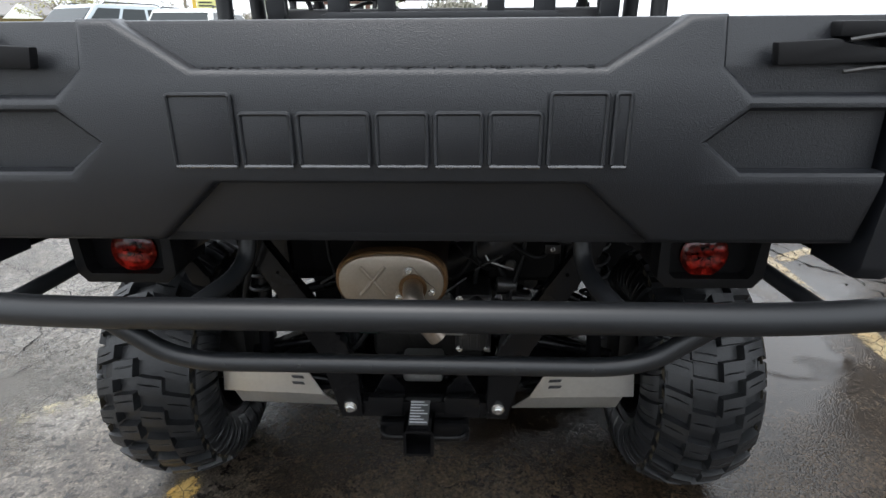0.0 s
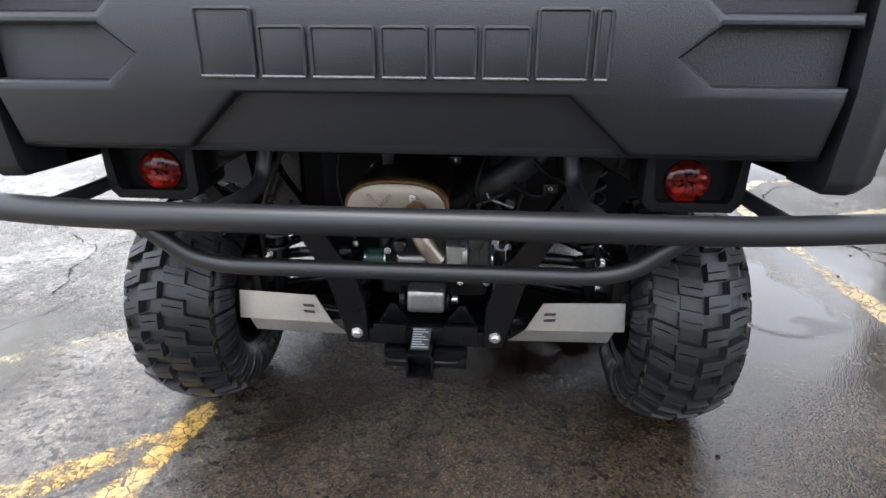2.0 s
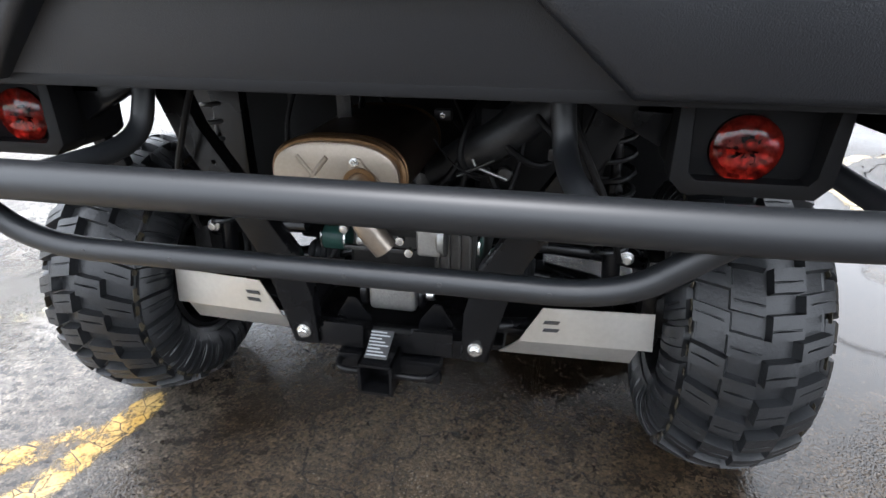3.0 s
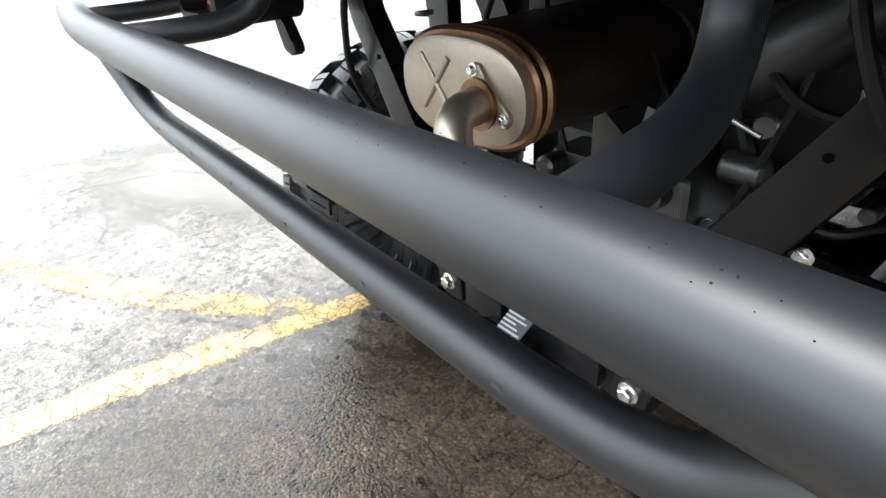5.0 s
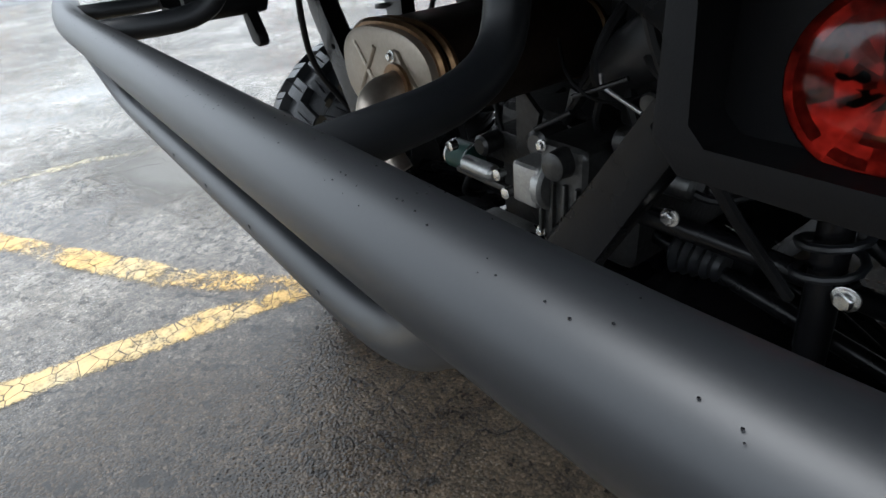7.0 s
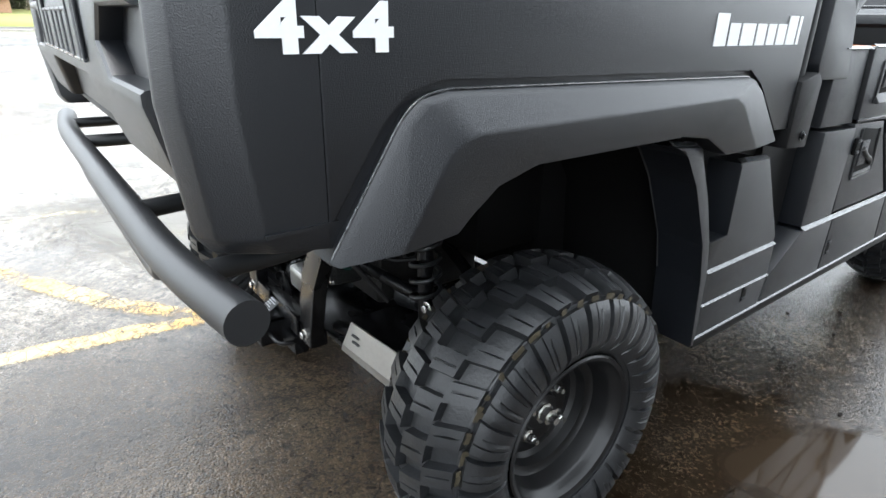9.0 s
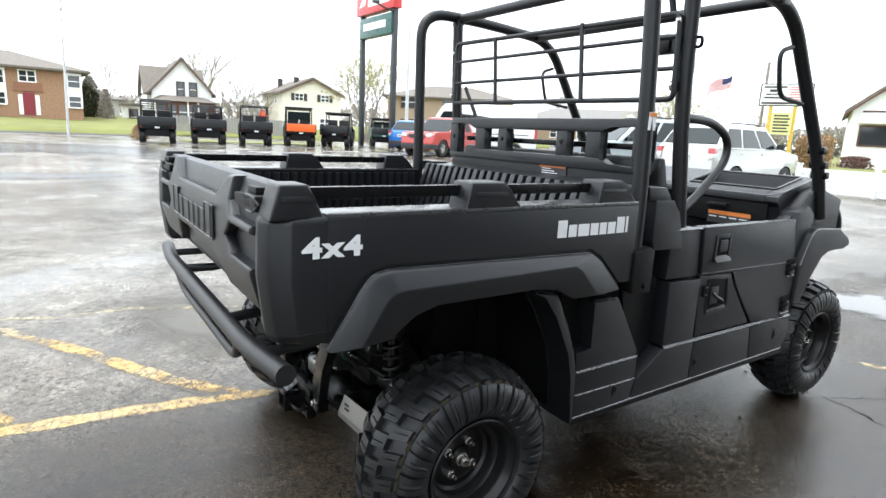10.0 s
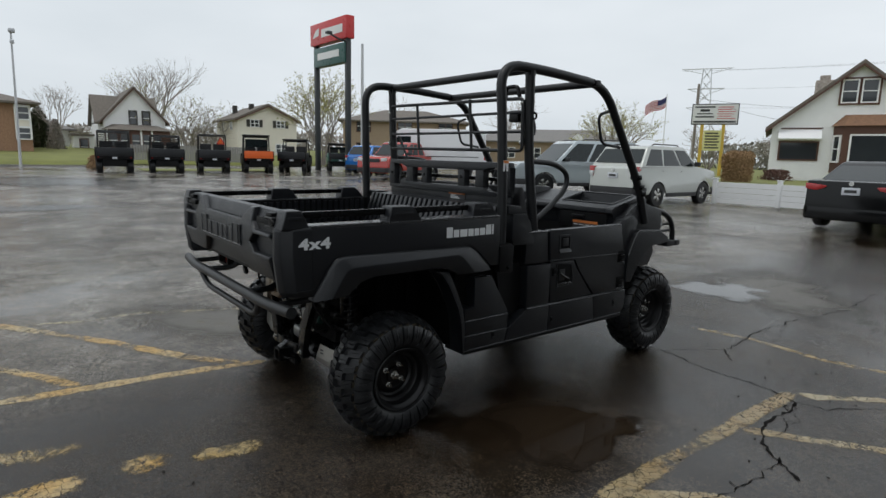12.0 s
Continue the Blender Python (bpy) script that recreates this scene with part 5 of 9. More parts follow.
    for z in (1.638, 1.752):
        bm = bmesh.new()
        rod(bm, (-0.69, 0.90, z), (0.72, 0.90, z - 0.006), 0.009)
        part("screen_bar", bm, POWDER, screen)
    for x in (-0.325, 0.262):
        bm = bmesh.new()
        rod(bm, (x - 0.015, 0.89, 1.845), (x + 0.015, 0.89, 1.525), 0.010)
        part("screen_bar", bm, POWDER, screen)
    # belt reel and mount by the right pillar
    bm = bmesh.new()
    box(bm, 0.60, 0.68, 0.90, 0.96, 1.69, 1.76, 0.01)
    tube(bm, [(0.56, 0.91, 1.84), (0.56, 0.91, 1.90), (0.66, 0.91, 1.90), (0.68, 0.91, 1.82)], 0.012, 0.03)
    part("belt_mount", bm, FRAME_PAINT, rops)
    bm = bmesh.new()
    tube(bm, [(-0.66, 0.95, 1.62), (-0.58, 0.98, 1.45), (-0.52, 0.98, 1.30)], 0.010, 0.05)
    part("seat_belt", bm, SEAT_VINYL, rops)
    bm = bmesh.new()
    tube(bm, [(0.70, 0.97, 1.80), (0.71, 1.02, 1.66), (0.72, 1.0, 1.62)], 0.010, 0.05)
    part("seat_belt", bm, SEAT_VINYL, rops)


build_rops()


def build_rear_bumper():
    bm = bmesh.new()
    tube(bm, [(-0.824, -0.612, 0.777), (-0.60, -0.635, 0.7705), (0.60, -0.635, 0.7705), (0.824, -0.612, 0.777)], 0.0265, 0.14, 24, steps=8)
    bp = part("rear_bumper", bm, POWDER, V, "black powder-coated tubular rear bumper, wet")
    bm = bmesh.new()
    tube(bm, [(-0.506, -0.634, 0.768), (-0.474, -0.629, 0.742), (-0.392, -0.6155, 0.669), (0.392, -0.6155, 0.669), (0.474, -0.629, 0.742), (0.506, -0.634, 0.768)], 0.0165, 0.09, 18, steps=8)
    part("lower_bar", bm, POWDER, bp)
    for s in SIDES:
        bm = bmesh.new()
        tube(bm, [(s * 0.665, -0.630, 0.778), (s * 0.655, -0.46, 0.778), (s * 0.62, -0.40, 0.80), (s * 0.58, -0.25, 0.86)], 0.0150, 0.08, 12)
        part("outer_stay", bm, POWDER, bp)
        bm = bmesh.new()
        tube(bm, [(s * 0.345, -0.630, 0.778), (s * 0.318, -0.470, 0.778), (s * 0.308, -0.445, 0.86), (s * 0.306, -0.44, 0.93)], 0.0165, 0.09, 14)
        part("inner_stay", bm, POWDER, bp)
        for x in (0.06, 0.18, 0.31):
            bm = bmesh.new()
            lathe(bm, [(0, 0.0032), (0.001, 0.0032)], "y", (s * x, -0.6318, 0.6725), 10)
            part("drain_hole", bm, LABEL_GREY, bp)
    return bp


build_rear_bumper()


def build_tail_lamps():
    for s in SIDES:
        bm = bmesh.new()
        prism(bm, [(s * x, z) for x, z in ((0.455, 0.768), (0.475, 0.752), (0.615, 0.752), (0.632, 0.775), (0.640, 0.885), (0.450, 0.885))], "y", -0.44, -0.33, 0.008)
        h = part("tail_lamp", bm, PLASTIC_D, V, "round red tail lamp in a black housing")
        bm = bmesh.new()
        prism(bm, [(s * x, z) for x, z in ((0.448, 0.885), (0.448, 0.772), (0.466, 0.754), (0.622, 0.754), (0.640, 0.775), (0.642, 0.885), (0.624, 0.885), (0.622, 0.782), (0.612, 0.770), (0.478, 0.770), (0.466, 0.782), (0.466, 0.885))], "y", -0.478, -0.43, 0.003)
        part("bezel", bm, PLASTIC_D, h)
        if s < 0:
            bm = bmesh.new()
            prism(bm, [(-0.505, 0.775), (-0.478, 0.775), (-0.462, 0.742), (-0.440, 0.722), (-0.436, 0.706), (-0.452, 0.698), (-0.478, 0.704), (-0.486, 0.730)], "y", -0.372, -0.352, 0.004)
            part("lamp_tab", bm, PLASTIC_D, h, "black plastic tab under the lamp")
        bm = bmesh.new()
        c = (s * 0.540, -0.44, 0.808)
        lathe(bm, [(0.0, 0.044), (-0.010, 0.043), (-0.016, 0.035), (-0.019, 0.018), (-0.020, 0.001)], "y", c, 32)
        lens = part("lens", bm, RED_LENS, h, "red plastic lens")
        lens.visible_shadow = False
        # faceted reflector and bulb behind the lens
        bm = bmesh.new()
        rnd = random.Random(5)
        rings = []
        for i in range(8):
            rad = 0.0425 - 0.0053 * i
            dep = -0.0055 * (rad / 0.0425) ** 2
            rings.append([bm.verts.new((c[0] + rad * math.cos(k * math.pi / 14), c[1] + dep + rnd.uniform(-0.0016, 0.0016), c[2] + rad * math.sin(k * math.pi / 14))) for k in range(28)])
        for p, q in zip(rings, rings[1:]):
            for k in range(28):
                bm.faces.new((p[k], p[(k + 1) % 28], q[(k + 1) % 28], q[k]))
        bm.faces.new(rings[-1])
        part("reflector", bm, REFLECTOR, lens, "faceted silver reflector", smooth=5)
        bm = bmesh.new()
        lathe(bm, [(-0.001, 0.007), (-0.006, 0.008), (-0.011, 0.006), (-0.013, 0.001)], "y", (c[0] + 0.004, c[1], c[2] + 0.006), 14)
        part("bulb", bm, REFLECTOR, lens)


build_tail_lamps()


def tyre_mesh(r, h):
    """One moulded skin: hooked tread blocks in two rows a side, then ribs that run over the shoulder."""
    n, high = 25, 0.021
    core = r - high
    pitch = 2 * math.pi / n

    def window_(v, a, b, ramp):
        return max(0.0, min(1.0, (v - a) / ramp, (b - v) / ramp))

    # across: share of the half width, radius at the root of the pattern, with a round crown
    tread = (0.0, 0.015, 0.035, 0.20, 0.225, 0.37, 0.395, 0.42, 0.445, 0.60, 0.745, 0.765, 0.785, 0.805)
    spine = [(a, core - 0.033 * (a / 0.8) ** 2) for a in tread]
    spine += [(0.83, core - 0.037), (0.885, core - 0.046), (0.935, core - 0.059), (0.972, core - 0.074), (0.992, core - 0.090), (1.0, core - 0.101), (1.0, core - 0.108), (0.985, 0.196), (0.95, 0.184), (0.93, 0.181), (0.90, 0.183), (0.86, 0.172), (0.80, 0.164), (0.62, 0.155)]
    shares = (0.0, 0.03, 0.06, 0.09, 0.18, 0.27, 0.285, 0.31, 0.33, 0.36, 0.43, 0.50, 0.53, 0.61, 0.64, 0.70, 0.77, 0.785, 0.81, 0.825, 0.92)
    rows = [(k, u) for k in range(n) for u in shares]

    def lift(u, a):
        """Height of the pattern at share u of the pitch and share a of the half width."""
        slit = 1.0 - 0.45 * (0.28 < u < 0.315) * (0.10 < a < 0.30)
        top = window_(u, 0.06, 0.64, 0.03) * window_(a, 0.015, 0.42, 0.02) * slit
        slit = 1.0 - 0.45 * (0.78 < u < 0.815) * (0.5 < a < 0.70)
        return max(top, window_((u + 0.5) % 1.0, 0.0, 0.53, 0.03) * window_(a, 0.37, 0.785, 0.02) * slit)

    def rib(u, i):
        """Ribs from the tread edge to the flank, thinning out as they go."""
        fade = (0.0, 0.95, 1.0, 1.0, 0.95, 0.85, 0.7, 0.5, 0.28, 0.0)
        k = i - 13
        if not 0 <= k < len(fade):
            return 0.0
        wide = window_((u + 0.5) % 1.0, 0.0, 0.86, 0.03)
        cut = 0.72 if (0.78 < u < 0.815 and k in (2, 3, 4, 5)) or (u < 0.02 and k in (3, 4, 5, 6)) else 1.0
        return wide * cut * fade[k]

    bm = bmesh.new()
    cols = [(-1, i) for i in range(len(spine) - 1, 0, -1)] + [(1, i) for i in range(len(spine))]
    grid = []
    for side, i in cols:
        a, rad = spine[i]
        a0, r0 = spine[max(0, i - 1)]
        a1, r1 = spine[min(len(spine) - 1, i + 1)]
        tang = Vector(((a1 - a0) * h, r1 - r0))
        nx, nr = -tang.y, tang.x
        m = math.hypot(nx, nr) or 1.0
        nx, nr = nx / m, nr / m
        # hooked run of the blocks, then a backward sweep on the shoulder
        hook = 0.30 * a if a < 0.4 else 0.12 + 0.62 * (a - 0.4) if a < 0.8 else 0.368 - 0.9 * (a - 0.8)
        if i >= 19:
            hook = 0.188 - 0.05 * (i - 19)
        ring = []
        for k, u in rows:
            up = lift(u, a) * high if i < 13 else rib(u, i) * 0.0135
            if i in (11, 12) and up < 0.002:
                up = 0.002
            ang = (k + u + hook + (0.5 if side < 0 else 0.0)) * pitch
            x, rr = side * (a * h + nx * up), rad + nr * up
            ring.append(bm.verts.new((x, rr * math.sin(ang), rr * math.cos(ang))))
        grid.append(ring)
    k = len(rows)
    # the halves meet with half a pitch between them, so the join is stepped
    mid = len(spine) - 1
    for c, (p, q) in enumerate(zip(grid, grid[1:])):
        o = shares.index(0.50) if c == mid - 1 else 0
        for j in range(k):
            bm.faces.new((p[j], p[(j + 1) % k], q[(j + 1 + o) % k], q[(j + o) % k]))
    return bm


def build_wheel(r, width, rear):
    """One wheel about its own hub, outer face towards +x."""
    w = new("wheel")
    w.empty_display_size = 0.1
    h = width / 2
    core = r - 0.021
    part("tyre", tyre_mesh(r, h), RUBBER, w, "black knobbly off-road tyre, wet", smooth=28)
    # the parting line of the mould stands up as a thin broken fin along each edge of the tread
    for s in SIDES:
        rnd = random.Random(3 + s)
        bm = bmesh.new()
        for k in range(44):
            a0, a1 = k * math.pi / 22, (k + rnd.uniform(0.2, 0.75)) * math.pi / 22
            up = rnd.uniform(-0.034, -0.0300)
            for q in range(3):
                b0, b1 = a0 + (a1 - a0) * q / 3, a0 + (a1 - a0) * (q + 1) / 3
                x = s * h * 0.835 + rnd.uniform(-0.0012, 0.0012)
                vs = [bm.verts.new((x + d, rr * math.sin(b), rr * math.cos(b))) for d in (-0.0004, 0.0004) for b, rr in ((b0, core - 0.040), (b1, core - 0.040), (b1, core + up + 0.012), (b0, core + up + 0.012))]
                for f in ((0, 1, 2, 3), (7, 6, 5, 4), (3, 2, 6, 7), (0, 3, 7, 4), (1, 5, 6, 2)):
                    bm.faces.new([vs[i] for i in f])
        fin = part("moulding_line", bm, RUBBER_MARK, w)
        fin["kind"] = "stuff"
    bm = bmesh.new()
    lathe(bm, [(h * 0.84, 0.166), (h * 0.90, 0.171), (h * 0.925, 0.167), (h * 0.90, 0.159), (h * 0.80, 0.153), (h * 0.76, 0.146), (h * 0.70, 0.143), (h * 0.46, 0.137), (h * 0.42, 0.131), (h * 0.40, 0.120), (h * 0.26, 0.114), (h * 0.20, 0.104), (h * 0.25, 0.088), (h * 0.27, 0.076), (h * 0.25, 0.070), (h * 0.25, 0.045), (h * 0.32, 0.040), (h * 0.32, 0.0005)], "x", (0, 0, 0), 48, caps=False)
    lathe(bm, [(-h * 0.84, 0.166), (-h * 0.88, 0.155), (-h * 0.60, 0.140), (h * 0.18, 0.125)], "x", (0, 0, 0), 40, caps=False)
    rim = part("rim", bm, RIM, w, "matte black steel rim")
    for k in range(4):
        a = radians(45 + 90 * k)
        bm = bmesh.new()
        at = (h * 0.24, 0.060 * math.sin(a), 0.060 * math.cos(a))
        lathe(bm, [(0, 0.0155), (0.006, 0.0145), (0.008, 0.011)], "x", at, 18)
        lathe(bm, [(0.007, 0.0095), (0.020, 0.0095), (0.023, 0.0075)], "x", at, 6)
        lathe(bm, [(0.022, 0.0058), (0.032, 0.0055)], "x", at, 10)
        part("wheel_nut", bm, CHROME, rim, "bright wheel nut")
    bm = bmesh.new()
    lathe(bm, [(h * 0.30, 0.026), (h * 0.36, 0.024), (h * 0.37, 0.018), (h * 0.48, 0.018), (h * 0.49, 0.010), (h * 0.60, 0.009)], "x", (0, 0, 0), 8)
    part("axle_nut", bm, CHROME, rim, "bright axle nut")
    return w


def place_wheels():
    rear = build_wheel(0.337, 0.275, True)
    front = build_wheel(0.335, 0.235, False)
    for w, x, y, z in ((rear, 0.685, -0.002, 0.320), (front, 0.682, 2.362, 0.326)):
        w.parent = V
        w.matrix_basis = pose(x, y, z, 12, 0, 0)
        copy_thing(w, pose(-x, y, z, 40, 0, 180))


place_wheels()


# ---------------------------------------------------------------- running gear under the bed
LABEL_PALE = surface("grey_printed_label", (0.34, 0.35, 0.36), 0.5, var=0.1)
INK_VOID = surface("black_void", (0.002, 0.002, 0.002), 0.9, spec=0.05)
def build_muffler():
    """Oval can lying along the vehicle, its end plate to the rear."""
    def oval(a, b, y, n=48):
        out = []
        for i in range(n):
            t = 2 * math.pi * i / n
            c, s = math.cos(t), math.sin(t)
            out.append((math.copysign(abs(c) ** 0.75, c) * a - 0.060, y, math.copysign(abs(s) ** 0.85, s) * b * 1.09 + 0.699))
        return out

    def skin(bm, rings, cap=True):
        vs = [[bm.verts.new(p) for p in r] for r in rings]
        k = len(vs[0])
        for q, w in zip(vs, vs[1:]):
            for j in range(k):
                bm.faces.new((q[j], q[(j + 1) % k], w[(j + 1) % k], w[j]))
        if cap:
            bm.faces.new(vs[0]), bm.faces.new(vs[-1][::-1])
        return bm

    bm = bmesh.new()
    skin(bm, [oval(0.116, 0.060, -0.318), oval(0.117, 0.061, -0.30), oval(0.117, 0.061, -0.02), oval(0.100, 0.050, 0.0)])
    mf = part("muffler", bm, MUFF_BODY, V, "oval stainless muffler browned by heat")
    bm = bmesh.new()
    skin(bm, [oval(0.106, 0.052, -0.346), oval(0.112, 0.057, -0.343), oval(0.113, 0.058, -0.322)])
    plate_ = part("end_plate", bm, MUFF_END, mf, "tan stainless end plate")
    for y, k in ((-0.326, 0.1215), (-0.308, 0.1205), (-0.030, 0.1205)):
        bm = bmesh.new()
        skin(bm, [oval(k - 0.004, k - 0.060, y - 0.006), oval(k, k - 0.056, y - 0.002), oval(k, k - 0.056, y + 0.003), oval(k - 0.004, k - 0.060, y + 0.007)])
        part("seam", bm, MUFF_RIM, mf, "bronze-tinted rolled seam")
    for a in (48, 132):
        bm = bmesh.new()
        c, s = math.cos(radians(a)) * 0.040, math.sin(radians(a)) * 0.044
        tube(bm, [(-0.098 - c, -0.3455, 0.704 - s), (-0.098 + c, -0.3455, 0.704 + s)], 0.0042, 0, 10)
        part("pressed_rib", bm, MUFF_END, plate_)
    bm = bmesh.new()
    tri = []
    for k in range(3):
        a0 = radians(90 + 120 * k + 12)
        for d in (-28, -12, 0, 12, 28):
            rr = 0.050 - 0.00002 * d * d
            tri.append((-0.012 + rr * math.cos(a0 + radians(d)), 0.694 + rr * math.sin(a0 + radians(d)) * 0.92))
    prism(bm, tri, "y", -0.352, -0.344, 0.002)
    fl = part("pipe_flange", bm, MUFF_END, mf)
    for k in range(3):
        a0 = radians(90 + 120 * k + 12)
        bm = bmesh.new()
        hexbolt(bm, (-0.012 + 0.041 * math.cos(a0), -0.352, 0.694 + 0.038 * math.sin(a0)), "y", 0.0055, -0.007)
        part("flange_bolt", bm, CHROME, fl)
    bm = bmesh.new()
    tube(bm, [(-0.012, -0.345, 0.694), (-0.010, -0.395, 0.692), (0.010, -0.410, 0.650), (0.042, -0.402, 0.604)], 0.0215, 0.05, 20, caps=False)
    tube(bm, [(-0.012, -0.350, 0.694), (-0.010, -0.392, 0.690), (0.010, -0.407, 0.650), (0.041, -0.4025, 0.6055)], 0.0192, 0.05, 20, caps=False)
    part("tail_pipe", bm, PIPE_STEEL, mf, "bent stainless tail pipe")
    bm = bmesh.new()
    lathe(bm, [(-0.357, 0.030), (-0.352, 0.030), (-0.352, 0.022), (-0.357, 0.022)], "y", (-0.012, 0, 0.694), 24, True)
    part("weld_collar", bm, MUFF_RIM, mf)
    bm = bmesh.new()
    prism(bm, [(0.00, 0.66), (0.05, 0.62), (0.03, 0.55), (0.0, 0.55)], "y", -0.16, -0.15, 0.002)
    part("hanger", bm, DARK_ALLOY, mf)
    bm = bmesh.new()
    box(bm, -0.12, -0.09, -0.16, -0.15, 0.74, 0.90, 0.002)
    part("hanger", bm, DARK_ALLOY, mf)


build_muffler()


def build_chassis():
    for s in SIDES:
        # sloping channel from the bed mount to the hitch
        bm = bmesh.new()
        prism(bm, [(s * x, z) for x, z in ((0.385, 0.90), (0.450, 0.90), (0.392, 0.74), (0.245, 0.50), (0.205, 0.31), (0.150, 0.31), (0.155, 0.42), (0.182, 0.52), (0.350, 0.76))], "y", -0.285, -0.25, 0.006)
        ch = part("frame_channel", bm, FRAME_PAINT, V, "black pressed steel frame channel")
        bm = bmesh.new()
        hexbolt(bm, (s * 0.180, -0.285, 0.342), "y", 0.0105, -0.014)
        part("bolt", bm, CHROME, ch, "bright hexagon bolt")
        bm = bmesh.new()
        lathe(bm, [(0, 0.0042), (0.0015, 0.0042)], "y", (s * 0.323, -0.2865, 0.697), 12)
        part("hole", bm, INK_VOID, ch)
        bm = bmesh.new()
        prism(bm, [(s * x, z) for x, z in ((0.330, 0.90), (0.44, 0.90), (0.42, 0.80), (0.385, 0.58), (0.345, 0.58), (0.355, 0.80))], "y", -0.12, -0.09, 0.006)
        part("shock_tower", bm, FRAME_PAINT, V, "black shock tower plate")
        # lower arm with its guard
        bm = bmesh.new()
        tube(bm, [(s * 0.185, -0.20, 0.345), (s * 0.36, -0.13, 0.325), (s * 0.545, -0.04, 0.285)], 0.017, 0.06, 12)
        tube(bm, [(s * 0.185, 0.16, 0.345), (s * 0.36, 0.11, 0.325), (s * 0.545, 0.04, 0.285)], 0.017, 0.06, 12)
        arm = part("lower_arm", bm, FRAME_PAINT, V)
        bm = bmesh.new()
        plate(bm, [(s * x, y, 0.352 - 0.13 * (x - 0.19)) for x, y in ((0.19, -0.200), (0.50, -0.185), (0.555, -0.05), (0.555, 0.05), (0.44, 0.135), (0.19, 0.170))], -0.016 * s, 0.004)
        part("arm_web", bm, FRAME_PAINT, arm, "black pressed web of the lower arm")
        bm = bmesh.new()
        tube(bm, [(s * 0.21, -0.15, 0.52), (s * 0.38, -0.10, 0.49), (s * 0.545, -0.02, 0.43)], 0.015, 0.06, 12)
        tube(bm, [(s * 0.21, 0.12, 0.52), (s * 0.38, 0.08, 0.49), (s * 0.545, 0.02, 0.43)], 0.015, 0.06, 12)
        part("upper_arm", bm, FRAME_PAINT, V)
        bm = bmesh.new()
        plate(bm, [(s * 0.306, -0.222, 0.414), (s * 0.522, -0.205, 0.414), (s * 0.528, -0.208, 0.330), (s * 0.262, -0.225, 0.334)], 0.003 * s)
        guard = part("arm_guard", bm, STEEL, V, "bare brushed steel arm guard")
        bm = bmesh.new()
        plate(bm, [(s * 0.262, -0.2252, 0.334), (s * 0.500, -0.2095, 0.3305), (s * 0.490, -0.195, 0.288), (s * 0.222, -0.210, 0.292)], 0.003 * s)
        part("guard_flange", bm, STEEL, guard)
        for z in (0.386, 0.368):
            bm = bmesh.new()
            plate(bm, [(s * 0.312, -0.2245, z), (s * 0.342, -0.2222, z), (s * 0.338, -0.2225, z - 0.007), (s * 0.308, -0.2248, z - 0.007)], 0.002 * s)
            part("slot", bm, LABEL_GREY, guard)
        # hub carrier, half shaft, boot
        bm = bmesh.new()
        box(bm, s * 0.52, s * 0.57, -0.06, 0.06, 0.24, 0.46, 0.015)
        lathe(bm, [(s * 0.55, 0.075), (s * 0.62, 0.08)], "x", (0, 0, 0.325), 24)
        part("hub_carrier", bm, DARK_ALLOY, V)
        bm = bmesh.new()
        rod(bm, (s * 0.14, 0.0, 0.40), (s * 0.55, 0.0, 0.325), 0.014, 12)
        shaft = part("drive_shaft", bm, FRAME_PAINT, V)
        bm = bmesh.new()
        for i in range(5):
            x = 0.20 + i * 0.016
            lathe(bm, [(s * x, 0.030 - i * 0.002), (s * (x + 0.008), 0.040 - i * 0.003), (s * (x + 0.016), 0.030 - i * 0.002)], "x", (0, 0, 0.389), 18)
        part("boot", bm, RUBBER, shaft)
        # coil-over shock
        a, b = Vector((s * 0.445, -0.100, 0.375)), Vector((s * 0.412, -0.090, 0.86))
        bm = bmesh.new()
        rod(bm, a, a.lerp(b, 0.55), 0.019, 14)
        rod(bm, a.lerp(b, 0.5), b, 0.011, 12)
        sh = part("shock_absorber", bm, FRAME_PAINT, V, "black coil-over shock absorber")
        bm = bmesh.new()
        d = (b - a).normalized()
        n = d.orthogonal().normalized()
        m2 = d.cross(n)
        pts = []
        turns = 9
        for i in range(turns * 12 + 1):
            t = 2 * math.pi * i / 12
            pts.append(a.lerp(b, 0.22 + 0.70 * i / (turns * 12)) + (n * math.cos(t) + m2 * math.sin(t)) * 0.034)
        tube(bm, pts, 0.0052, 0, 8)
        part("coil_spring", bm, POWDER, sh)
        bm = bmesh.new()
        hexbolt(bm, (s * 0.466, -0.112, 0.487), "y", 0.0105, -0.014)
        part("bolt", bm, CHROME, sh)
        bm = bmesh.new()
        tube(bm, [(s * 0.30, -0.30, 0.90), (s * 0.33, -0.33, 0.80), (s * 0.40, -0.30, 0.66), (s * 0.44, -0.20, 0.52)], 0.006, 0.06, 8)
        tube(bm, [(s * 0.22, -0.05, 0.88), (s * 0.25, -0.14, 0.72), (s * 0.20, -0.16, 0.55)], 0.005, 0.06, 8)
        part("brake_hose", bm, PLASTIC_D, V)
        bm = bmesh.new()
        box(bm, s * 0.40, s * 0.46, -0.43, 0.64, 0.842, 0.884, 0.005)
        part("bed_rail", bm, FRAME_PAINT, V)
        bm = bmesh.new()
        box(bm, s * 0.24, s * 0.30, 0.05, 1.9, 0.33, 0.39, 0.006)
        part("main_rail", bm, FRAME_PAINT, V)
        bm = bmesh.new()
        prism(bm, [(s * x, z) for x, z in ((0.44, 0.80), (0.46, 0.885), (0.33, 0.885), (0.33, 0.86))], "y", -0.43, -0.40, 0.004)
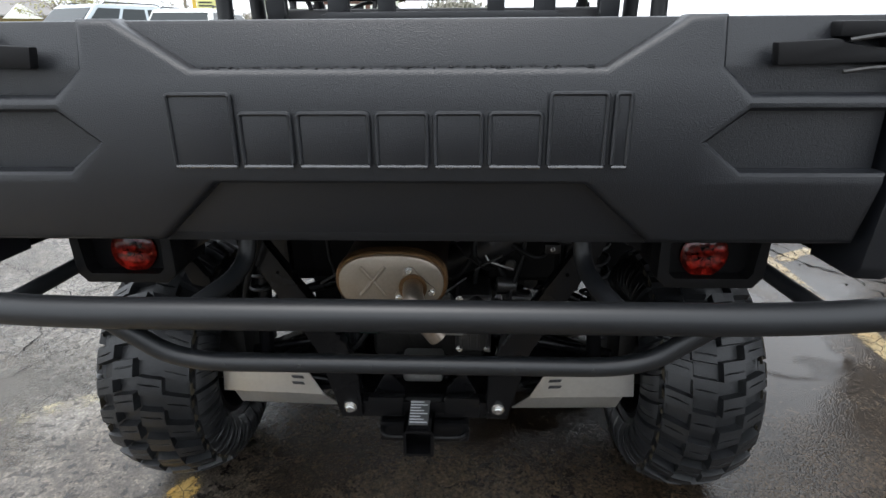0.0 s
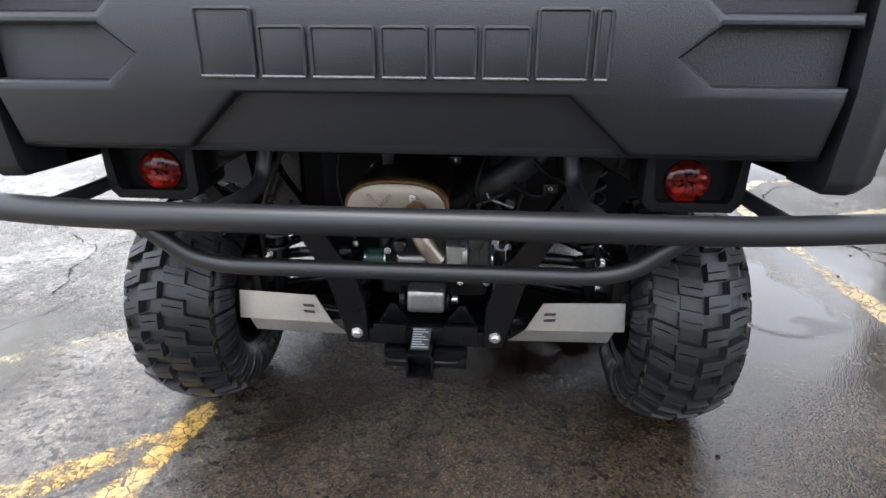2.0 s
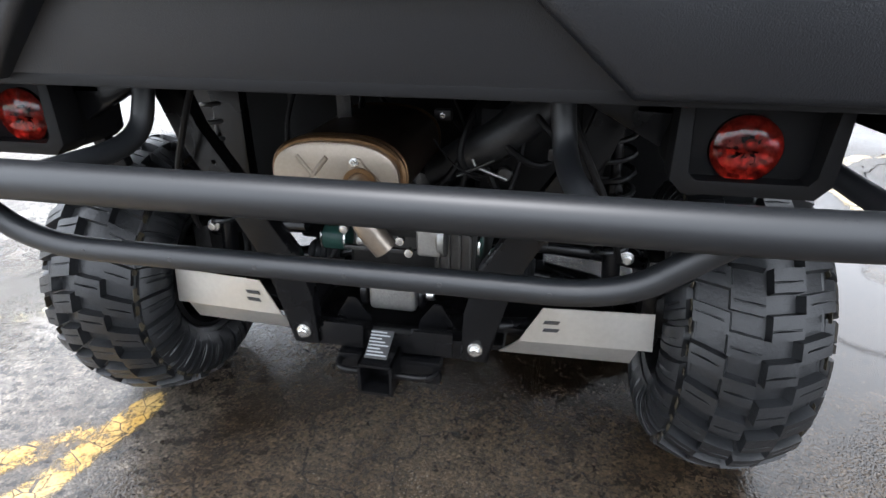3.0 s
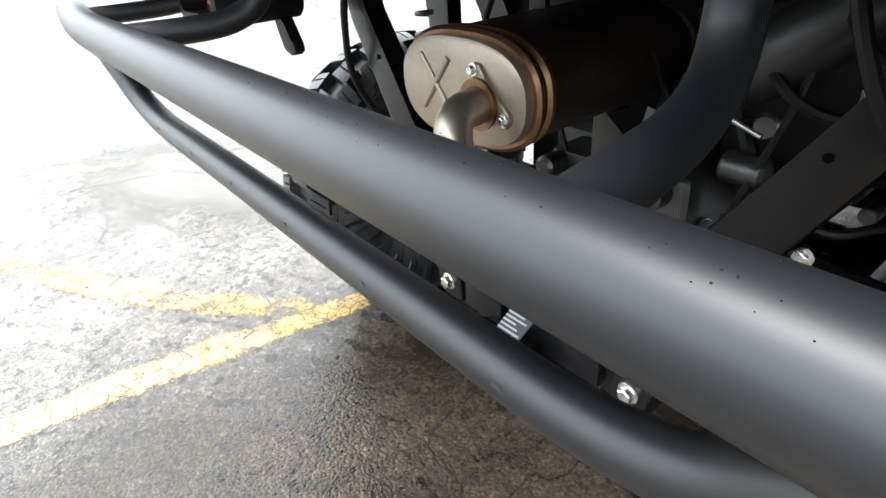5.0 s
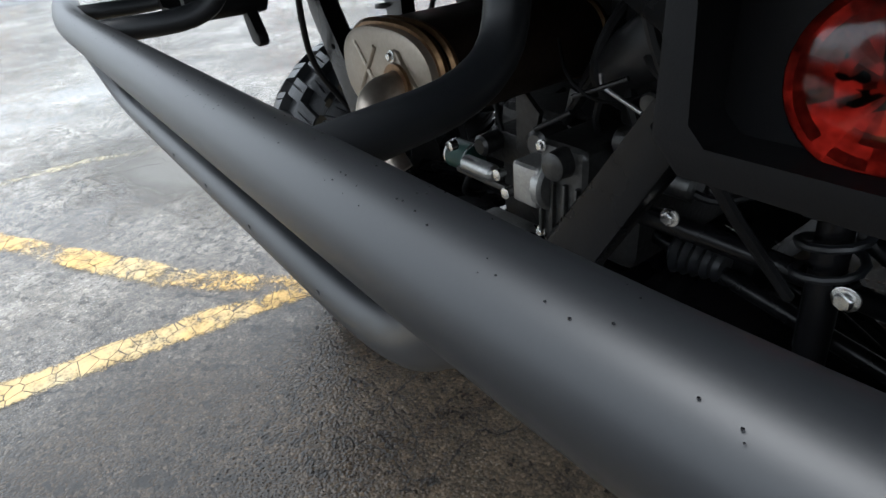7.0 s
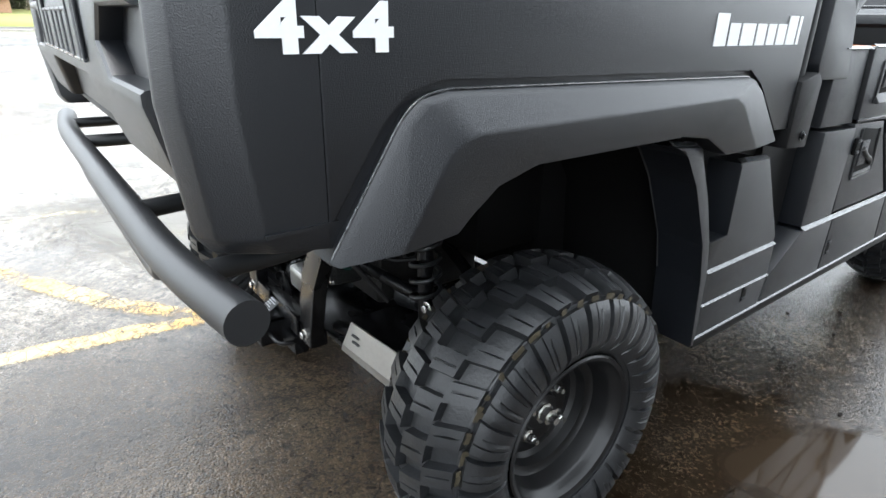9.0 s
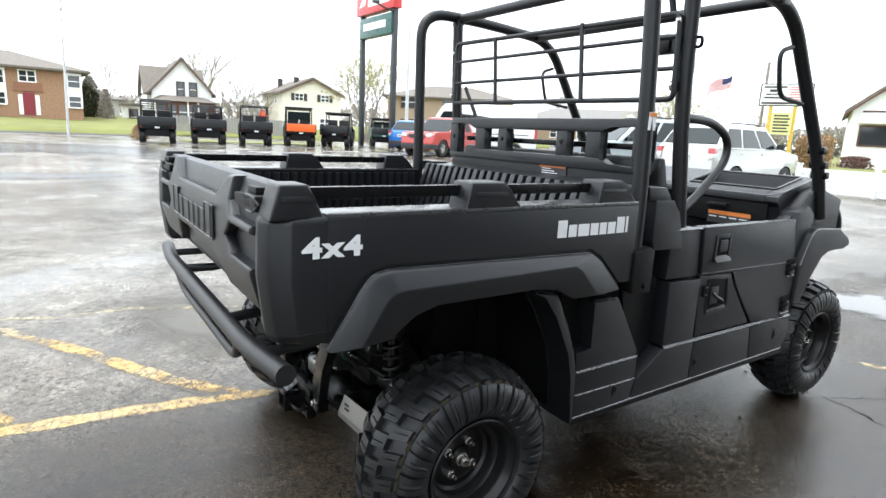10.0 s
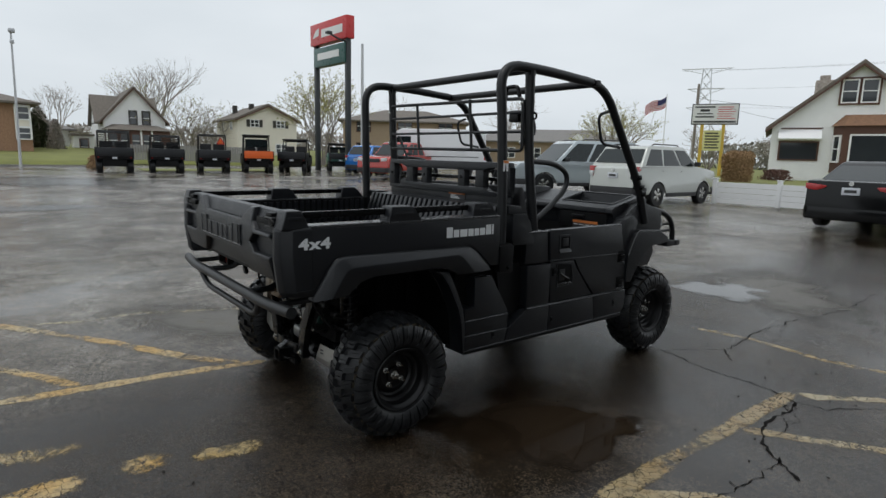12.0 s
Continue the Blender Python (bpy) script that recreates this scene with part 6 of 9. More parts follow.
        part("lamp_bracket", bm, FRAME_PAINT, V)
    # hitch
    bm = bmesh.new()
    box(bm, -0.20, 0.20, -0.275, -0.235, 0.305, 0.350, 0.005)
    box(bm, -0.11, 0.11, -0.29, -0.25, 0.245, 0.30, 0.006)
    hitch = part("hitch_beam", bm, FRAME_PAINT, V, "black hitch cross beam with a square receiver")
    bm = bmesh.new()
    for x0, x1, z0, z1 in ((-0.046, -0.039, 0.250, 0.322), (0.019, 0.026, 0.250, 0.322), (-0.046, 0.026, 0.315, 0.322), (-0.046, 0.026, 0.250, 0.257)):
        box(bm, x0, x1, -0.350, -0.20, z0, z1, 0.0015)
    part("receiver", bm, FRAME_PAINT, hitch)
    for s in SIDES:
        bm = bmesh.new()
        tube(bm, [(s * 0.036 - 0.01, -0.325, 0.285), (s * 0.095, -0.325, 0.285), (s * 0.108, -0.29, 0.285), (s * 0.095, -0.265, 0.285), (s * 0.036 - 0.01, -0.265, 0.285)], 0.007, 0.03, 10)
        part("chain_loop", bm, FRAME_PAINT, hitch)
    bm = bmesh.new()
    plate(bm, [(-0.034, -0.335, 0.328), (0.012, -0.335, 0.328), (0.016, -0.285, 0.362), (-0.030, -0.285, 0.362)], 0.002)
    lb = part("data_label", bm, LABEL_GREY, hitch, "small black data label with pale print")
    for i in range(8):
        bm = bmesh.new()
        y = -0.332 + 0.0058 * i
        z = 0.328 + (y + 0.335) * 0.68 + 0.0030
        plate(bm, [(-0.031, y, z), (0.010 - 0.008 * (i % 3), y, z), (0.010 - 0.008 * (i % 3), y + 0.0022, z + 0.0015), (-0.031, y + 0.0022, z + 0.0015)], 0.0006)
        part("print_bar", bm, LABEL_PALE, lb)
    # gearbox and drive
    bm = bmesh.new()
    box(bm, -0.16, 0.16, -0.06, 0.30, 0.34, 0.58, 0.03, 3)
    lathe(bm, [(-0.10, 0.05), (-0.09, 0.075), (0.02, 0.08), (0.03, 0.05)], "y", (0.02, 0, 0.45), 28)
    box(bm, -0.10, 0.13, -0.13, 0.0, 0.50, 0.56, 0.012)
    gear = part("gearbox", bm, DARK_ALLOY, V, "grimy cast metal gearbox")
    for x, z, r in ((-0.08, 0.54, 0.018), (0.10, 0.555, 0.016), (0.05, 0.575, 0.022), (0.12, 0.50, 0.014)):
        bm = bmesh.new()
        lathe(bm, [(-0.17, r * 0.7), (-0.165, r), (-0.12, r), (-0.11, r * 0.8)], "y", (x, 0, z), 16)
        part("plug", bm, MID_ALLOY, gear)
    bm = bmesh.new()
    box(bm, 0.046, 0.100, -0.215, -0.15, 0.500, 0.566, 0.010, 3)
    lathe(bm, [(0.086, 0.036), (0.090, 0.040), (0.102, 0.040), (0.106, 0.034)], "x", (0, -0.18, 0.533), 24)
    act = part("actuator", bm, ALLOY, gear, "silver cast aluminium housing")
    bm = bmesh.new()
    lathe(bm, [(-0.082, 0.010), (-0.078, 0.014), (-0.012, 0.014), (-0.006, 0.009)], "x", (0, -0.20, 0.522), 18)
    part("cylinder", bm, ALLOY, act)
    bm = bmesh.new()
    box(bm, -0.115, 0.045, -0.195, -0.185, 0.494, 0.504, 0.002)
    part("bracket", bm, MID_ALLOY, act)
    for x, z in ((-0.105, 0.547), (0.03, 0.505), (0.012, 0.53), (-0.19, 0.562)):
        bm = bmesh.new()
        lathe(bm, [(-0.215, 0.004), (-0.214, 0.009), (-0.200, 0.009), (-0.198, 0.006)], "y", (x, 0, z), 14)
        part("bolt", bm, CHROME, act)
    bm = bmesh.new()
    box(bm, -0.058, 0.046, -0.224, -0.156, 0.370, 0.438, 0.018, 4)
    motor = part("shift_motor", bm, ALLOY, gear, "silver shift motor")
    for x0, x1, r in ((-0.078, -0.060, 0.034), (0.048, 0.060, 0.032), (0.060, 0.080, 0.014)):
        bm = bmesh.new()
        lathe(bm, [(x0, r * 0.85), (x0 + 0.003, r), (x1 - 0.003, r), (x1, r * 0.85)], "x", (0, -0.19, 0.402), 24)
        part("end_cap", bm, FRAME_PAINT if r > 0.02 else CHROME, motor)
    for sx_ in SIDES:
        bm = bmesh.new()
        prism(bm, [(sx_ * 0.055, 0.36), (sx_ * 0.085, 0.40), (sx_ * 0.10, 0.40), (sx_ * 0.135, 0.335), (sx_ * 0.05, 0.335)], "y", -0.23, -0.222, 0.002)
        part("motor_bracket", bm, FRAME_PAINT, motor)
    for x0, x1, z in ((-0.179, -0.115, 0.50), (0.108, 0.174, 0.508)):
        bm = bmesh.new()
        lathe(bm, [(x0, 0.020), (x0 + 0.003, 0.026), (x1 - 0.003, 0.026), (x1, 0.020)], "x", (0, -0.15, z), 24)
        hose = part("hose_coupling", bm, GREEN_RUBBER, gear, "dark green rubber coupling")
        for x in (x0 + 0.004, x1 - 0.008):
            bm = bmesh.new()
            lathe(bm, [(x, 0.0275), (x + 0.004, 0.0275)], "x", (0, -0.15, z), 24)
            part("hose_clamp", bm, CHROME, hose)
    bm = bmesh.new()
    prism(bm, [(-0.20, 0.285), (-0.16, 0.268), (0.44, 0.268), (0.44, 0.30), (-0.20, 0.30)], "x", -0.23, 0.23, 0.004)
    part("skid_plate", bm, FRAME_PAINT, V, "black steel skid plate under the gearbox")
    bm = bmesh.new()
    box(bm, 0.075, 0.165, -0.19, -0.06, 0.44, 0.60, 0.016, 3)
    lathe(bm, [(-0.215, 0.012), (-0.212, 0.020), (-0.185, 0.022)], "y", (0.125, 0, 0.575), 18)
    cover = part("gear_cover", bm, MID_ALLOY, gear, "wet cast alloy cover with ribs")
    for k in range(4):
        bm = bmesh.new()
        box(bm, 0.085 + 0.022 * k, 0.091 + 0.022 * k, -0.197, -0.185, 0.455, 0.545, 0.002)
        part("rib", bm, MID_ALLOY, cover)
    for x, z in ((0.085, 0.452), (0.155, 0.452), (0.085, 0.590)):
        bm = bmesh.new()
        hexbolt(bm, (x, -0.19, z), "y", 0.006, -0.008)
        part("bolt", bm, CHROME, cover)
    bm = bmesh.new()
    tube(bm, [(0.06, -0.03, 0.62), (0.13, -0.09, 0.68), (0.22, -0.12, 0.74), (0.30, -0.08, 0.82)], 0.042, 0.07, 18)
    duct = part("air_duct", bm, GREY_DUCT, gear, "dull grey moulded air duct")
    bm = bmesh.new()
    tube(bm, [(0.148, -0.15, 0.690), (0.155, -0.155, 0.676), (0.217, -0.155, 0.654)], 0.003, 0.01, 10)
    part("linkage", bm, ALLOY, gear, "bright shift linkage rod")
    # flat plates either side of the receiver
    for sx_ in SIDES:
        bm = bmesh.new()
        box(bm, sx_ * 0.05, sx_ * 0.135, -0.29, -0.278, 0.318, 0.372, 0.004)
        part("hitch_plate", bm, FRAME_PAINT, hitch)
    for k in range(7):
        bm = bmesh.new()
        rnd = random.Random(k)
        x0, z0 = rnd.uniform(-0.2, 0.25), rnd.uniform(0.55, 0.85)
        tube(bm, [(x0, 0.05, z0), (x0 + rnd.uniform(-0.1, 0.1), -0.10, z0 - 0.05), (x0 + rnd.uniform(-0.15, 0.15), -0.14, z0 - 0.18), (x0 + rnd.uniform(-0.2, 0.2), 0.0, z0 - 0.25)], rnd.uniform(0.004, 0.010), 0.08, 8)
        part("hose", bm, PLASTIC_D, gear)
    bm = bmesh.new()
    box(bm, -0.36, 0.38, 0.10, 0.34, 0.52, 0.86, 0.03)
    box(bm, 0.14, 0.34, -0.12, 0.20, 0.60, 0.80, 0.04, 3)
    box(bm, -0.36, -0.05, 0.10, 0.30, 0.37, 0.525, 0.02)
    part("engine", bm, UNDER, V, "dark engine and air box")
    bm = bmesh.new()
    for i in range(9):
        lathe(bm, [(-0.02 + 0.016 * i, 0.030), (-0.012 + 0.016 * i, 0.036), (-0.004 + 0.016 * i, 0.030)], "y", (0.24, -0.20, 0.845), 18)
    part("ribbed_duct", bm, PLASTIC_D, V)
    for x0, x1, z in ((0.12, 0.19, 0.66), (-0.26, -0.20, 0.62), (0.05, 0.10, 0.60)):
        bm = bmesh.new()
        rod(bm, (x0, -0.17, z), (x1, -0.15, z + 0.03), 0.0035)
        part("linkage", bm, MID_ALLOY, gear)
    for s in SIDES:
        bm = bmesh.new()
        hexbolt(bm, (s * 0.30, -0.20, 0.56), "y", 0.008, -0.01)
        part("bolt", bm, CHROME, gear)
    # castings, unions and cables crowded round the engine
    rnd = random.Random(77)
    for k in range(34):
        x, y, z = rnd.uniform(-0.05, 0.32), rnd.uniform(-0.15, 0.02), rnd.uniform(0.49, 0.74)
        r = rnd.uniform(0.008, 0.024)
        bm = bmesh.new()
        kind = k % 4
        if kind == 0:
            lathe(bm, [(-r * 1.5, r * 0.8), (-r * 1.3, r), (r, r), (r * 1.2, r * 0.7)], rnd.choice("xy"), (x, y, z), 14)
        elif kind == 1:
            box(bm, x - r * 1.6, x + r * 1.6, y - r, y + r, z - r, z + r, r * 0.25)
        elif kind == 2:
            prism(bm, [(x - r, z - r), (x + r * 1.8, z - r * 0.6), (x + r * 1.5, z + r), (x - r * 0.4, z + r * 1.5)], "y", y - 0.004, y + 0.004, 0.0015)
        else:
            tube(bm, [(x - 0.06, y, z + 0.05), (x - 0.02, y - 0.03, z + 0.01), (x + 0.03, y - 0.02, z - 0.02), (x + 0.07, y + 0.03, z - 0.01)], r * 0.28, 0.03, 8)
        part(("union", "casting", "bracket", "cable")[kind], bm, (MID_ALLOY, DARK_ALLOY, MID_ALLOY, PLASTIC_D)[kind], gear)
        if kind == 1:
            bm = bmesh.new()
            hexbolt(bm, (x, y - r, z), "y", r * 0.35, -0.006)
            part("bolt", bm, CHROME, gear)
    # front guard bar
    for s in SIDES:
        bm = bmesh.new()
        tube(bm, [(s * 0.57, 2.965, 0.775), (s * 0.57, 2.945, 0.955), (s * 0.57, 2.83, 1.045), (s * 0.56, 2.64, 1.090)], 0.022, 0.09, 14)
        part("front_guard_upright", bm, POWDER, V)
        bm = bmesh.new()
        prism(bm, [(2.84, 0.765), (3.035, 0.765), (3.05, 0.785), (3.03, 0.812), (2.84, 0.820)], "x", s * 0.50, s * 0.60, 0.010, 3)
        part("front_bumper_end", bm, PLASTIC, V)
        bm = bmesh.new()
        for z in (0.90, 0.955):
            tube(bm, [(s * 0.566, 2.955, z), (s * 0.56, 2.74, z)], 0.011, 0, 10)
        part("guard_brace", bm, POWDER, V)
    bm = bmesh.new()
    tube(bm, [(-0.60, 2.96, 0.79), (-0.5, 3.0, 0.79), (0.5, 3.0, 0.79), (0.60, 2.96, 0.79)], 0.022, 0.05, 12)
    part("front_guard", bm, POWDER, V, "black tubular front guard")
    bm = bmesh.new()
    for s in SIDES:
        tube(bm, [(s * 0.15, 2.20, 0.35), (s * 0.58, 2.346, 0.30)], 0.018, 0, 10)
        tube(bm, [(s * 0.15, 2.50, 0.35), (s * 0.58, 2.346, 0.30)], 0.018, 0, 10)
        tube(bm, [(s * 0.45, 2.34, 0.32), (s * 0.40, 2.30, 0.85)], 0.030, 0, 12)
    box(bm, -0.25, 0.25, 1.95, 2.80, 0.34, 0.62, 0.02)
    part("front_axle", bm, FRAME_PAINT, V)


build_chassis()


def bead_water():
    """Rain drops on the bumper tube, the lower bar and the flat tops."""
    rnd = random.Random(11)
    bm = bmesh.new()

    def bead(p, r, flat):
        q = Matrix.Translation(p) @ Matrix.Diagonal((r, r, r * flat, 1))
        bmesh.ops.create_icosphere(bm, subdivisions=1, radius=1.0, matrix=q)

    for _ in range(220):
        x = rnd.uniform(-0.45, 0.78)
        y, z = -0.634, 0.771
        if abs(x) > 0.66:
            k = (abs(x) - 0.66) / 0.162
            y, z = -0.634 + 0.036 * k, 0.771 + 0.013 * k
        a = radians(rnd.gauss(105, 28))
        r = 0.0265
        bead((x, y + math.cos(a) * r, z + math.sin(a) * r), rnd.uniform(0.0002, 0.0006), 0.6)
    for _ in range(900):
        x, y = rnd.uniform(0.70, 0.768), rnd.uniform(-0.5, 0.66)
        bead((x * rnd.choice(SIDES), y, 1.1505), rnd.uniform(0.001, 0.004), 0.35)
    for _ in range(300):
        bead((rnd.uniform(-0.27, 0.27), rnd.uniform(-0.636, -0.622), 1.150 + rnd.uniform(-0.002, 0.002)), rnd.uniform(0.001, 0.003), 0.5)
    o = part("rain_water", bm, DROP, V, "clear rain drops")
    o["kind"] = "stuff"


bead_water()


# ---------------------------------------------------------------- surroundings: materials
GRASS = surface("spring_lawn", (0.17, 0.18, 0.05), 0.9, var=0.35, scale=0.8, bump=0.6, bscale=25)
WHITE_WALL = surface("white_siding", (0.86, 0.86, 0.85), 0.6, var=0.05, scale=2)
BEIGE_WALL = surface("cream_siding", (0.80, 0.75, 0.66), 0.7, var=0.06, scale=2)
BRICK_WALL = surface("brown_brick", (0.34, 0.20, 0.125), 0.85, var=0.35, scale=9, bump=0.4, bscale=14)
TAN_BRICK = surface("tan_brick", (0.36, 0.27, 0.19), 0.85, var=0.25, scale=9, bump=0.4, bscale=14)
SHINGLE = surface("weathered_shingle", (0.155, 0.135, 0.115), 0.9, var=0.3, scale=5, bump=0.4, bscale=10)
SHINGLE_GREY = surface("grey_shingle", (0.20, 0.19, 0.18), 0.9, var=0.25, scale=5, bump=0.4, bscale=10)
BROWN_TRIM = surface("brown_trim", (0.10, 0.045, 0.030), 0.6, var=0.15)
WHITE_TRIM = surface("white_trim", (0.85, 0.85, 0.85), 0.5, var=0.05)
WINDOW = surface("dark_window_pane", (0.03, 0.035, 0.04), 0.06, var=0.3, scale=0.7, rvar=0.03, spec=0.8)
SHUTTER = surface("dark_shutter", (0.04, 0.035, 0.03), 0.6)
STONE = surface("stone_chimney", (0.36, 0.32, 0.28), 0.85, var=0.4, scale=4, bump=0.5, bscale=8)
VINYL = surface("white_vinyl_fence", (0.84, 0.85, 0.85), 0.4, var=0.05)
BARK = surface("grey_bark", (0.27, 0.24, 0.21), 0.9, var=0.3, scale=6, bump=0.5, bscale=30)
BUDS = surface("yellow_green_buds", (0.36, 0.35, 0.12), 0.8, var=0.3, island=0.5)
TWIG = surface("bare_twigs", (0.36, 0.33, 0.30), 0.9, var=0.3)
EVERGREEN = surface("evergreen_needles", (0.07, 0.085, 0.045), 0.8, var=0.4, island=0.6)
DRY_HEDGE = surface("dry_hedge_twigs", (0.30, 0.19, 0.10), 0.9, var=0.2, island=0.25)
SIGN_RED = surface("red_sign_face", (0.55, 0.03, 0.03), 0.3, var=0.05)
SIGN_GREEN = surface("dark_green_sign_face", (0.02, 0.09, 0.075), 0.3, var=0.1)
SIGN_WHITE = surface("white_sign_face", (0.75, 0.75, 0.73), 0.35, var=0.04)
SIGN_YELLOW = surface("yellow_sign_face", (0.66, 0.64, 0.28), 0.4, var=0.06)
POLE_PAINT = surface("dark_pole_paint", (0.03, 0.034, 0.036), 0.45, var=0.15)
GALV = surface("galvanised_steel", (0.55, 0.56, 0.57), 0.5, 0.5, var=0.12)
POLE_YELLOW = surface("yellow_pole_paint", (0.62, 0.42, 0.06), 0.5, var=0.1)
INK_RED = surface("red_print", (0.55, 0.04, 0.04), 0.5)
INK_BLACK = surface("black_print", (0.03, 0.03, 0.03), 0.5)
FLAG_BLUE = surface("navy_cloth", (0.025, 0.03, 0.10), 0.8)
FLAG_WHITE = surface("white_cloth", (0.70, 0.68, 0.68), 0.8)
FLAG_RED = surface("red_cloth", (0.42, 0.03, 0.04), 0.8)
CAR_GLASS = surface("tinted_car_glass", (0.010, 0.016, 0.017), 0.04, var=0.2, rvar=0.02, spec=0.5)
CAR_TRIM = surface("grey_car_trim", (0.025, 0.025, 0.027), 0.5)
CAR_LAMP = surface("car_lamp_red", (0.42, 0.015, 0.015), 0.12, coat=1.0)
CAR_CLEAR = surface("car_lamp_clear", (0.6, 0.6, 0.6), 0.1, 0.3, coat=1.0)
CAR_PLATE = surface("number_plate", (0.62, 0.64, 0.68), 0.4)
FAR_WOODS = surface("far_bare_woods", (0.24, 0.23, 0.19), 0.9, var=0.3, island=0.35)
ORANGE_PAINT = surface("orange_body_paint", (0.75, 0.13, 0.02), 0.35, var=0.08)
CONCRETE = surface("wet_concrete", (0.26, 0.25, 0.24), 0.5, var=0.2, scale=2)
BLOCKER_GREY = surface("plain_blocker_grey", (0.10, 0.097, 0.094), 0.6, var=0.1, scale=1)


def paint(name, col, metal=0.3):
    return surface(name, col, 0.22, metal, var=0.05, scale=1.5, coat=0.9, rvar=0.05)


# ---------------------------------------------------------------- lawns and kerbs
def slab(name, pts, z, material, label, category, thick=0.3):
    bm = bmesh.new()
    prism(bm, pts, "z", z - thick, z, 0.0)
    return tagged(link_mesh(name, bm, material), label, category, kind="structure")


def bank(name, xs, y0, y1, label):
    """A lawn that climbs away from the lot: xs holds (x, height) from its near edge."""
    bm = bmesh.new()
    rows = [[bm.verts.new((x, y0 + (y1 - y0) * k / 24, z + 0.05 * math.sin(k * 1.7 + x))) for k in range(25)] for x, z in xs]
    for a, b in zip(rows, rows[1:]):
        for k in range(24):
            bm.faces.new((a[k], a[k + 1], b[k + 1], b[k]))
    tagged(link_mesh(name, bm, GRASS, smooth=60), label, "lawn", kind="structure")


bank("lawn", [(-37.9, 0.30), (-38.0, 0.44), (-42, 0.70), (-47, 1.0), (-60, 1.5), (-100, 1.9), (-200, 2.2)], -90, 4.4, "spring lawn rising to the brick house")
bank("lawn", [(-43.9, 0.30), (-44.0, 0.44), (-48, 0.75), (-60, 1.4), (-100, 1.9), (-200, 2.2)], 4.4, 120, "spring lawn rising to the far houses")
slab("kerb", [(-37.75, -90), (-37.75, 4.6), (-38.0, 4.6), (-38.0, -90)], 0.40, CONCRETE, "wet concrete kerb beside the lawn", "kerb")
slab("lawn", [(-34.0, 5.0), (-30.6, 5.0), (-30.6, 12.5), (-34.0, 12.5)], 0.33, GRASS, "strip of lawn behind the parked utility vehicles", "lawn")
slab("lawn", [(-14.5, 22.0), (16, 18.2), (60, 16), (60, 110), (-30, 110), (-30, 38)], 0.55, GRASS, "lawn round the white house", "lawn")
slab("lawn", [(-120, 46), (-31, 46), (-31, 150), (-120, 150)], 0.5, GRASS, "lawn before the far houses", "lawn")


# ---------------------------------------------------------------- houses
def window(parent, w, h, m, frame_mat, bars=1, shutters=False, trim=0.09, sash=False, mid=True):
    """A window unit: frame, sill, panes. m puts its centre and turns it; it faces -y."""
    bm = bmesh.new()
    for x0, x1, z0, z1 in ((-w / 2 - trim, w / 2 + trim, h / 2, h / 2 + trim), (-w / 2 - trim, w / 2 + trim, -h / 2 - trim, -h / 2), (-w / 2 - trim, -w / 2, -h / 2, h / 2), (w / 2, w / 2 + trim, -h / 2, h / 2)):
        box(bm, x0, x1, -0.06, 0.04, z0, z1)
    for i in range(1, bars):
        x = -w / 2 + w * i / bars
        box(bm, x - trim * 0.5, x + trim * 0.5, -0.05, 0.04, -h / 2, h / 2)
    win = part("window", bm, frame_mat, parent)
    win.matrix_basis = m
    bm = bmesh.new()
    box(bm, -w / 2, w / 2, -0.012, 0.02, -h / 2, h / 2)
    part("pane", bm, WINDOW, win)
    if mid:
        bm = bmesh.new()
        box(bm, -w / 2, w / 2, -0.035, -0.012, -0.03, 0.03)
        part("sash_bar", bm, WHITE_TRIM, win)
    if sash:
        bm = bmesh.new()
        for x0, x1, z0, z1 in ((-w / 2, w / 2, h / 2 - 0.08, h / 2), (-w / 2, w / 2, -h / 2, -h / 2 + 0.08), (-w / 2, -w / 2 + 0.08, -h / 2 + 0.08, h / 2 - 0.08), (w / 2 - 0.08, w / 2, -h / 2 + 0.08, h / 2 - 0.08)):
            box(bm, x0, x1, -0.045, -0.012, z0, z1)
        part("sash", bm, WHITE_TRIM, win)
    if shutters:
        for s in SIDES:
            bm = bmesh.new()
            x = s * (w / 2 + trim + 0.18)
            box(bm, x - 0.17, x + 0.17, -0.05, 0.0, -h / 2 - 0.05, h / 2 + 0.05)
            part("shutter", bm, SHUTTER, win)
    return win


def gable_house(label, at, turn, w, d, eave, apex, wall, roof, over=0.45, name="house"):
    """A house with its gable to -y: w wide, d deep, heights over its own base."""
    h = thing(name, label, "house", at, turn)
    bm = bmesh.new()
    prism(bm, [(-w / 2, 0), (w / 2, 0), (w / 2, eave), (0, apex), (-w / 2, eave)], "y", 0, d)
    part("wall", bm, wall, h)
    slope = (apex - eave) / (w / 2)
    bm = bmesh.new()
    x = w / 2 + over
    prism(bm, [(-x, eave - slope * over + 0.02), (0, apex + 0.02), (x, eave - slope * over + 0.02), (x, eave - slope * over + 0.20), (0, apex + 0.22), (-x, eave - slope * over + 0.20)], "y", -over, d + over)
    part("roof", bm, roof, h)
    bm = bmesh.new()
    prism(bm, [(-x, eave - slope * over - 0.10), (0, apex - 0.12), (x, eave - slope * over - 0.10), (x, eave - slope * over + 0.02), (0, apex + 0.02), (-x, eave - slope * over + 0.02)], "y", -over - 0.03, -over + 0.03)
    part("barge_board", bm, BROWN_TRIM, h)
    return h


def aim(a, b):
    """Turn in degrees that points -y of a house from a towards b."""
    return math.degrees(math.atan2(b[1] - a[1], b[0] - a[0])) + 90


EYE_SIDE = (3, -1.6)
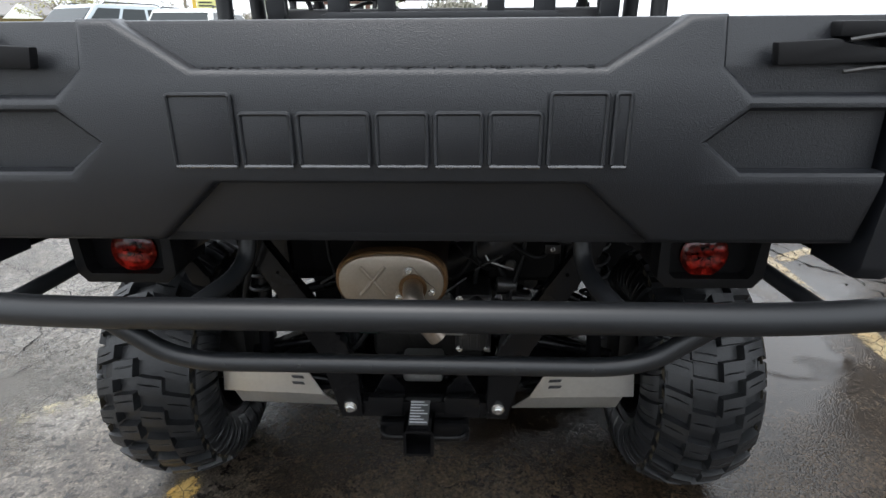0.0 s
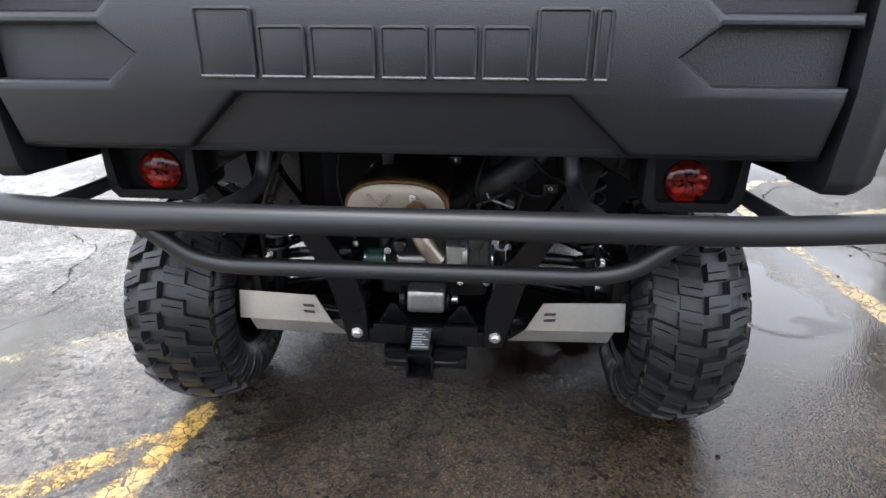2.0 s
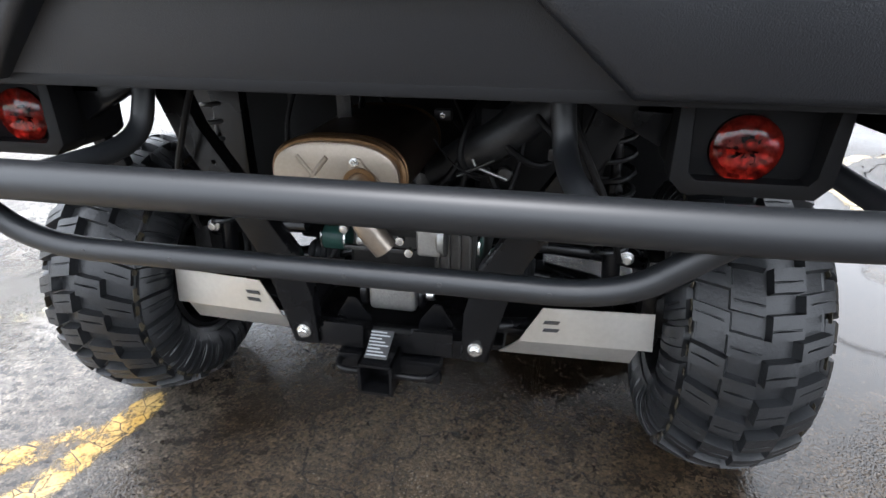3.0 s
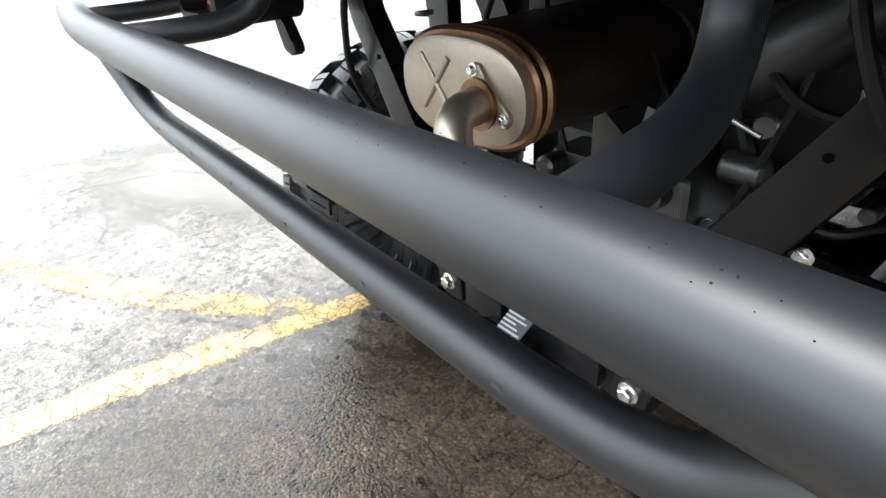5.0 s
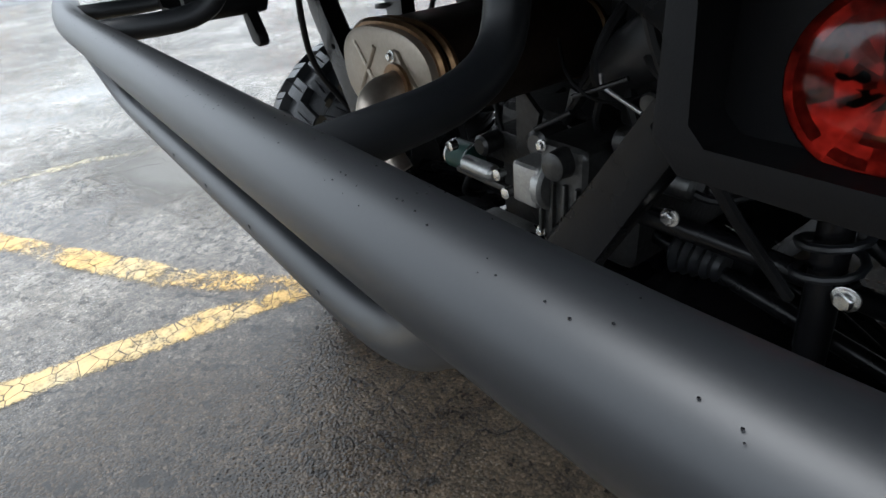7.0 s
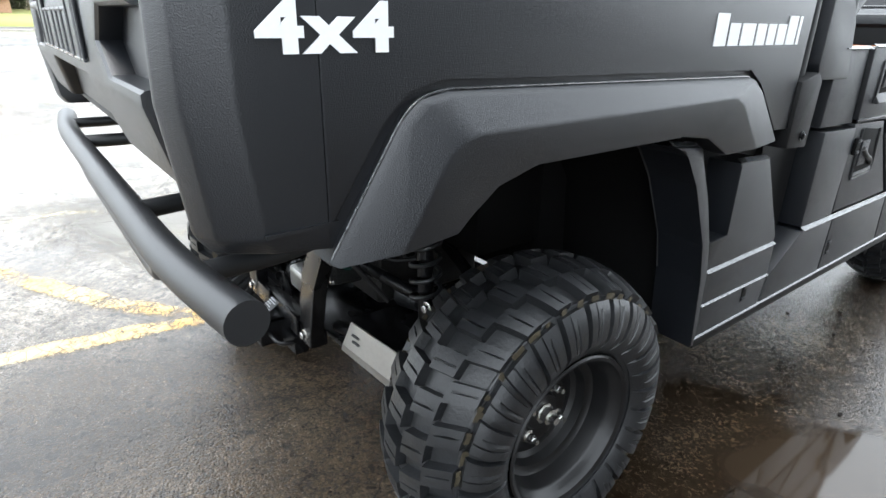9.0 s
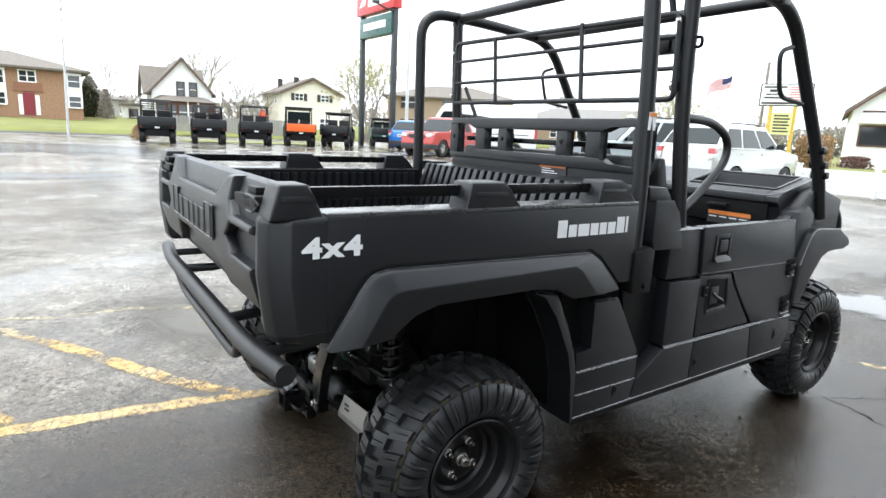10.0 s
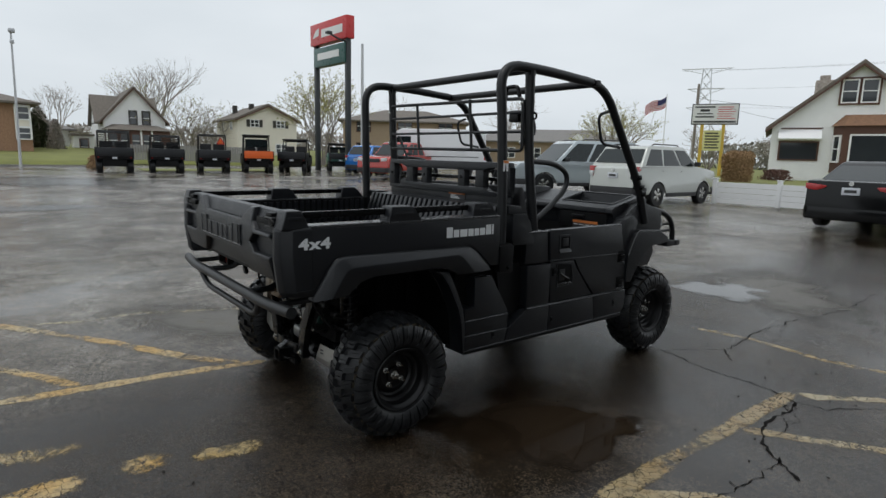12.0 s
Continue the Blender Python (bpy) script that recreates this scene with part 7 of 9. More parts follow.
# white house with the brown bay, over the fence
hr = gable_house("white clapboard house with brown trim and a brown bay window", (-8.05, 36.75, 0.55), aim((-8.05, 36.75), EYE_SIDE) + 6, 8.1, 11, 3.15, 6.5, WHITE_WALL, SHINGLE, 0.35)
for i in range(44):
    bm = bmesh.new()
    z = 0.12 + i * 0.14
    half = 4.04 if z < 3.1 else 4.04 * max(0.02, (6.42 - z) / 3.35)
    prism(bm, [(-0.020, z), (-0.004, z + 0.13), (0.0, z)], "x", -half, half)
    part("clapboard", bm, WHITE_WALL, hr)
window(hr, 0.80, 1.32, pose(-0.46, -0.02, 5.05), BROWN_TRIM, sash=True)
window(hr, 0.80, 1.32, pose(0.46, -0.02, 5.05), BROWN_TRIM, sash=True)
window(hr, 1.85, 0.95, pose(-2.62, -0.02, 1.72), BROWN_TRIM, 1, mid=False)
bm = bmesh.new()
prism(bm, [(-0.02, 2.95), (-0.62, 2.42), (-0.60, 2.36), (0.0, 2.40)], "x", -3.70, -1.55)
part("awning", bm, WHITE_TRIM, hr, "white metal awning")
bm = bmesh.new()
box(bm, -3.6, -1.5, -0.06, 0.0, 2.98, 3.06)
part("lintel", bm, BROWN_TRIM, hr)
bm = bmesh.new()
prism(bm, [(-1.0, 0.0), (-0.55, -0.75), (1.95, -0.75), (2.4, 0.0)], "z", 0.5, 3.15)
bay = part("bay", bm, BROWN_TRIM, hr, "brown timber bay window")
window(bay, 1.75, 1.45, pose(0.70, -0.76, 1.85), WHITE_TRIM, mid=False)
window(bay, 0.42, 1.35, pose(-0.80, -0.40, 1.85, 0, 0, -59), WHITE_TRIM)
window(bay, 0.42, 1.35, pose(2.20, -0.40, 1.85, 0, 0, 59), WHITE_TRIM)
bm = bmesh.new()
v0 = [bm.verts.new(p) for p in ((-1.15, 0.0, 3.12), (-0.65, -0.92, 3.12), (2.05, -0.92, 3.12), (2.55, 0.0, 3.12))]
v1 = [bm.verts.new(p) for p in ((-0.55, 0.0, 3.75), (-0.2, -0.2, 3.75), (1.6, -0.2, 3.75), (1.95, 0.0, 3.75))]
for i in range(3):
    bm.faces.new((v0[i], v0[i + 1], v1[i + 1], v1[i]))
bm.faces.new(v0), bm.faces.new(v1), bm.faces.new((v0[0], v1[0], v1[3], v0[3]))
part("bay_roof", bm, surface("brown_bay_shingle", (0.22, 0.12, 0.07), 0.85, var=0.25, bump=0.4, bscale=12), hr)
bm = bmesh.new()
box(bm, -1.95, -0.95, 3.6, 4.4, 2.0, 6.15, 0.03)
box(bm, -1.75, -1.20, 3.75, 4.25, 6.15, 6.45, 0.02)
ch = part("chimney", bm, STONE, hr, "fieldstone chimney")
# white gabled house behind the row of utility vehicles
hw = gable_house("white gabled house with a brown hipped porch", (-57.9, 9.55, 0.4), aim((-57.9, 9.55), EYE_SIDE) + 8, 5.2, 9, 3.7, 6.6, WHITE_WALL, SHINGLE, 0.35)
for x in (-0.15, 0.95):
    window(hw, 0.50, 1.15, pose(x, -0.02, 3.9), SHUTTER, trim=0.12)
bm = bmesh.new()
v0 = [bm.verts.new(p) for p in ((-2.9, 0.0, 2.72), (-2.9, -2.3, 2.72), (2.9, -2.3, 2.72), (2.9, 0.0, 2.72))]
v1 = [bm.verts.new(p) for p in ((-1.9, 0.0, 3.25), (-1.2, -0.5, 3.25), (1.2, -0.5, 3.25), (1.9, 0.0, 3.25))]
for i in range(3):
    bm.faces.new((v0[i], v0[i + 1], v1[i + 1], v1[i]))
bm.faces.new(v0), bm.faces.new(v1), bm.faces.new((v0[0], v1[0], v1[3], v0[3]))
part("porch_roof", bm, SHINGLE, hw)
bm = bmesh.new()
box(bm, -2.6, 2.6, -2.0, 0.0, 0.0, 2.70)
porch = part("porch", bm, BROWN_TRIM, hw, "dark glazed porch with white posts")
for x in (-2.1, -1.2, -0.3, 0.6, 1.5):
    window(hw, 0.62, 1.15, pose(x, -2.02, 1.75), BROWN_TRIM)
for x in (-2.58, 0.15, 1.05):
    bm = bmesh.new()
    box(bm, x - 0.07, x + 0.07, -2.1, -1.98, 0, 2.70)
    part("porch_post", bm, WHITE_TRIM, hw)
# the wing that crosses behind the front gable
bm = bmesh.new()
prism(bm, [(1.0, 0), (7.4, 0), (7.4, 3.45), (4.2, 5.9), (1.0, 3.45)], "x", -2.95, 2.3)
part("wing_wall", bm, WHITE_WALL, hw)
bm = bmesh.new()
prism(bm, [(0.72, 3.22), (4.2, 5.92), (7.68, 3.22), (7.68, 3.42), (4.2, 6.12), (0.72, 3.42)], "x", -3.25, 2.45)
part("wing_roof", bm, SHINGLE, hw)
bm = bmesh.new()
box(bm, -4.9, -3.3, 1.6, 5.0, 0, 2.1)
annex = part("annex", bm, WHITE_WALL, hw)
bm = bmesh.new()
box(bm, -5.1, -3.25, 1.35, 5.2, 2.1, 2.3)
part("annex_roof", bm, SHINGLE, annex)
window(annex, 0.6, 1.4, pose(-4.1, 1.58, 1.1), BROWN_TRIM)
bf = thing("board_fence", "weathered grey board fence behind the parked vehicles", "fence", (-46.5, 6.8, 0.62), 80)
for i in range(52):
    bm = bmesh.new()
    box(bm, i * 0.19, i * 0.19 + 0.17, -0.012, 0.012, -0.15, 1.15 + 0.02 * math.sin(i * 2.3))
    part("board", bm, CONCRETE, bf)
# cream two-storey house
hb = gable_house("cream two-storey house with dark shutters", (-54.5, 21.1, 0.4), aim((-54.5, 21.1), EYE_SIDE) + 17, 6.0, 9, 4.25, 5.65, BEIGE_WALL, SHINGLE, 0.4)
for x in (-1.35, 1.3):
    window(hb, 0.78, 0.62, pose(x, -0.02, 3.85), WHITE_TRIM, 2, True, trim=0.06)
    window(hb, 1.0, 0.8, pose(x, -0.02, 1.4), WHITE_TRIM, 2)
for y in (2.5, 6.0):
    window(hb, 0.7, 0.7, pose(-3.02, y, 3.6, 0, 0, -90), WHITE_TRIM)
for x, y in ((-1.6, 6.5), (-0.9, 2.6)):
    bm = bmesh.new()
    box(bm, x - 0.22, x + 0.22, y - 0.22, y + 0.22, 4.6, 5.95)
    part("chimney", bm, SHUTTER, hb)


def block_house(label, at, turn, w, d, h, wall, roof, rise_=1.3, rows=2, cols=3, name="house", first=1.0, trim_mat=None):
    """A box house with a hipped roof and a grid of windows facing -y."""
    t = thing(name, label, "house", at, turn)
    bm = bmesh.new()
    box(bm, -w / 2, w / 2, 0, d, 0, h)
    part("wall", bm, wall, t)
    bm = bmesh.new()
    o = 0.6
    lo = [bm.verts.new(p) for p in ((-w / 2 - o, -o, h), (w / 2 + o, -o, h), (w / 2 + o, d + o, h), (-w / 2 - o, d + o, h))]
    e0 = [bm.verts.new((v.co.x, v.co.y, h + 0.15)) for v in lo]
    k = min(w, d) / 2
    hi = [bm.verts.new((-w / 2 + k * 0.9, d / 2, h + rise_)), bm.verts.new((w / 2 - k * 0.9, d / 2, h + rise_))]
    bm.faces.new(lo)
    for i in range(4):
        bm.faces.new((lo[i], lo[(i + 1) % 4], e0[(i + 1) % 4], e0[i]))
    bm.faces.new((e0[0], e0[1], hi[1], hi[0])), bm.faces.new((e0[2], e0[3], hi[0], hi[1]))
    bm.faces.new((e0[1], e0[2], hi[1])), bm.faces.new((e0[3], e0[0], hi[0]))
    part("roof", bm, roof, t)
    for r in range(rows):
        for c in range(cols):
            x = -w / 2 + w * (c + 0.5) / cols
            window(t, min(1.5, w / cols * 0.45), 1.15, pose(x, -0.02, first + 0.6 + r * 2.5), trim_mat or WHITE_TRIM, 2)
    return t


bh = block_house("brown brick apartment house with white corner windows", (-49.5, -4.6, 0.4), 90 + 4, 11.5, 9, 4.1, BRICK_WALL, SHINGLE, 1.5, 0, 0)
for x in (5.25, 0.7, -3.2):
    bm = bmesh.new()
    box(bm, x - 0.5, x + 0.5, -0.14, 0.0, 1.55, 4.05)
    panel = part("bay_panel", bm, WHITE_WALL, bh, "white corner window panel")
    window(panel, 0.72, 0.85, pose(x, -0.15, 3.45), WHITE_TRIM)
    window(panel, 0.72, 0.75, pose(x, -0.15, 1.98), WHITE_TRIM)
    bm = bmesh.new()
    box(bm, x - 0.36, x + 0.36, -0.152, -0.141, 2.50, 2.92)
    part("infill", bm, BEIGE_WALL, panel)
for x in (2.45, -1.4):
    bm = bmesh.new()
    box(bm, x - 0.85, x + 0.85, -0.10, 0.0, 2.55, 3.15)
    part("timber_panel", bm, surface("weathered_timber", (0.26, 0.12, 0.07), 0.7, var=0.2), bh)
    window(bh, 0.9, 0.7, pose(x, -0.02, 3.60), WHITE_TRIM, 2)
    bm = bmesh.new()
    box(bm, x - 0.32, x + 0.32, -0.08, 0.0, 0.9, 2.45)
    part("door", bm, surface("dark_red_door", (0.22, 0.02, 0.03), 0.4), bh, "dark red front door")
    for sx_ in SIDES:
        bm = bmesh.new()
        box(bm, x + sx_ * 0.5 - 0.13, x + sx_ * 0.5 + 0.13, -0.07, 0.0, 0.9, 2.3)
        part("sidelight", bm, WHITE_TRIM, bh)
block_house("tan brick apartment house with a brown hipped roof", (-51.5, 36.0, 0.5), aim((-51.5, 36), EYE_SIDE), 14, 10, 4.6, TAN_BRICK, SHINGLE, 1.7, 2, 3, trim_mat=BROWN_TRIM)
rh = block_house("long low ranch house with a grey shingle roof", (-45.0, 53.0, 0.5), aim((-45, 53), EYE_SIDE), 19, 9, 2.9, TAN_BRICK, SHINGLE_GREY, 1.8, 1, 6)
bm = bmesh.new()
prism(bm, [(2.0, 2.7), (3.6, 4.1), (5.2, 2.7)], "y", -1.0, 3.0)
part("entry_gable", bm, WHITE_TRIM, rh)
block_house("grey shingle roofed house far behind the car park", (-66, -2.0, 0.4), 84, 9, 8, 2.6, BEIGE_WALL, SHINGLE_GREY, 1.2, 1, 3)
block_house("far white house behind the trees", (-63, 2.2, 0.4), 92, 5, 6, 2.6, WHITE_WALL, SHINGLE_GREY, 1.2, 1, 2)
# unseen blocks behind the camera, added to darken flank and ground
dl = thing("sky_blocker", "plain grey unseen blocks added to keep sky off the vehicle", "building", (6.4, -3.0, 0.0), 0)
bm = bmesh.new()
box(bm, 0, 14, 1.5, 10.0, 0, 8.0)
part("wall", bm, BLOCKER_GREY, dl)
bm = bmesh.new()
box(bm, -0.3, 14.3, 1.2, 10.3, 8.0, 8.35)
part("blocker_edge", bm, CAR_TRIM, dl)
# low unseen wall, added to darken what the door mirrors
bm = bmesh.new()
box(bm, 0.2, 0.5, 10.0, 21.0, 0, 1.5, 0.02)
part("low_blocker", bm, BLOCKER_GREY, dl)
# unseen block to the rear, added to darken the sedan's tail
bm = bmesh.new()
box(bm, -18, 14, -27, -19, 0, 4.5)
part("rear_blocker", bm, BLOCKER_GREY, dl)


# ---------------------------------------------------------------- fence
fence = thing("fence", "low white vinyl panel fence along the car park", "fence", (-5.70, 16.45, rise(-5, 16.5)), 0)
for i in range(9):
    bm = bmesh.new()
    x = i * 1.85
    y = i * 0.13
    box(bm, x - 0.06, x + 0.06, y - 0.06, y + 0.06, 0, 0.78, 0.01)
    prism(bm, [(x - 0.075, y - 0.075), (x + 0.075, y - 0.075), (x + 0.075, y + 0.075), (x - 0.075, y + 0.075)], "z", 0.78, 0.82, 0.01)
    part("post", bm, VINYL, fence)
    if i < 8:
        for k in range(4):
            bm = bmesh.new()
            plate(bm, [(x + 0.06, y, 0.04 + k * 0.165), (x + 1.79, y + 0.13, 0.04 + k * 0.165), (x + 1.79, y + 0.13, 0.197 + k * 0.165), (x + 0.06, y, 0.197 + k * 0.165)], 0.03)
            part("board", bm, VINYL, fence)


# ---------------------------------------------------------------- signs and poles
sg = thing("dealer_sign", "tall red and dark green dealer sign on two dark poles", "sign", (-32.86, 15.9, 0.3), 2)
sg.matrix_basis = sg.matrix_basis @ Matrix.Diagonal((1.0, 1.0, 1.033, 1.0))
for x in (0.25, 4.15):
    bm = bmesh.new()
    box(bm, x - 0.14, x + 0.14, -0.14, 0.14, 0, 8.9 if x > 1 else 7.9, 0.01)
    part("pole", bm, POLE_PAINT, sg)
bm = bmesh.new()
box(bm, -0.1, 4.45, -0.28, 0.28, 7.78, 9.05, 0.03)
face = part("upper_panel", bm, SIGN_RED, sg, "red sign box with a white mark")
bm = bmesh.new()
box(bm, 1.4, 4.0, -0.30, -0.285, 8.15, 8.62)
part("name_bar", bm, SIGN_WHITE, face)
bm = bmesh.new()
prism(bm, [(0.25, 8.2), (1.05, 8.3), (1.1, 8.75), (0.6, 8.6)], "y", -0.30, -0.285)
part("mark", bm, SIGN_WHITE, face)
bm = bmesh.new()
box(bm, 0.25, 4.15, -0.24, 0.24, 6.45, 7.58, 0.03)
face = part("lower_panel", bm, SIGN_GREEN, sg, "dark green sign box with a white bar")
bm = bmesh.new()
box(bm, 0.8, 3.5, -0.26, -0.245, 6.85, 7.25)
part("name_bar", bm, SIGN_WHITE, face)

bm = bmesh.new()
tube(bm, [(4.15, -0.14, 7.60), (4.10, -0.7, 7.72), (3.9, -1.1, 7.95)], 0.05, 0.2, 8)
box(bm, 3.72, 4.08, -1.30, -1.0, 7.92, 8.06, 0.03)
part("floodlight", bm, POLE_PAINT, sg)

bb = thing("sign_board", "white roadside sign board on yellow poles", "sign", (-17.05, 38.6, 0.55), math.degrees(math.atan2(1.31, 2.59)))
for x in (-0.75, 0.62):
    bm = bmesh.new()
    box(bm, x - 0.11, x + 0.11, -0.1, 0.1, 0, 3.7)
    part("pole", bm, POLE_YELLOW, bb)
bm = bmesh.new()
box(bm, -1.5, 1.5, -0.16, 0.16, 3.55, 4.98, 0.03)
bo = part("board", bm, POLE_PAINT, bb)
bm = bmesh.new()
box(bm, -1.43, 1.43, -0.175, -0.165, 3.62, 4.91)
part("face", bm, SIGN_WHITE, bo)
for i in range(6):
    bm = bmesh.new()
    box(bm, 0.15 + 0.06 * (i % 2), 1.28 - 0.12 * ((i * 2) % 3), -0.185, -0.176, 3.94 + i * 0.155, 3.985 + i * 0.155)
    part("print_bar", bm, INK_RED, bo)
for x0, x1, z0, z1 in ((-1.30, 0.0, 4.70, 4.80), (-0.95, -0.35, 4.44, 4.60), (-1.15, -0.15, 4.25, 4.33), (-1.25, -0.05, 4.03, 4.13)):
    bm = bmesh.new()
    box(bm, x0, x1, -0.185, -0.176, z0, z1)
    part("print_bar", bm, INK_BLACK, bo)
bm = bmesh.new()
box(bm, -1.35, 1.35, -0.185, -0.176, 3.68, 3.80)
part("print_bar", bm, INK_BLACK, bo)
bm = bmesh.new()
box(bm, -0.62, 0.55, -0.16, -0.10, 1.75, 3.15)
lo_ = part("lower_face", bm, SIGN_YELLOW, bb, "pale yellow lower sign panel")
for i in range(6):
    bm = bmesh.new()
    box(bm, -0.5, 0.42 - 0.1 * (i % 2), -0.168, -0.161, 1.9 + i * 0.2, 2.0 + i * 0.2)
    part("print_bar", bm, INK_BLACK, lo_)

fp = thing("flagpole", "thin white flagpole with a striped flag blowing", "flagpole", (-20.4, 37.9, 0.5), 27)
bm = bmesh.new()
rod(bm, (0, 0, 0), (0, 0, 5.85), 0.035, 8)
part("pole", bm, WHITE_TRIM, fp)


def cloth(x0, x1, k0, k1, material, name, parent):
    """A piece of the flag between two shares of its width and height, rippled."""
    bm = bmesh.new()
    n = 10
    rows = []
    for i in range(n + 1):
        u = x0 + (x1 - x0) * i / n
        row = []
        for v in (k0, k1):
            y = 0.10 * math.sin(u * 9 + v * 2) * u
            row.append((bm.verts.new((-1.45 * u, y - 0.006, 5.70 - 0.75 * v - 0.62 * u - 0.08 * math.sin(u * 7))), bm.verts.new((-1.45 * u, y + 0.006, 5.70 - 0.75 * v - 0.62 * u - 0.08 * math.sin(u * 7)))))
        rows.append(row)
    for a, b in zip(rows, rows[1:]):
        bm.faces.new((a[0][0], a[1][0], b[1][0], b[0][0]))
        bm.faces.new((a[0][1], b[0][1], b[1][1], a[1][1]))
    part(name, bm, material, parent)


flag = part("flag", rod(bmesh.new(), (0, 0, 4.9), (0, 0, 5.72), 0.03, 6), FLAG_WHITE, fp)
for i in range(13):
    cloth(0.42 if i < 7 else 0.0, 1.0, i / 13, (i + 1) / 13, FLAG_WHITE if i % 2 else FLAG_RED, "stripe", flag)
cloth(0.0, 0.42, 0.0, 7 / 13, FLAG_BLUE, "canton", flag)

lp = thing("street_lamp", "tall grey street lamp with a small flood head", "street lamp", (-36.4, -0.22, 0.3), 0)
bm = bmesh.new()
tube(bm, [(0, 0, 0), (0, 0.12, 7.2)], 0.075, 0, 10, r_end=0.045)
part("pole", bm, GALV, lp)
bm = bmesh.new()
box(bm, -0.15, 0.25, 0.0, 0.3, 7.15, 7.35, 0.05)
part("lamp_head", bm, GALV, lp)
part("bracket", rod(bmesh.new(), (0, 0.12, 6.6), (0.3, 0.12, 6.7), 0.03), GALV, lp)
bm = bmesh.new()
box(bm, 0.2, 0.4, 0.02, 0.22, 6.55, 6.75, 0.04)
part("flood_head", bm, GALV, lp)
up = thing("utility_pole", "thin grey utility pole behind the dealer sign", "utility pole", (-38.3, 22.67, 0.28), 0)
bm = bmesh.new()
tube(bm, [(0, 0, 0), (0, 0, 9.9)], 0.15, 0, 8, r_end=0.11)
part("pole", bm, GALV, up)
up2 = thing("utility_pole", "brown timber utility pole by the sign board", "utility pole", (-18.9, 39.5, 0.5), 0)
bm = bmesh.new()
tube(bm, [(0, 0, 0), (0, 0, 6.6)], 0.12, 0, 8, r_end=0.09)
part("pole", bm, BARK, up2)

tw = thing("pylon", "far grey steel lattice pylon", "pylon", (-71, 140.2, 0), 27)
bm = bmesh.new()
for a, b in ((1, 1), (1, -1), (-1, 1), (-1, -1)):
    rod(bm, (a * 2.4, b * 2.4, 0), (a * 0.9, b * 0.9, 24.4), 0.10, 5)
for i in range(9):
    z0, z1 = i * 2.7, (i + 1) * 2.7
    k0, k1 = 2.4 - 1.5 * z0 / 24.4, 2.4 - 1.5 * z1 / 24.4
    for s in SIDES:
        rod(bm, (-k0, s * k0, z0), (k1, s * k1, z1), 0.06, 4)
        rod(bm, (k0, s * k0, z0), (-k1, s * k1, z1), 0.06, 4)
        rod(bm, (s * k0, -k0, z0), (s * k1, k1, z1), 0.06, 4)
part("lattice", bm, GALV, tw)
for z, k in ((24.4, 5.8), (19.6, 4.2), (15.0, 4.2)):
    bm = bmesh.new()
    rod(bm, (-k, 0, z), (k, 0, z), 0.12, 5)
    for s in SIDES:
        rod(bm, (s * k, 0, z), (s * 1.0, 0, z - 1.2), 0.07, 5)
    part("cross_arm", bm, GALV, tw)
WIRE = surface("power_wire", (0.22, 0.22, 0.23), 0.6)
for (a, b, sag) in (((-76, 137.7, 24), (60, 180, 30), 3.0), ((-67, 142.5, 24), (70, 160, 29), 3.0), ((-74, 138.5, 19.5), (50, 150, 22), 2.5), ((-18.9, 39.5, 6.3), (-11.0, 37.5, 4.0), 0.3), ((-18.9, 39.5, 6.1), (-5, 41.5, 5.2), 0.5), ((-68, 142, 15), (45, 150, 16), 2.0)):
    bm = bmesh.new()
    A, B = Vector(a), Vector(b)
    tube(bm, [A.lerp(B, i / 16) - Vector((0, 0, sag * 4 * (i / 16) * (1 - i / 16))) for i in range(17)], 0.011 if A.y < 60 else 0.022, 0, 5)
    tagged(link_mesh("overhead_wire", bm, WIRE), "thin dark overhead wire", "wire", "overhead wires")


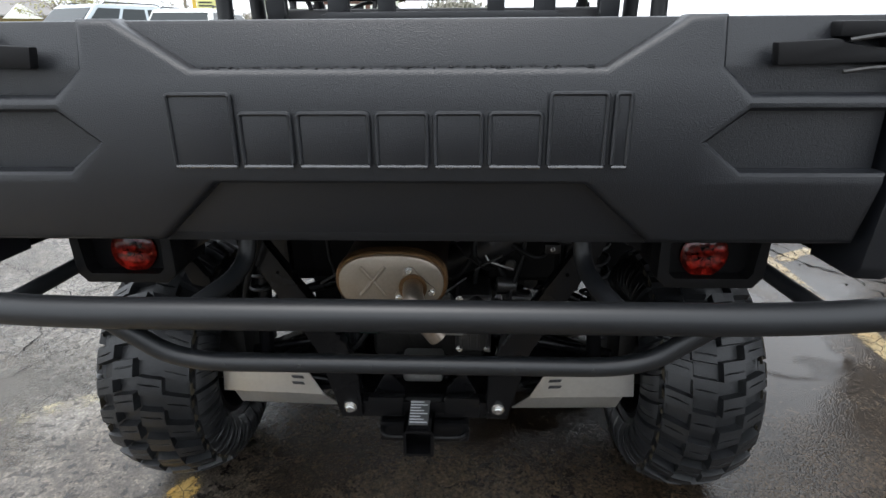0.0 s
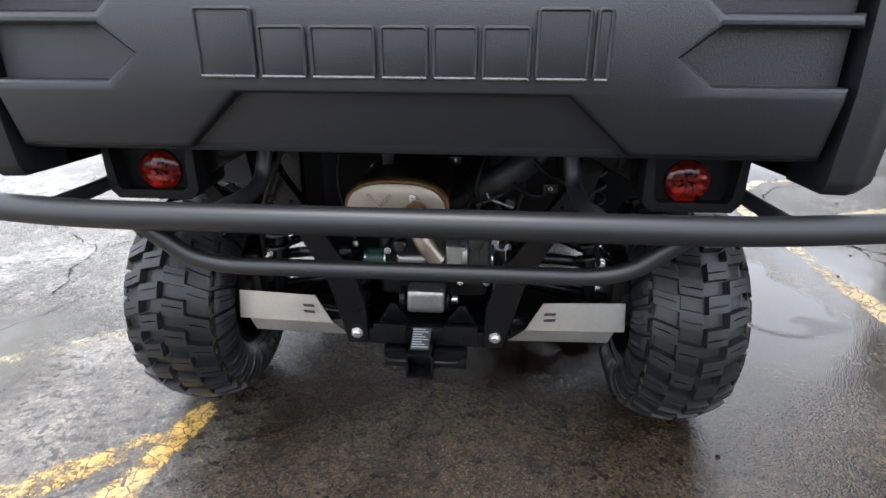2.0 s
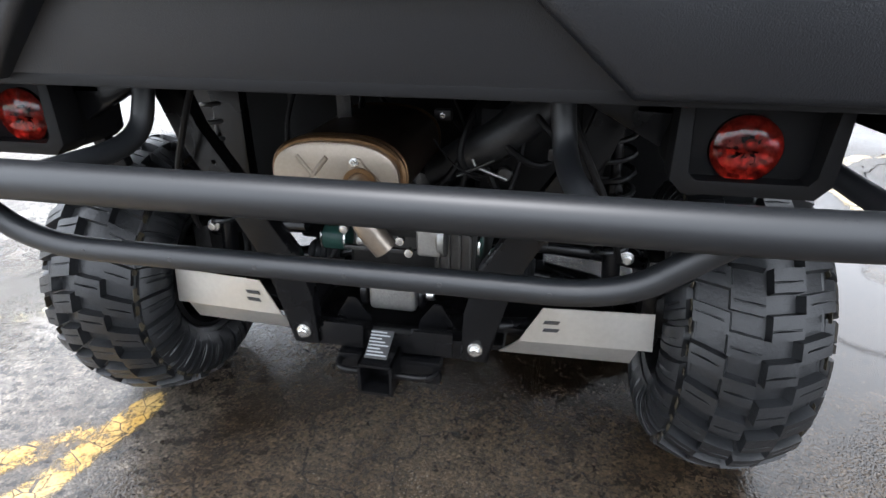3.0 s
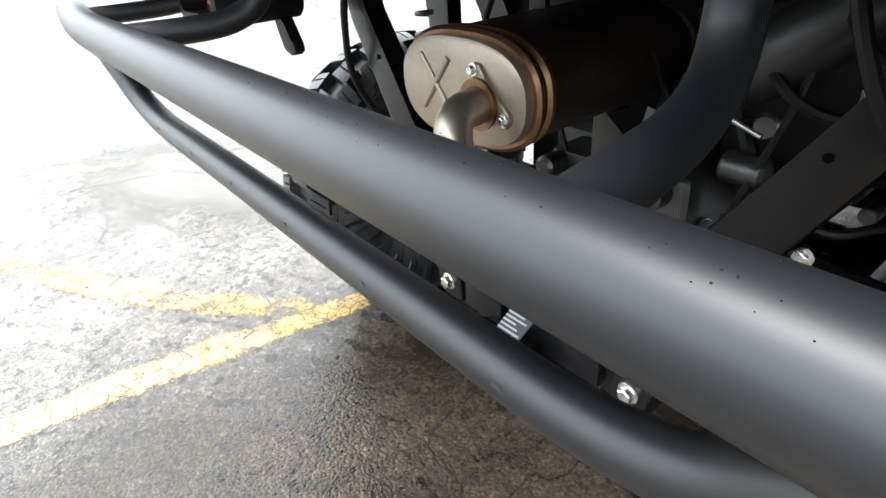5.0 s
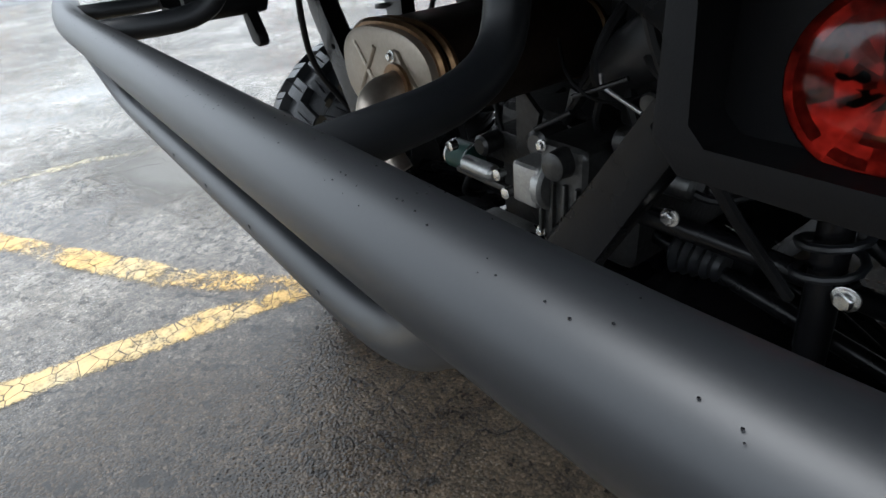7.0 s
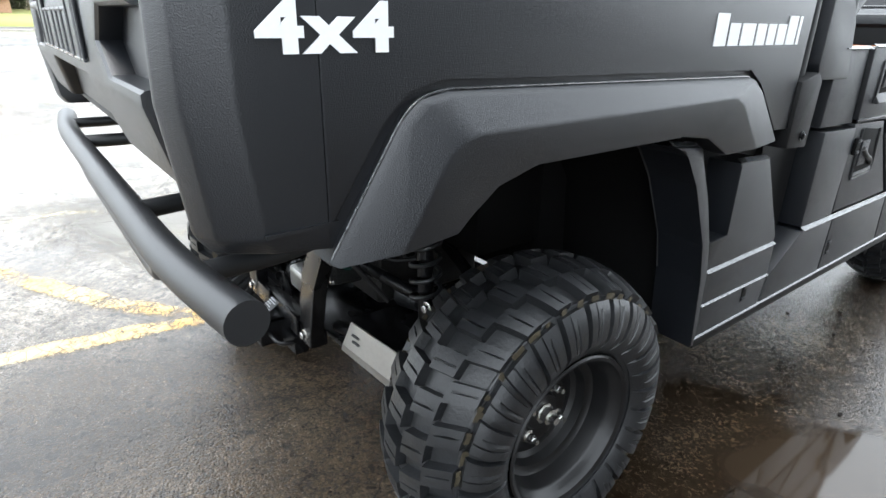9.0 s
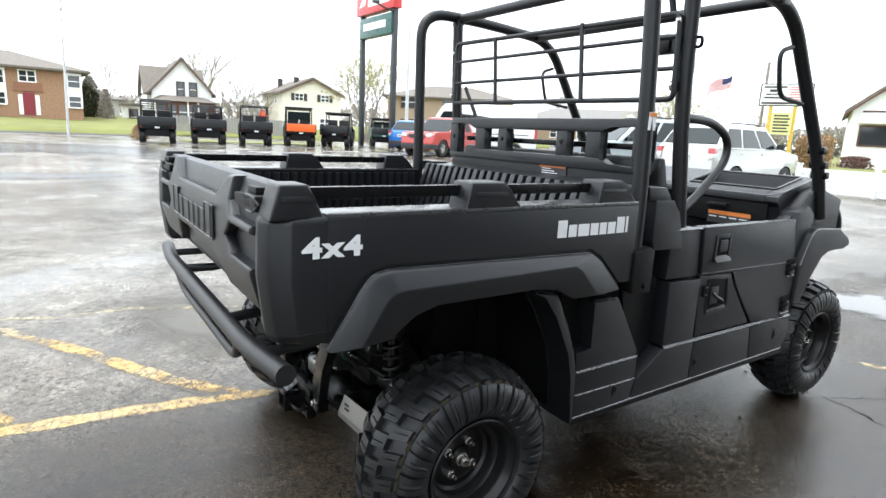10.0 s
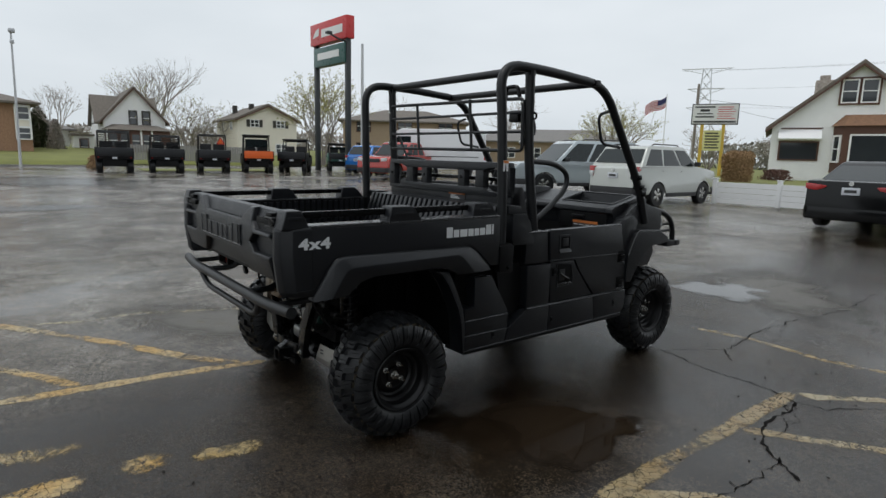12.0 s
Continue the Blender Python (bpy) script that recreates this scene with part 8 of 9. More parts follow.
# ---------------------------------------------------------------- trees
def tree(label, at, height, spread, seed, trunk_r=0.16, bark=BARK, leaf=None, leaves=0, depth=5, low=0.25, leaf_size=0.10, stems=1):
    t = thing("tree", label, "tree", at, 0)
    rnd = random.Random(seed)
    bm = bmesh.new()
    tips = []

    def grow(p, d, length, r, level):
        q = p + d * length * 0.5 + Vector((rnd.uniform(-1, 1), rnd.uniform(-1, 1), 0)) * length * 0.06
        e = p + d * length
        tube(bm, [p, q, e], r * 0.8, 0, 6 if level < 2 else 4, caps=False, r_end=r * 0.5)
        if level >= 2:
            tips.append((p, e))
        if level >= depth:
            return
        kids = 3 if level < 3 else 2
        if level == 0:
            kids = 5
        for i in range(kids):
            a = 2 * math.pi * (i + rnd.random() * 0.6) / kids + level
            tilt = radians(rnd.uniform(18, 48))
            side = Vector((math.cos(a), math.sin(a), 0))
            nd = (d * math.cos(tilt) + (side - d * side.dot(d)).normalized() * math.sin(tilt) * spread)
            nd.z += 0.10
            nd.normalize()
            grow(p.lerp(e, rnd.uniform(0.55, 1.0)) if i else e, nd, length * rnd.uniform(0.58, 0.82), r * 0.58, level + 1)

    if stems == 1:
        grow(Vector((0, 0, 0)), Vector((0, 0, 1)), height * low, trunk_r, 0)
    for i in range(stems if stems > 1 else 0):
        a = 2 * math.pi * (i + rnd.random() * 0.5) / stems
        tilt = radians(rnd.uniform(10, 34))
        grow(Vector((0.1 * math.cos(a), 0.1 * math.sin(a), 0)), Vector((math.cos(a) * math.sin(tilt), math.sin(a) * math.sin(tilt), math.cos(tilt))), height * low, trunk_r, 1)
    top = max(e.z for _, e in tips)
    k = height / top
    for v in bm.verts:
        v.co *= k
    part("trunk", bm, bark, t, smooth=60)
    if leaf:
        bm = bmesh.new()
        for i in range(leaves):
            p, e = rnd.choice(tips)
            c = (p.lerp(e, rnd.random()) + Vector((rnd.gauss(0, 1), rnd.gauss(0, 1), rnd.gauss(0, 1))) * 0.10) * k
            ax = Vector((rnd.gauss(0, 1), rnd.gauss(0, 1), rnd.gauss(0, 1))).normalized()
            b = ax.orthogonal().normalized() * leaf_size * rnd.uniform(0.5, 1.2)
            a = ax * leaf_size * rnd.uniform(0.6, 1.3)
            bm.faces.new([bm.verts.new(c + o) for o in (-a, b, a, -b)])
        cr = part("crown", bm, leaf, t)
        cr["kind"] = "stuff"
    return t


tree("bare tree with yellow-green spring buds", (-43.4, 21.7, 0.4), 8.3, 0.85, 3, 0.13, BARK, BUDS, 4500, 6, 0.36, 0.055, 7)
tree("tall bare spring tree behind the white house", (-70.8, 14.4, 0.4), 11.8, 0.62, 5, 0.22, BARK, TWIG, 500, 7, 0.24, 0.06)
tree("bare spring tree beside the white house", (-60.5, 14.8, 0.4), 7.2, 0.95, 8, 0.12, BARK, BUDS, 700, 6, 0.34, 0.06, 5)
tree("bare spring tree beside the cream house", (-60.0, 17.2, 0.4), 6.4, 0.95, 18, 0.10, BARK, TWIG, 500, 6, 0.34, 0.06, 5)
tree("tall bare tree behind the houses", (-68.0, 11.4, 0.4), 9.8, 0.85, 28, 0.18, BARK, BUDS, 500, 7, 0.22, 0.06)
tree("bare tree with yellow-green spring buds", (-31.5, 47.3, 0.5), 7.1, 0.95, 12, 0.12, BARK, BUDS, 3200, 6, 0.34, 0.055, 8)
tree("far bare tree behind the ranch house", (-56.7, 58.5, 0.5), 11.0, 1.05, 15, 0.2, TWIG, None, 0, 6, 0.22)
tree("slim bare tree beside the brick house", (-56.7, 3.4, 0.4), 6.6, 0.5, 21, 0.10, TWIG, TWIG, 200, 5, 0.25, 0.06)
tree("far bare tree over the roofs", (-60, 40, 0.5), 9.0, 1.0, 33, 0.2, TWIG, None, 0, 6, 0.22)
tree("far bare tree behind the sign board", (-27.0, 58.0, 0.5), 5.2, 1.0, 41, 0.12, BARK, TWIG, 400, 6, 0.3, 0.06, 5)
tree("far bare tree behind the sign board", (-22.0, 62.0, 0.5), 4.4, 1.0, 43, 0.12, BARK, TWIG, 400, 6, 0.3, 0.06, 5)


def bush(name, label, category, at, w, d, h, material, n, size, seed, cone=0.0):
    """Many small blades filling an uneven rounded volume."""
    rnd = random.Random(seed)
    t = thing(name, label, category, at, 0)
    bm = bmesh.new()
    for _ in range(n):
        z = rnd.random() ** 0.8
        k = (1 - cone * z) * (1 if z < 0.8 else math.sqrt(max(0, 1 - ((z - 0.8) / 0.2) ** 2)) * 0.5 + 0.5)
        a, rr = rnd.uniform(0, 2 * math.pi), math.sqrt(rnd.random()) * rnd.uniform(0.85, 1.08)
        k *= 1 + 0.07 * math.sin(3 * a + seed) + 0.05 * math.sin(7 * z + 2 * a) - 0.22 * max(0.0, 0.3 - z)
        c = Vector((math.cos(a) * rr * w / 2 * k, math.sin(a) * rr * d / 2 * k, z * h * (1 + 0.05 * math.sin(4 * a + seed))))
        ax = Vector((rnd.gauss(0, 0.5), rnd.gauss(0, 0.5), rnd.gauss(0.4, 0.6))).normalized()
        b = ax.orthogonal().normalized() * size * 0.4
        ax *= size
        bm.faces.new([bm.verts.new(c + o) for o in (-ax, b, ax, -b)])
    cr = part("foliage", bm, material, t)
    cr["kind"] = "stuff"
    bm = bmesh.new()
    for i in range(6):
        a = i * 1.05
        rod(bm, (0.1 * math.cos(a), 0.1 * math.sin(a), -0.1), (w * 0.25 * math.cos(a), d * 0.25 * math.sin(a), h * 0.7), 0.03, 5)
    part("stems", bm, BARK, t)
    return t


bush("hedge", "clipped dry brown hedge bush on the lawn", "hedge", (-10.1, 27.5, 0.55), 1.35, 1.3, 1.45, DRY_HEDGE, 11000, 0.060, 2, -0.12)
bush("shrub", "low reddish brown shrub by the white house", "shrub", (-10.6, 33.5, 0.55), 1.9, 1.2, 0.6, BROWN_TRIM, 1500, 0.06, 3, 0.3)
bush("conifer", "small dark evergreen beside the brick house", "conifer", (-57.5, 2.0, 0.4), 3.4, 3.0, 4.2, EVERGREEN, 2500, 0.16, 4, 0.75)
bush("shrub", "bushy brown shrub beside the brick house", "shrub", (-55.0, 3.0, 0.6), 1.9, 1.8, 3.0, TWIG, 1500, 0.12, 6, 0.7)
bush("shrub", "dry weeds round a post by the lawn", "shrub", (-33.5, 3.0, 0.3), 1.6, 1.0, 0.7, DRY_HEDGE, 600, 0.10, 7, 0.5)
for i, (x, y, w, h, m_) in enumerate(((-14, 100, 26, 5.2, FAR_WOODS), (-34, 96, 30, 4.6, FAR_WOODS), (-22, 110, 40, 6.0, FAR_WOODS), (-2, 105, 12, 7.0, FAR_WOODS))):
    b_ = bush("far_trees", "distant band of trees behind the houses", "trees", (x, y, 0), w, 6, h, m_, 2500, 0.45, 60 + i)
for i, (x, y, w, h) in enumerate(((-95, 5, 50, 4.5), (-95, 40, 50, 5.0), (-80, 75, 46, 5.5))):
    bush("far_trees", "distant band of bare trees behind the houses", "trees", (x, y, 0), 8, w, h, TWIG, 2500, 0.5, 80 + i)


# ---------------------------------------------------------------- cars
def car_wheel(parent, x, y, r, w, s):
    bm = bmesh.new()
    lathe(bm, [(-w / 2, r * 0.62), (-w / 2, r * 0.92), (-w * 0.36, r), (w * 0.36, r), (w / 2, r * 0.92), (w / 2, r * 0.62)], "x", (0, 0, 0), 28, True)
    t = part("wheel", bm, RUBBER, parent)
    t.matrix_basis = pose(x, y, r)
    bm = bmesh.new()
    lathe(bm, [(s * w * 0.30, r * 0.62), (s * w * 0.46, r * 0.62), (s * w * 0.44, r * 0.54), (s * w * 0.25, r * 0.50), (s * w * 0.22, 0.001)], "x", (0, 0, 0), 28)
    part("rim_dish", bm, CAR_TRIM, t)
    bm = bmesh.new()
    for k in range(5):
        a = 2 * math.pi * k / 5
        p = [(math.cos(a + d) * rr, math.sin(a + d) * rr) for d, rr in ((-0.32, r * 0.56), (0.32, r * 0.56), (0.5, r * 0.14), (-0.5, r * 0.14))]
        prism(bm, p, "x", s * w * 0.30, s * w * 0.44, 0.004)
    lathe(bm, [(s * w * 0.30, r * 0.17), (s * w * 0.46, r * 0.14), (s * w * 0.47, 0.001)], "x", (0, 0, 0), 14)
    part("rim", bm, CHROME, t, "silver spoked rim")


def arched(profile_top, y_f, y_r, r, z0):
    """Closes a body outline below with two wheel arches."""
    pts = list(profile_top)
    for yc in (y_f, y_r):
        for k in range(9):
            a = math.pi * k / 8
            pts.append((yc + math.cos(a) * r, z0 + 0.12 + math.sin(a) * (r - 0.04)))
    return pts


def car(name, label, category, at, turn, L, W, belt, roof, colour, front, rear, cabin, wheel=0.34, wb=2.65, z0=0.24, lamps="suv", rack=False, lens=None):
    """A parked car, its nose towards +y. front and rear: (height of nose or tail edge, height at the screen's foot); cabin: (rear foot, rear top, front top, front foot) along y."""
    c = thing(name, label, category, at, turn)
    h = W / 2
    yf, yr = wb / 2, -wb / 2
    top = [(-L / 2 + 0.02, z0 + 0.02), (-L / 2, z0 + 0.25), (-L / 2 + 0.02, rear[0]), (cabin[0], rear[1]), (cabin[0] + 0.05, belt), (cabin[3] - 0.05, belt), (cabin[3], front[1]), (L / 2 - 0.22, front[0]), (L / 2 - 0.03, front[0] - 0.18), (L / 2, z0 + 0.28), (L / 2 - 0.06, z0)]
    bm = bmesh.new()
    prism(bm, arched(top, yf, yr, wheel + 0.07, z0), "x", -h, h, 0.045, 3)
    for v in bm.verts:
        k = max(0.0, (abs(v.co.y) - (L / 2 - 0.75)) / 0.75)
        v.co.x *= 1 - 0.13 * k * k - 0.05 * max(0.0, (v.co.z - belt + 0.35) / 0.35) * (1 - k)
    body = part("body", bm, colour, c)
    # cabin leans in towards the roof
    bm = bmesh.new()
    lean = 0.15
    prof = [(cabin[0], belt - 0.03), (cabin[1], roof - 0.05), (cabin[1] + 0.16, roof), (cabin[2] - 0.12, roof), (cabin[2], roof - 0.06), (cabin[3], belt - 0.03)]

    def half_at(z):
        return h - 0.05 - lean * max(0.0, (z - belt) / (roof - belt))
    ls = [bm.verts.new((-half_at(z), y, z)) for y, z in prof]
    rs = [bm.verts.new((half_at(z), y, z)) for y, z in prof]
    fs = [bm.faces.new(ls), bm.faces.new(rs[::-1])]
    for i in range(6):
        fs.append(bm.faces.new((ls[i], rs[i], rs[(i + 1) % 6], ls[(i + 1) % 6])))
    bevel_faces(bm, fs, 0.035, 3)
    part("cabin", bm, colour, c)
    lo, hi = belt + 0.03, roof - 0.10

    def y_at(a, b, z):
        return a + (b - a) * (z - belt) / (roof - 0.06 - belt)
    rear_lo, rear_hi = y_at(cabin[0], cabin[1], lo) + 0.14, y_at(cabin[0], cabin[1], hi) + 0.12
    front_lo, front_hi = y_at(cabin[3], cabin[2], lo) - 0.12, y_at(cabin[3], cabin[2], hi) - 0.10
    n = 3
    for s in SIDES:
        for i in range(n):
            a0, a1 = rear_lo + (front_lo - rear_lo) * i / n + 0.05, rear_lo + (front_lo - rear_lo) * (i + 1) / n - 0.05
            b0, b1 = rear_hi + (front_hi - rear_hi) * i / n + 0.05, rear_hi + (front_hi - rear_hi) * (i + 1) / n - 0.05
            bm = bmesh.new()
            xl, xh = s * (half_at(lo) + 0.006), s * (half_at(hi) + 0.006)
            plate(bm, [(xl, a0, lo), (xl, a1, lo), (xh, b1, hi), (xh, b0, hi)], 0.02 * -s)
            part("side_window", bm, CAR_GLASS, c)
    for which, (foot, head) in (("rear_window", (cabin[0], cabin[1])), ("windscreen", (cabin[3], cabin[2]))):
        sgn = -1 if which == "rear_window" else 1
        z1, z2 = belt + (0.10 if lamps == "suv" and sgn < 0 else 0.02), roof - 0.10
        y1, y2 = y_at(foot, head, z1) + sgn * 0.012, y_at(foot, head, z2) + sgn * 0.012
        w1, w2 = half_at(z1) - 0.08, half_at(z2) - 0.06
        bm = bmesh.new()
        plate(bm, [(-w1, y1, z1), (w1, y1, z1), (w2, y2, z2), (-w2, y2, z2)], 0.015 * sgn)
        part(which, bm, CAR_GLASS, c)
    for s in SIDES:
        car_wheel(c, s * (h - 0.12), yf, wheel, 0.22, s)
        car_wheel(c, s * (h - 0.12), yr, wheel, 0.22, s)
        bm = bmesh.new()
        if lamps == "sedan":
            prism(bm, [(s * (h - 0.10), rear[0] - 0.05), (s * (h - 0.50), rear[0] - 0.09), (s * (h - 0.46), rear[0] - 0.15), (s * (h - 0.30), rear[0] - 0.20), (s * (h - 0.10), rear[0] - 0.17)], "y", -L / 2 - 0.014, -L / 2 + 0.12, 0.008)
        else:
            prism(bm, [(s * (h - 0.095), rear[0] + 0.06), (s * (h - 0.26), rear[0] + 0.06), (s * (h - 0.22), rear[0] - 0.24), (s * (h - 0.095), rear[0] - 0.18)], "y", -L / 2 - 0.012, -L / 2 + 0.16, 0.008)
        tl = part("tail_lamp", bm, lens or CAR_LAMP, c)
        if lamps != "sedan":
            bm = bmesh.new()
            prism(bm, [(s * (h - 0.093), rear[0] - 0.08), (s * (h - 0.243), rear[0] - 0.08), (s * (h - 0.218), rear[0] - 0.245), (s * (h - 0.093), rear[0] - 0.185)], "y", -L / 2 - 0.018, -L / 2 + 0.162, 0.006)
            part("reverse_lamp", bm, CAR_CLEAR, tl, "clear lower half of the lamp")
        bm = bmesh.new()
        prism(bm, [(s * (h - 0.16), front[0] - 0.05), (s * (h - 0.46), front[0] - 0.08), (s * (h - 0.44), front[0] - 0.22), (s * (h - 0.16), front[0] - 0.20)], "y", L / 2 - 0.20, L / 2 + 0.008, 0.008)
        part("headlamp", bm, CAR_CLEAR, c)
        bm = bmesh.new()
        box(bm, s * (h - 0.02), s * (h + 0.16), cabin[3] - 0.42, cabin[3] - 0.32, belt + 0.02, belt + 0.16, 0.02)
        part("mirror", bm, CAR_TRIM, c)
        for y in (cabin[0] + (cabin[3] - cabin[0]) * 0.34, cabin[0] + (cabin[3] - cabin[0]) * 0.66):
            bm = bmesh.new()
            box(bm, s * (h - 0.005), s * (h + 0.022), y - 0.09, y + 0.09, belt - 0.14, belt - 0.11, 0.006)
            part("door_handle", bm, colour, c)
        bm = bmesh.new()
        box(bm, s * (h - 0.03), s * (h + 0.012), yr + wheel + 0.1, yf - wheel - 0.1, z0 + 0.02, z0 + 0.14, 0.01)
        part("sill_trim", bm, CAR_TRIM, c)
        if rack:
            bm = bmesh.new()
            tube(bm, [(s * (h - 0.26), cabin[1] + 0.3, roof - 0.01), (s * (h - 0.26), cabin[1] + 0.4, roof + 0.05), (s * (h - 0.26), cabin[2] - 0.4, roof + 0.05), (s * (h - 0.26), cabin[2] - 0.3, roof - 0.01)], 0.018, 0.06, 8)
            part("roof_rail", bm, CAR_TRIM, c)
    bm = bmesh.new()
    prism(bm, [(-h + 0.20, -L / 2 - 0.06), (h - 0.20, -L / 2 - 0.06), (h - 0.08, -L / 2 + 0.06), (h - 0.02, -L / 2 + 0.40), (-h + 0.02, -L / 2 + 0.40), (-h + 0.08, -L / 2 + 0.06)], "z", z0 + 0.06, z0 + 0.30, 0.02)
    part("rear_bumper", bm, colour if lamps == "sedan" else CAR_TRIM, c)
    bm = bmesh.new()
    prism(bm, [(-h + 0.20, L / 2 + 0.06), (h - 0.20, L / 2 + 0.06), (h - 0.08, L / 2 - 0.06), (h - 0.02, L / 2 - 0.40), (-h + 0.02, L / 2 - 0.40), (-h + 0.08, L / 2 - 0.06)], "z", z0 + 0.04, z0 + 0.26, 0.02)
    part("front_bumper", bm, CAR_TRIM, c)
    bm = bmesh.new()
    box(bm, -0.42, 0.42, L / 2 - 0.04, L / 2 + 0.012, front[0] - 0.27, front[0] - 0.10, 0.01)
    part("grille", bm, CAR_TRIM, c)
    bm = bmesh.new()
    box(bm, -0.16, 0.16, -L / 2 - 0.02, -L / 2 + 0.02, rear[0] - 0.27, rear[0] - 0.12, 0.004)
    np_ = part("number_plate", bm, CAR_PLATE, c)
    bm = bmesh.new()
    box(bm, -0.11, 0.11, -L / 2 - 0.024, -L / 2 - 0.019, rear[0] - 0.225, rear[0] - 0.165)
    part("plate_bar", bm, INK_BLACK, np_)
    bm = bmesh.new()
    lathe(bm, [(0.0, 0.05), (-0.006, 0.048)], "y", (0, -L / 2 - 0.002, rear[0] - 0.04), 16)
    part("badge", bm, CHROME, c)
    return c


PEARL = paint("pale_champagne_paint", (0.50, 0.515, 0.48), 0.2)
SILVER = paint("blue_silver_paint", (0.44, 0.49, 0.51), 0.4)
BLACK_PAINT = surface("black_car_paint", (0.003, 0.0032, 0.0036), 0.12, 0.0, var=0.05, spec=0.35, rvar=0.03)
BLUE_PAINT = paint("bright_blue_paint", (0.02, 0.16, 0.50), 0.3)
RED_PAINT = paint("red_truck_paint", (0.42, 0.035, 0.025), 0.2)
VAN_WHITE = paint("white_van_paint", (0.72, 0.73, 0.74), 0.0)
car("sport_utility_car", "pale champagne sport utility car, wet, parked", "car", (-6.76, 14.72, rise(-6.6, 14.7)), 0.5, 4.55, 1.80, 1.15, 1.74, PEARL, (1.03, 1.15), (1.08, 1.14), (-2.16, -1.72, 0.35, 1.05), 0.35, 2.62, 0.26, "suv", True)
car("sport_utility_car", "large blue-silver sport utility car, parked nose out", "car", (-10.3, 14.9, rise(-10, 15)), 158, 5.1, 1.95, 1.16, 1.90, SILVER, (1.12, 1.18), (1.05, 1.12), (-2.45, -2.15, 0.30, 1.05), 0.38, 2.95, 0.32, "suv", True)
car("sedan", "black wet sedan with red tail lamps", "car", (-0.72, 14.55, rise(0, 14.5)), -2, 4.85, 1.88, 1.02, 1.47, BLACK_PAINT, (0.82, 0.96), (1.04, 1.07), (-1.75, -0.85, 0.35, 1.15), 0.34, 2.82, 0.20, "sedan")
car("sport_utility_car", "bright blue sport utility car parked under the dealer sign", "car", (-26.6, 17.1, rise(-26, 16)), 20, 4.6, 1.83, 1.05, 1.68, BLUE_PAINT, (0.98, 1.06), (1.02, 1.05), (-2.15, -1.7, 0.35, 1.05), 0.35, 2.66, 0.25, "suv")
car("pickup_truck", "red pickup truck parked nose out", "truck", (-21.0, 14.7, rise(-20, 14)), 204, 4.9, 1.92, 1.15, 1.80, RED_PAINT, (1.08, 1.16), (1.10, 1.12), (-1.1, -0.85, 0.35, 1.0), 0.38, 3.3, 0.30, "suv")
van = thing("van", "tall white delivery van parked side on", "van", (-21.7, 17.3, rise(-20, 17)), 138)
bm = bmesh.new()
prism(bm, arched([(-2.9, 0.35), (-2.95, 0.8), (-2.85, 2.45), (-2.7, 2.55), (1.55, 2.55), (1.85, 2.40), (2.45, 1.35), (2.95, 1.15), (3.0, 0.6), (2.9, 0.35)], 1.85, -1.85, 0.42, 0.35), "x", -1.02, 1.02, 0.06, 3)
part("body", bm, VAN_WHITE, van)
for s in SIDES:
    for y in (1.85, -1.85):
        car_wheel(van, s * 0.92, y, 0.36, 0.24, s)
    bm = bmesh.new()
    prism(bm, [(1.05, 1.40), (1.05, 2.15), (1.75, 2.15), (2.25, 1.40)], "x", s * 1.00, s * 1.025)
    part("side_window", bm, CAR_GLASS, van)
    bm = bmesh.new()
    prism(bm, [(-2.5, 1.12), (0.8, 1.12), (0.8, 1.16), (-2.5, 1.16)], "x", s * 1.01, s * 1.03)
    part("rub_strip", bm, CAR_TRIM, van)
    bm = bmesh.new()
    box(bm, s * 1.0, s * 1.03, -2.93, -2.80, 1.0, 1.5)
    part("tail_lamp", bm, CAR_LAMP, van)
    bm = bmesh.new()
    box(bm, s * 1.0, s * 1.28, 1.95, 2.08, 1.45, 1.85, 0.03)
    part("mirror", bm, CAR_TRIM, van)
bm = bmesh.new()
plate(bm, [(-0.85, 2.46, 1.40), (0.85, 2.46, 1.40), (0.80, 1.90, 2.36), (-0.80, 1.90, 2.36)], 0.03)
part("windscreen", bm, CAR_GLASS, van)


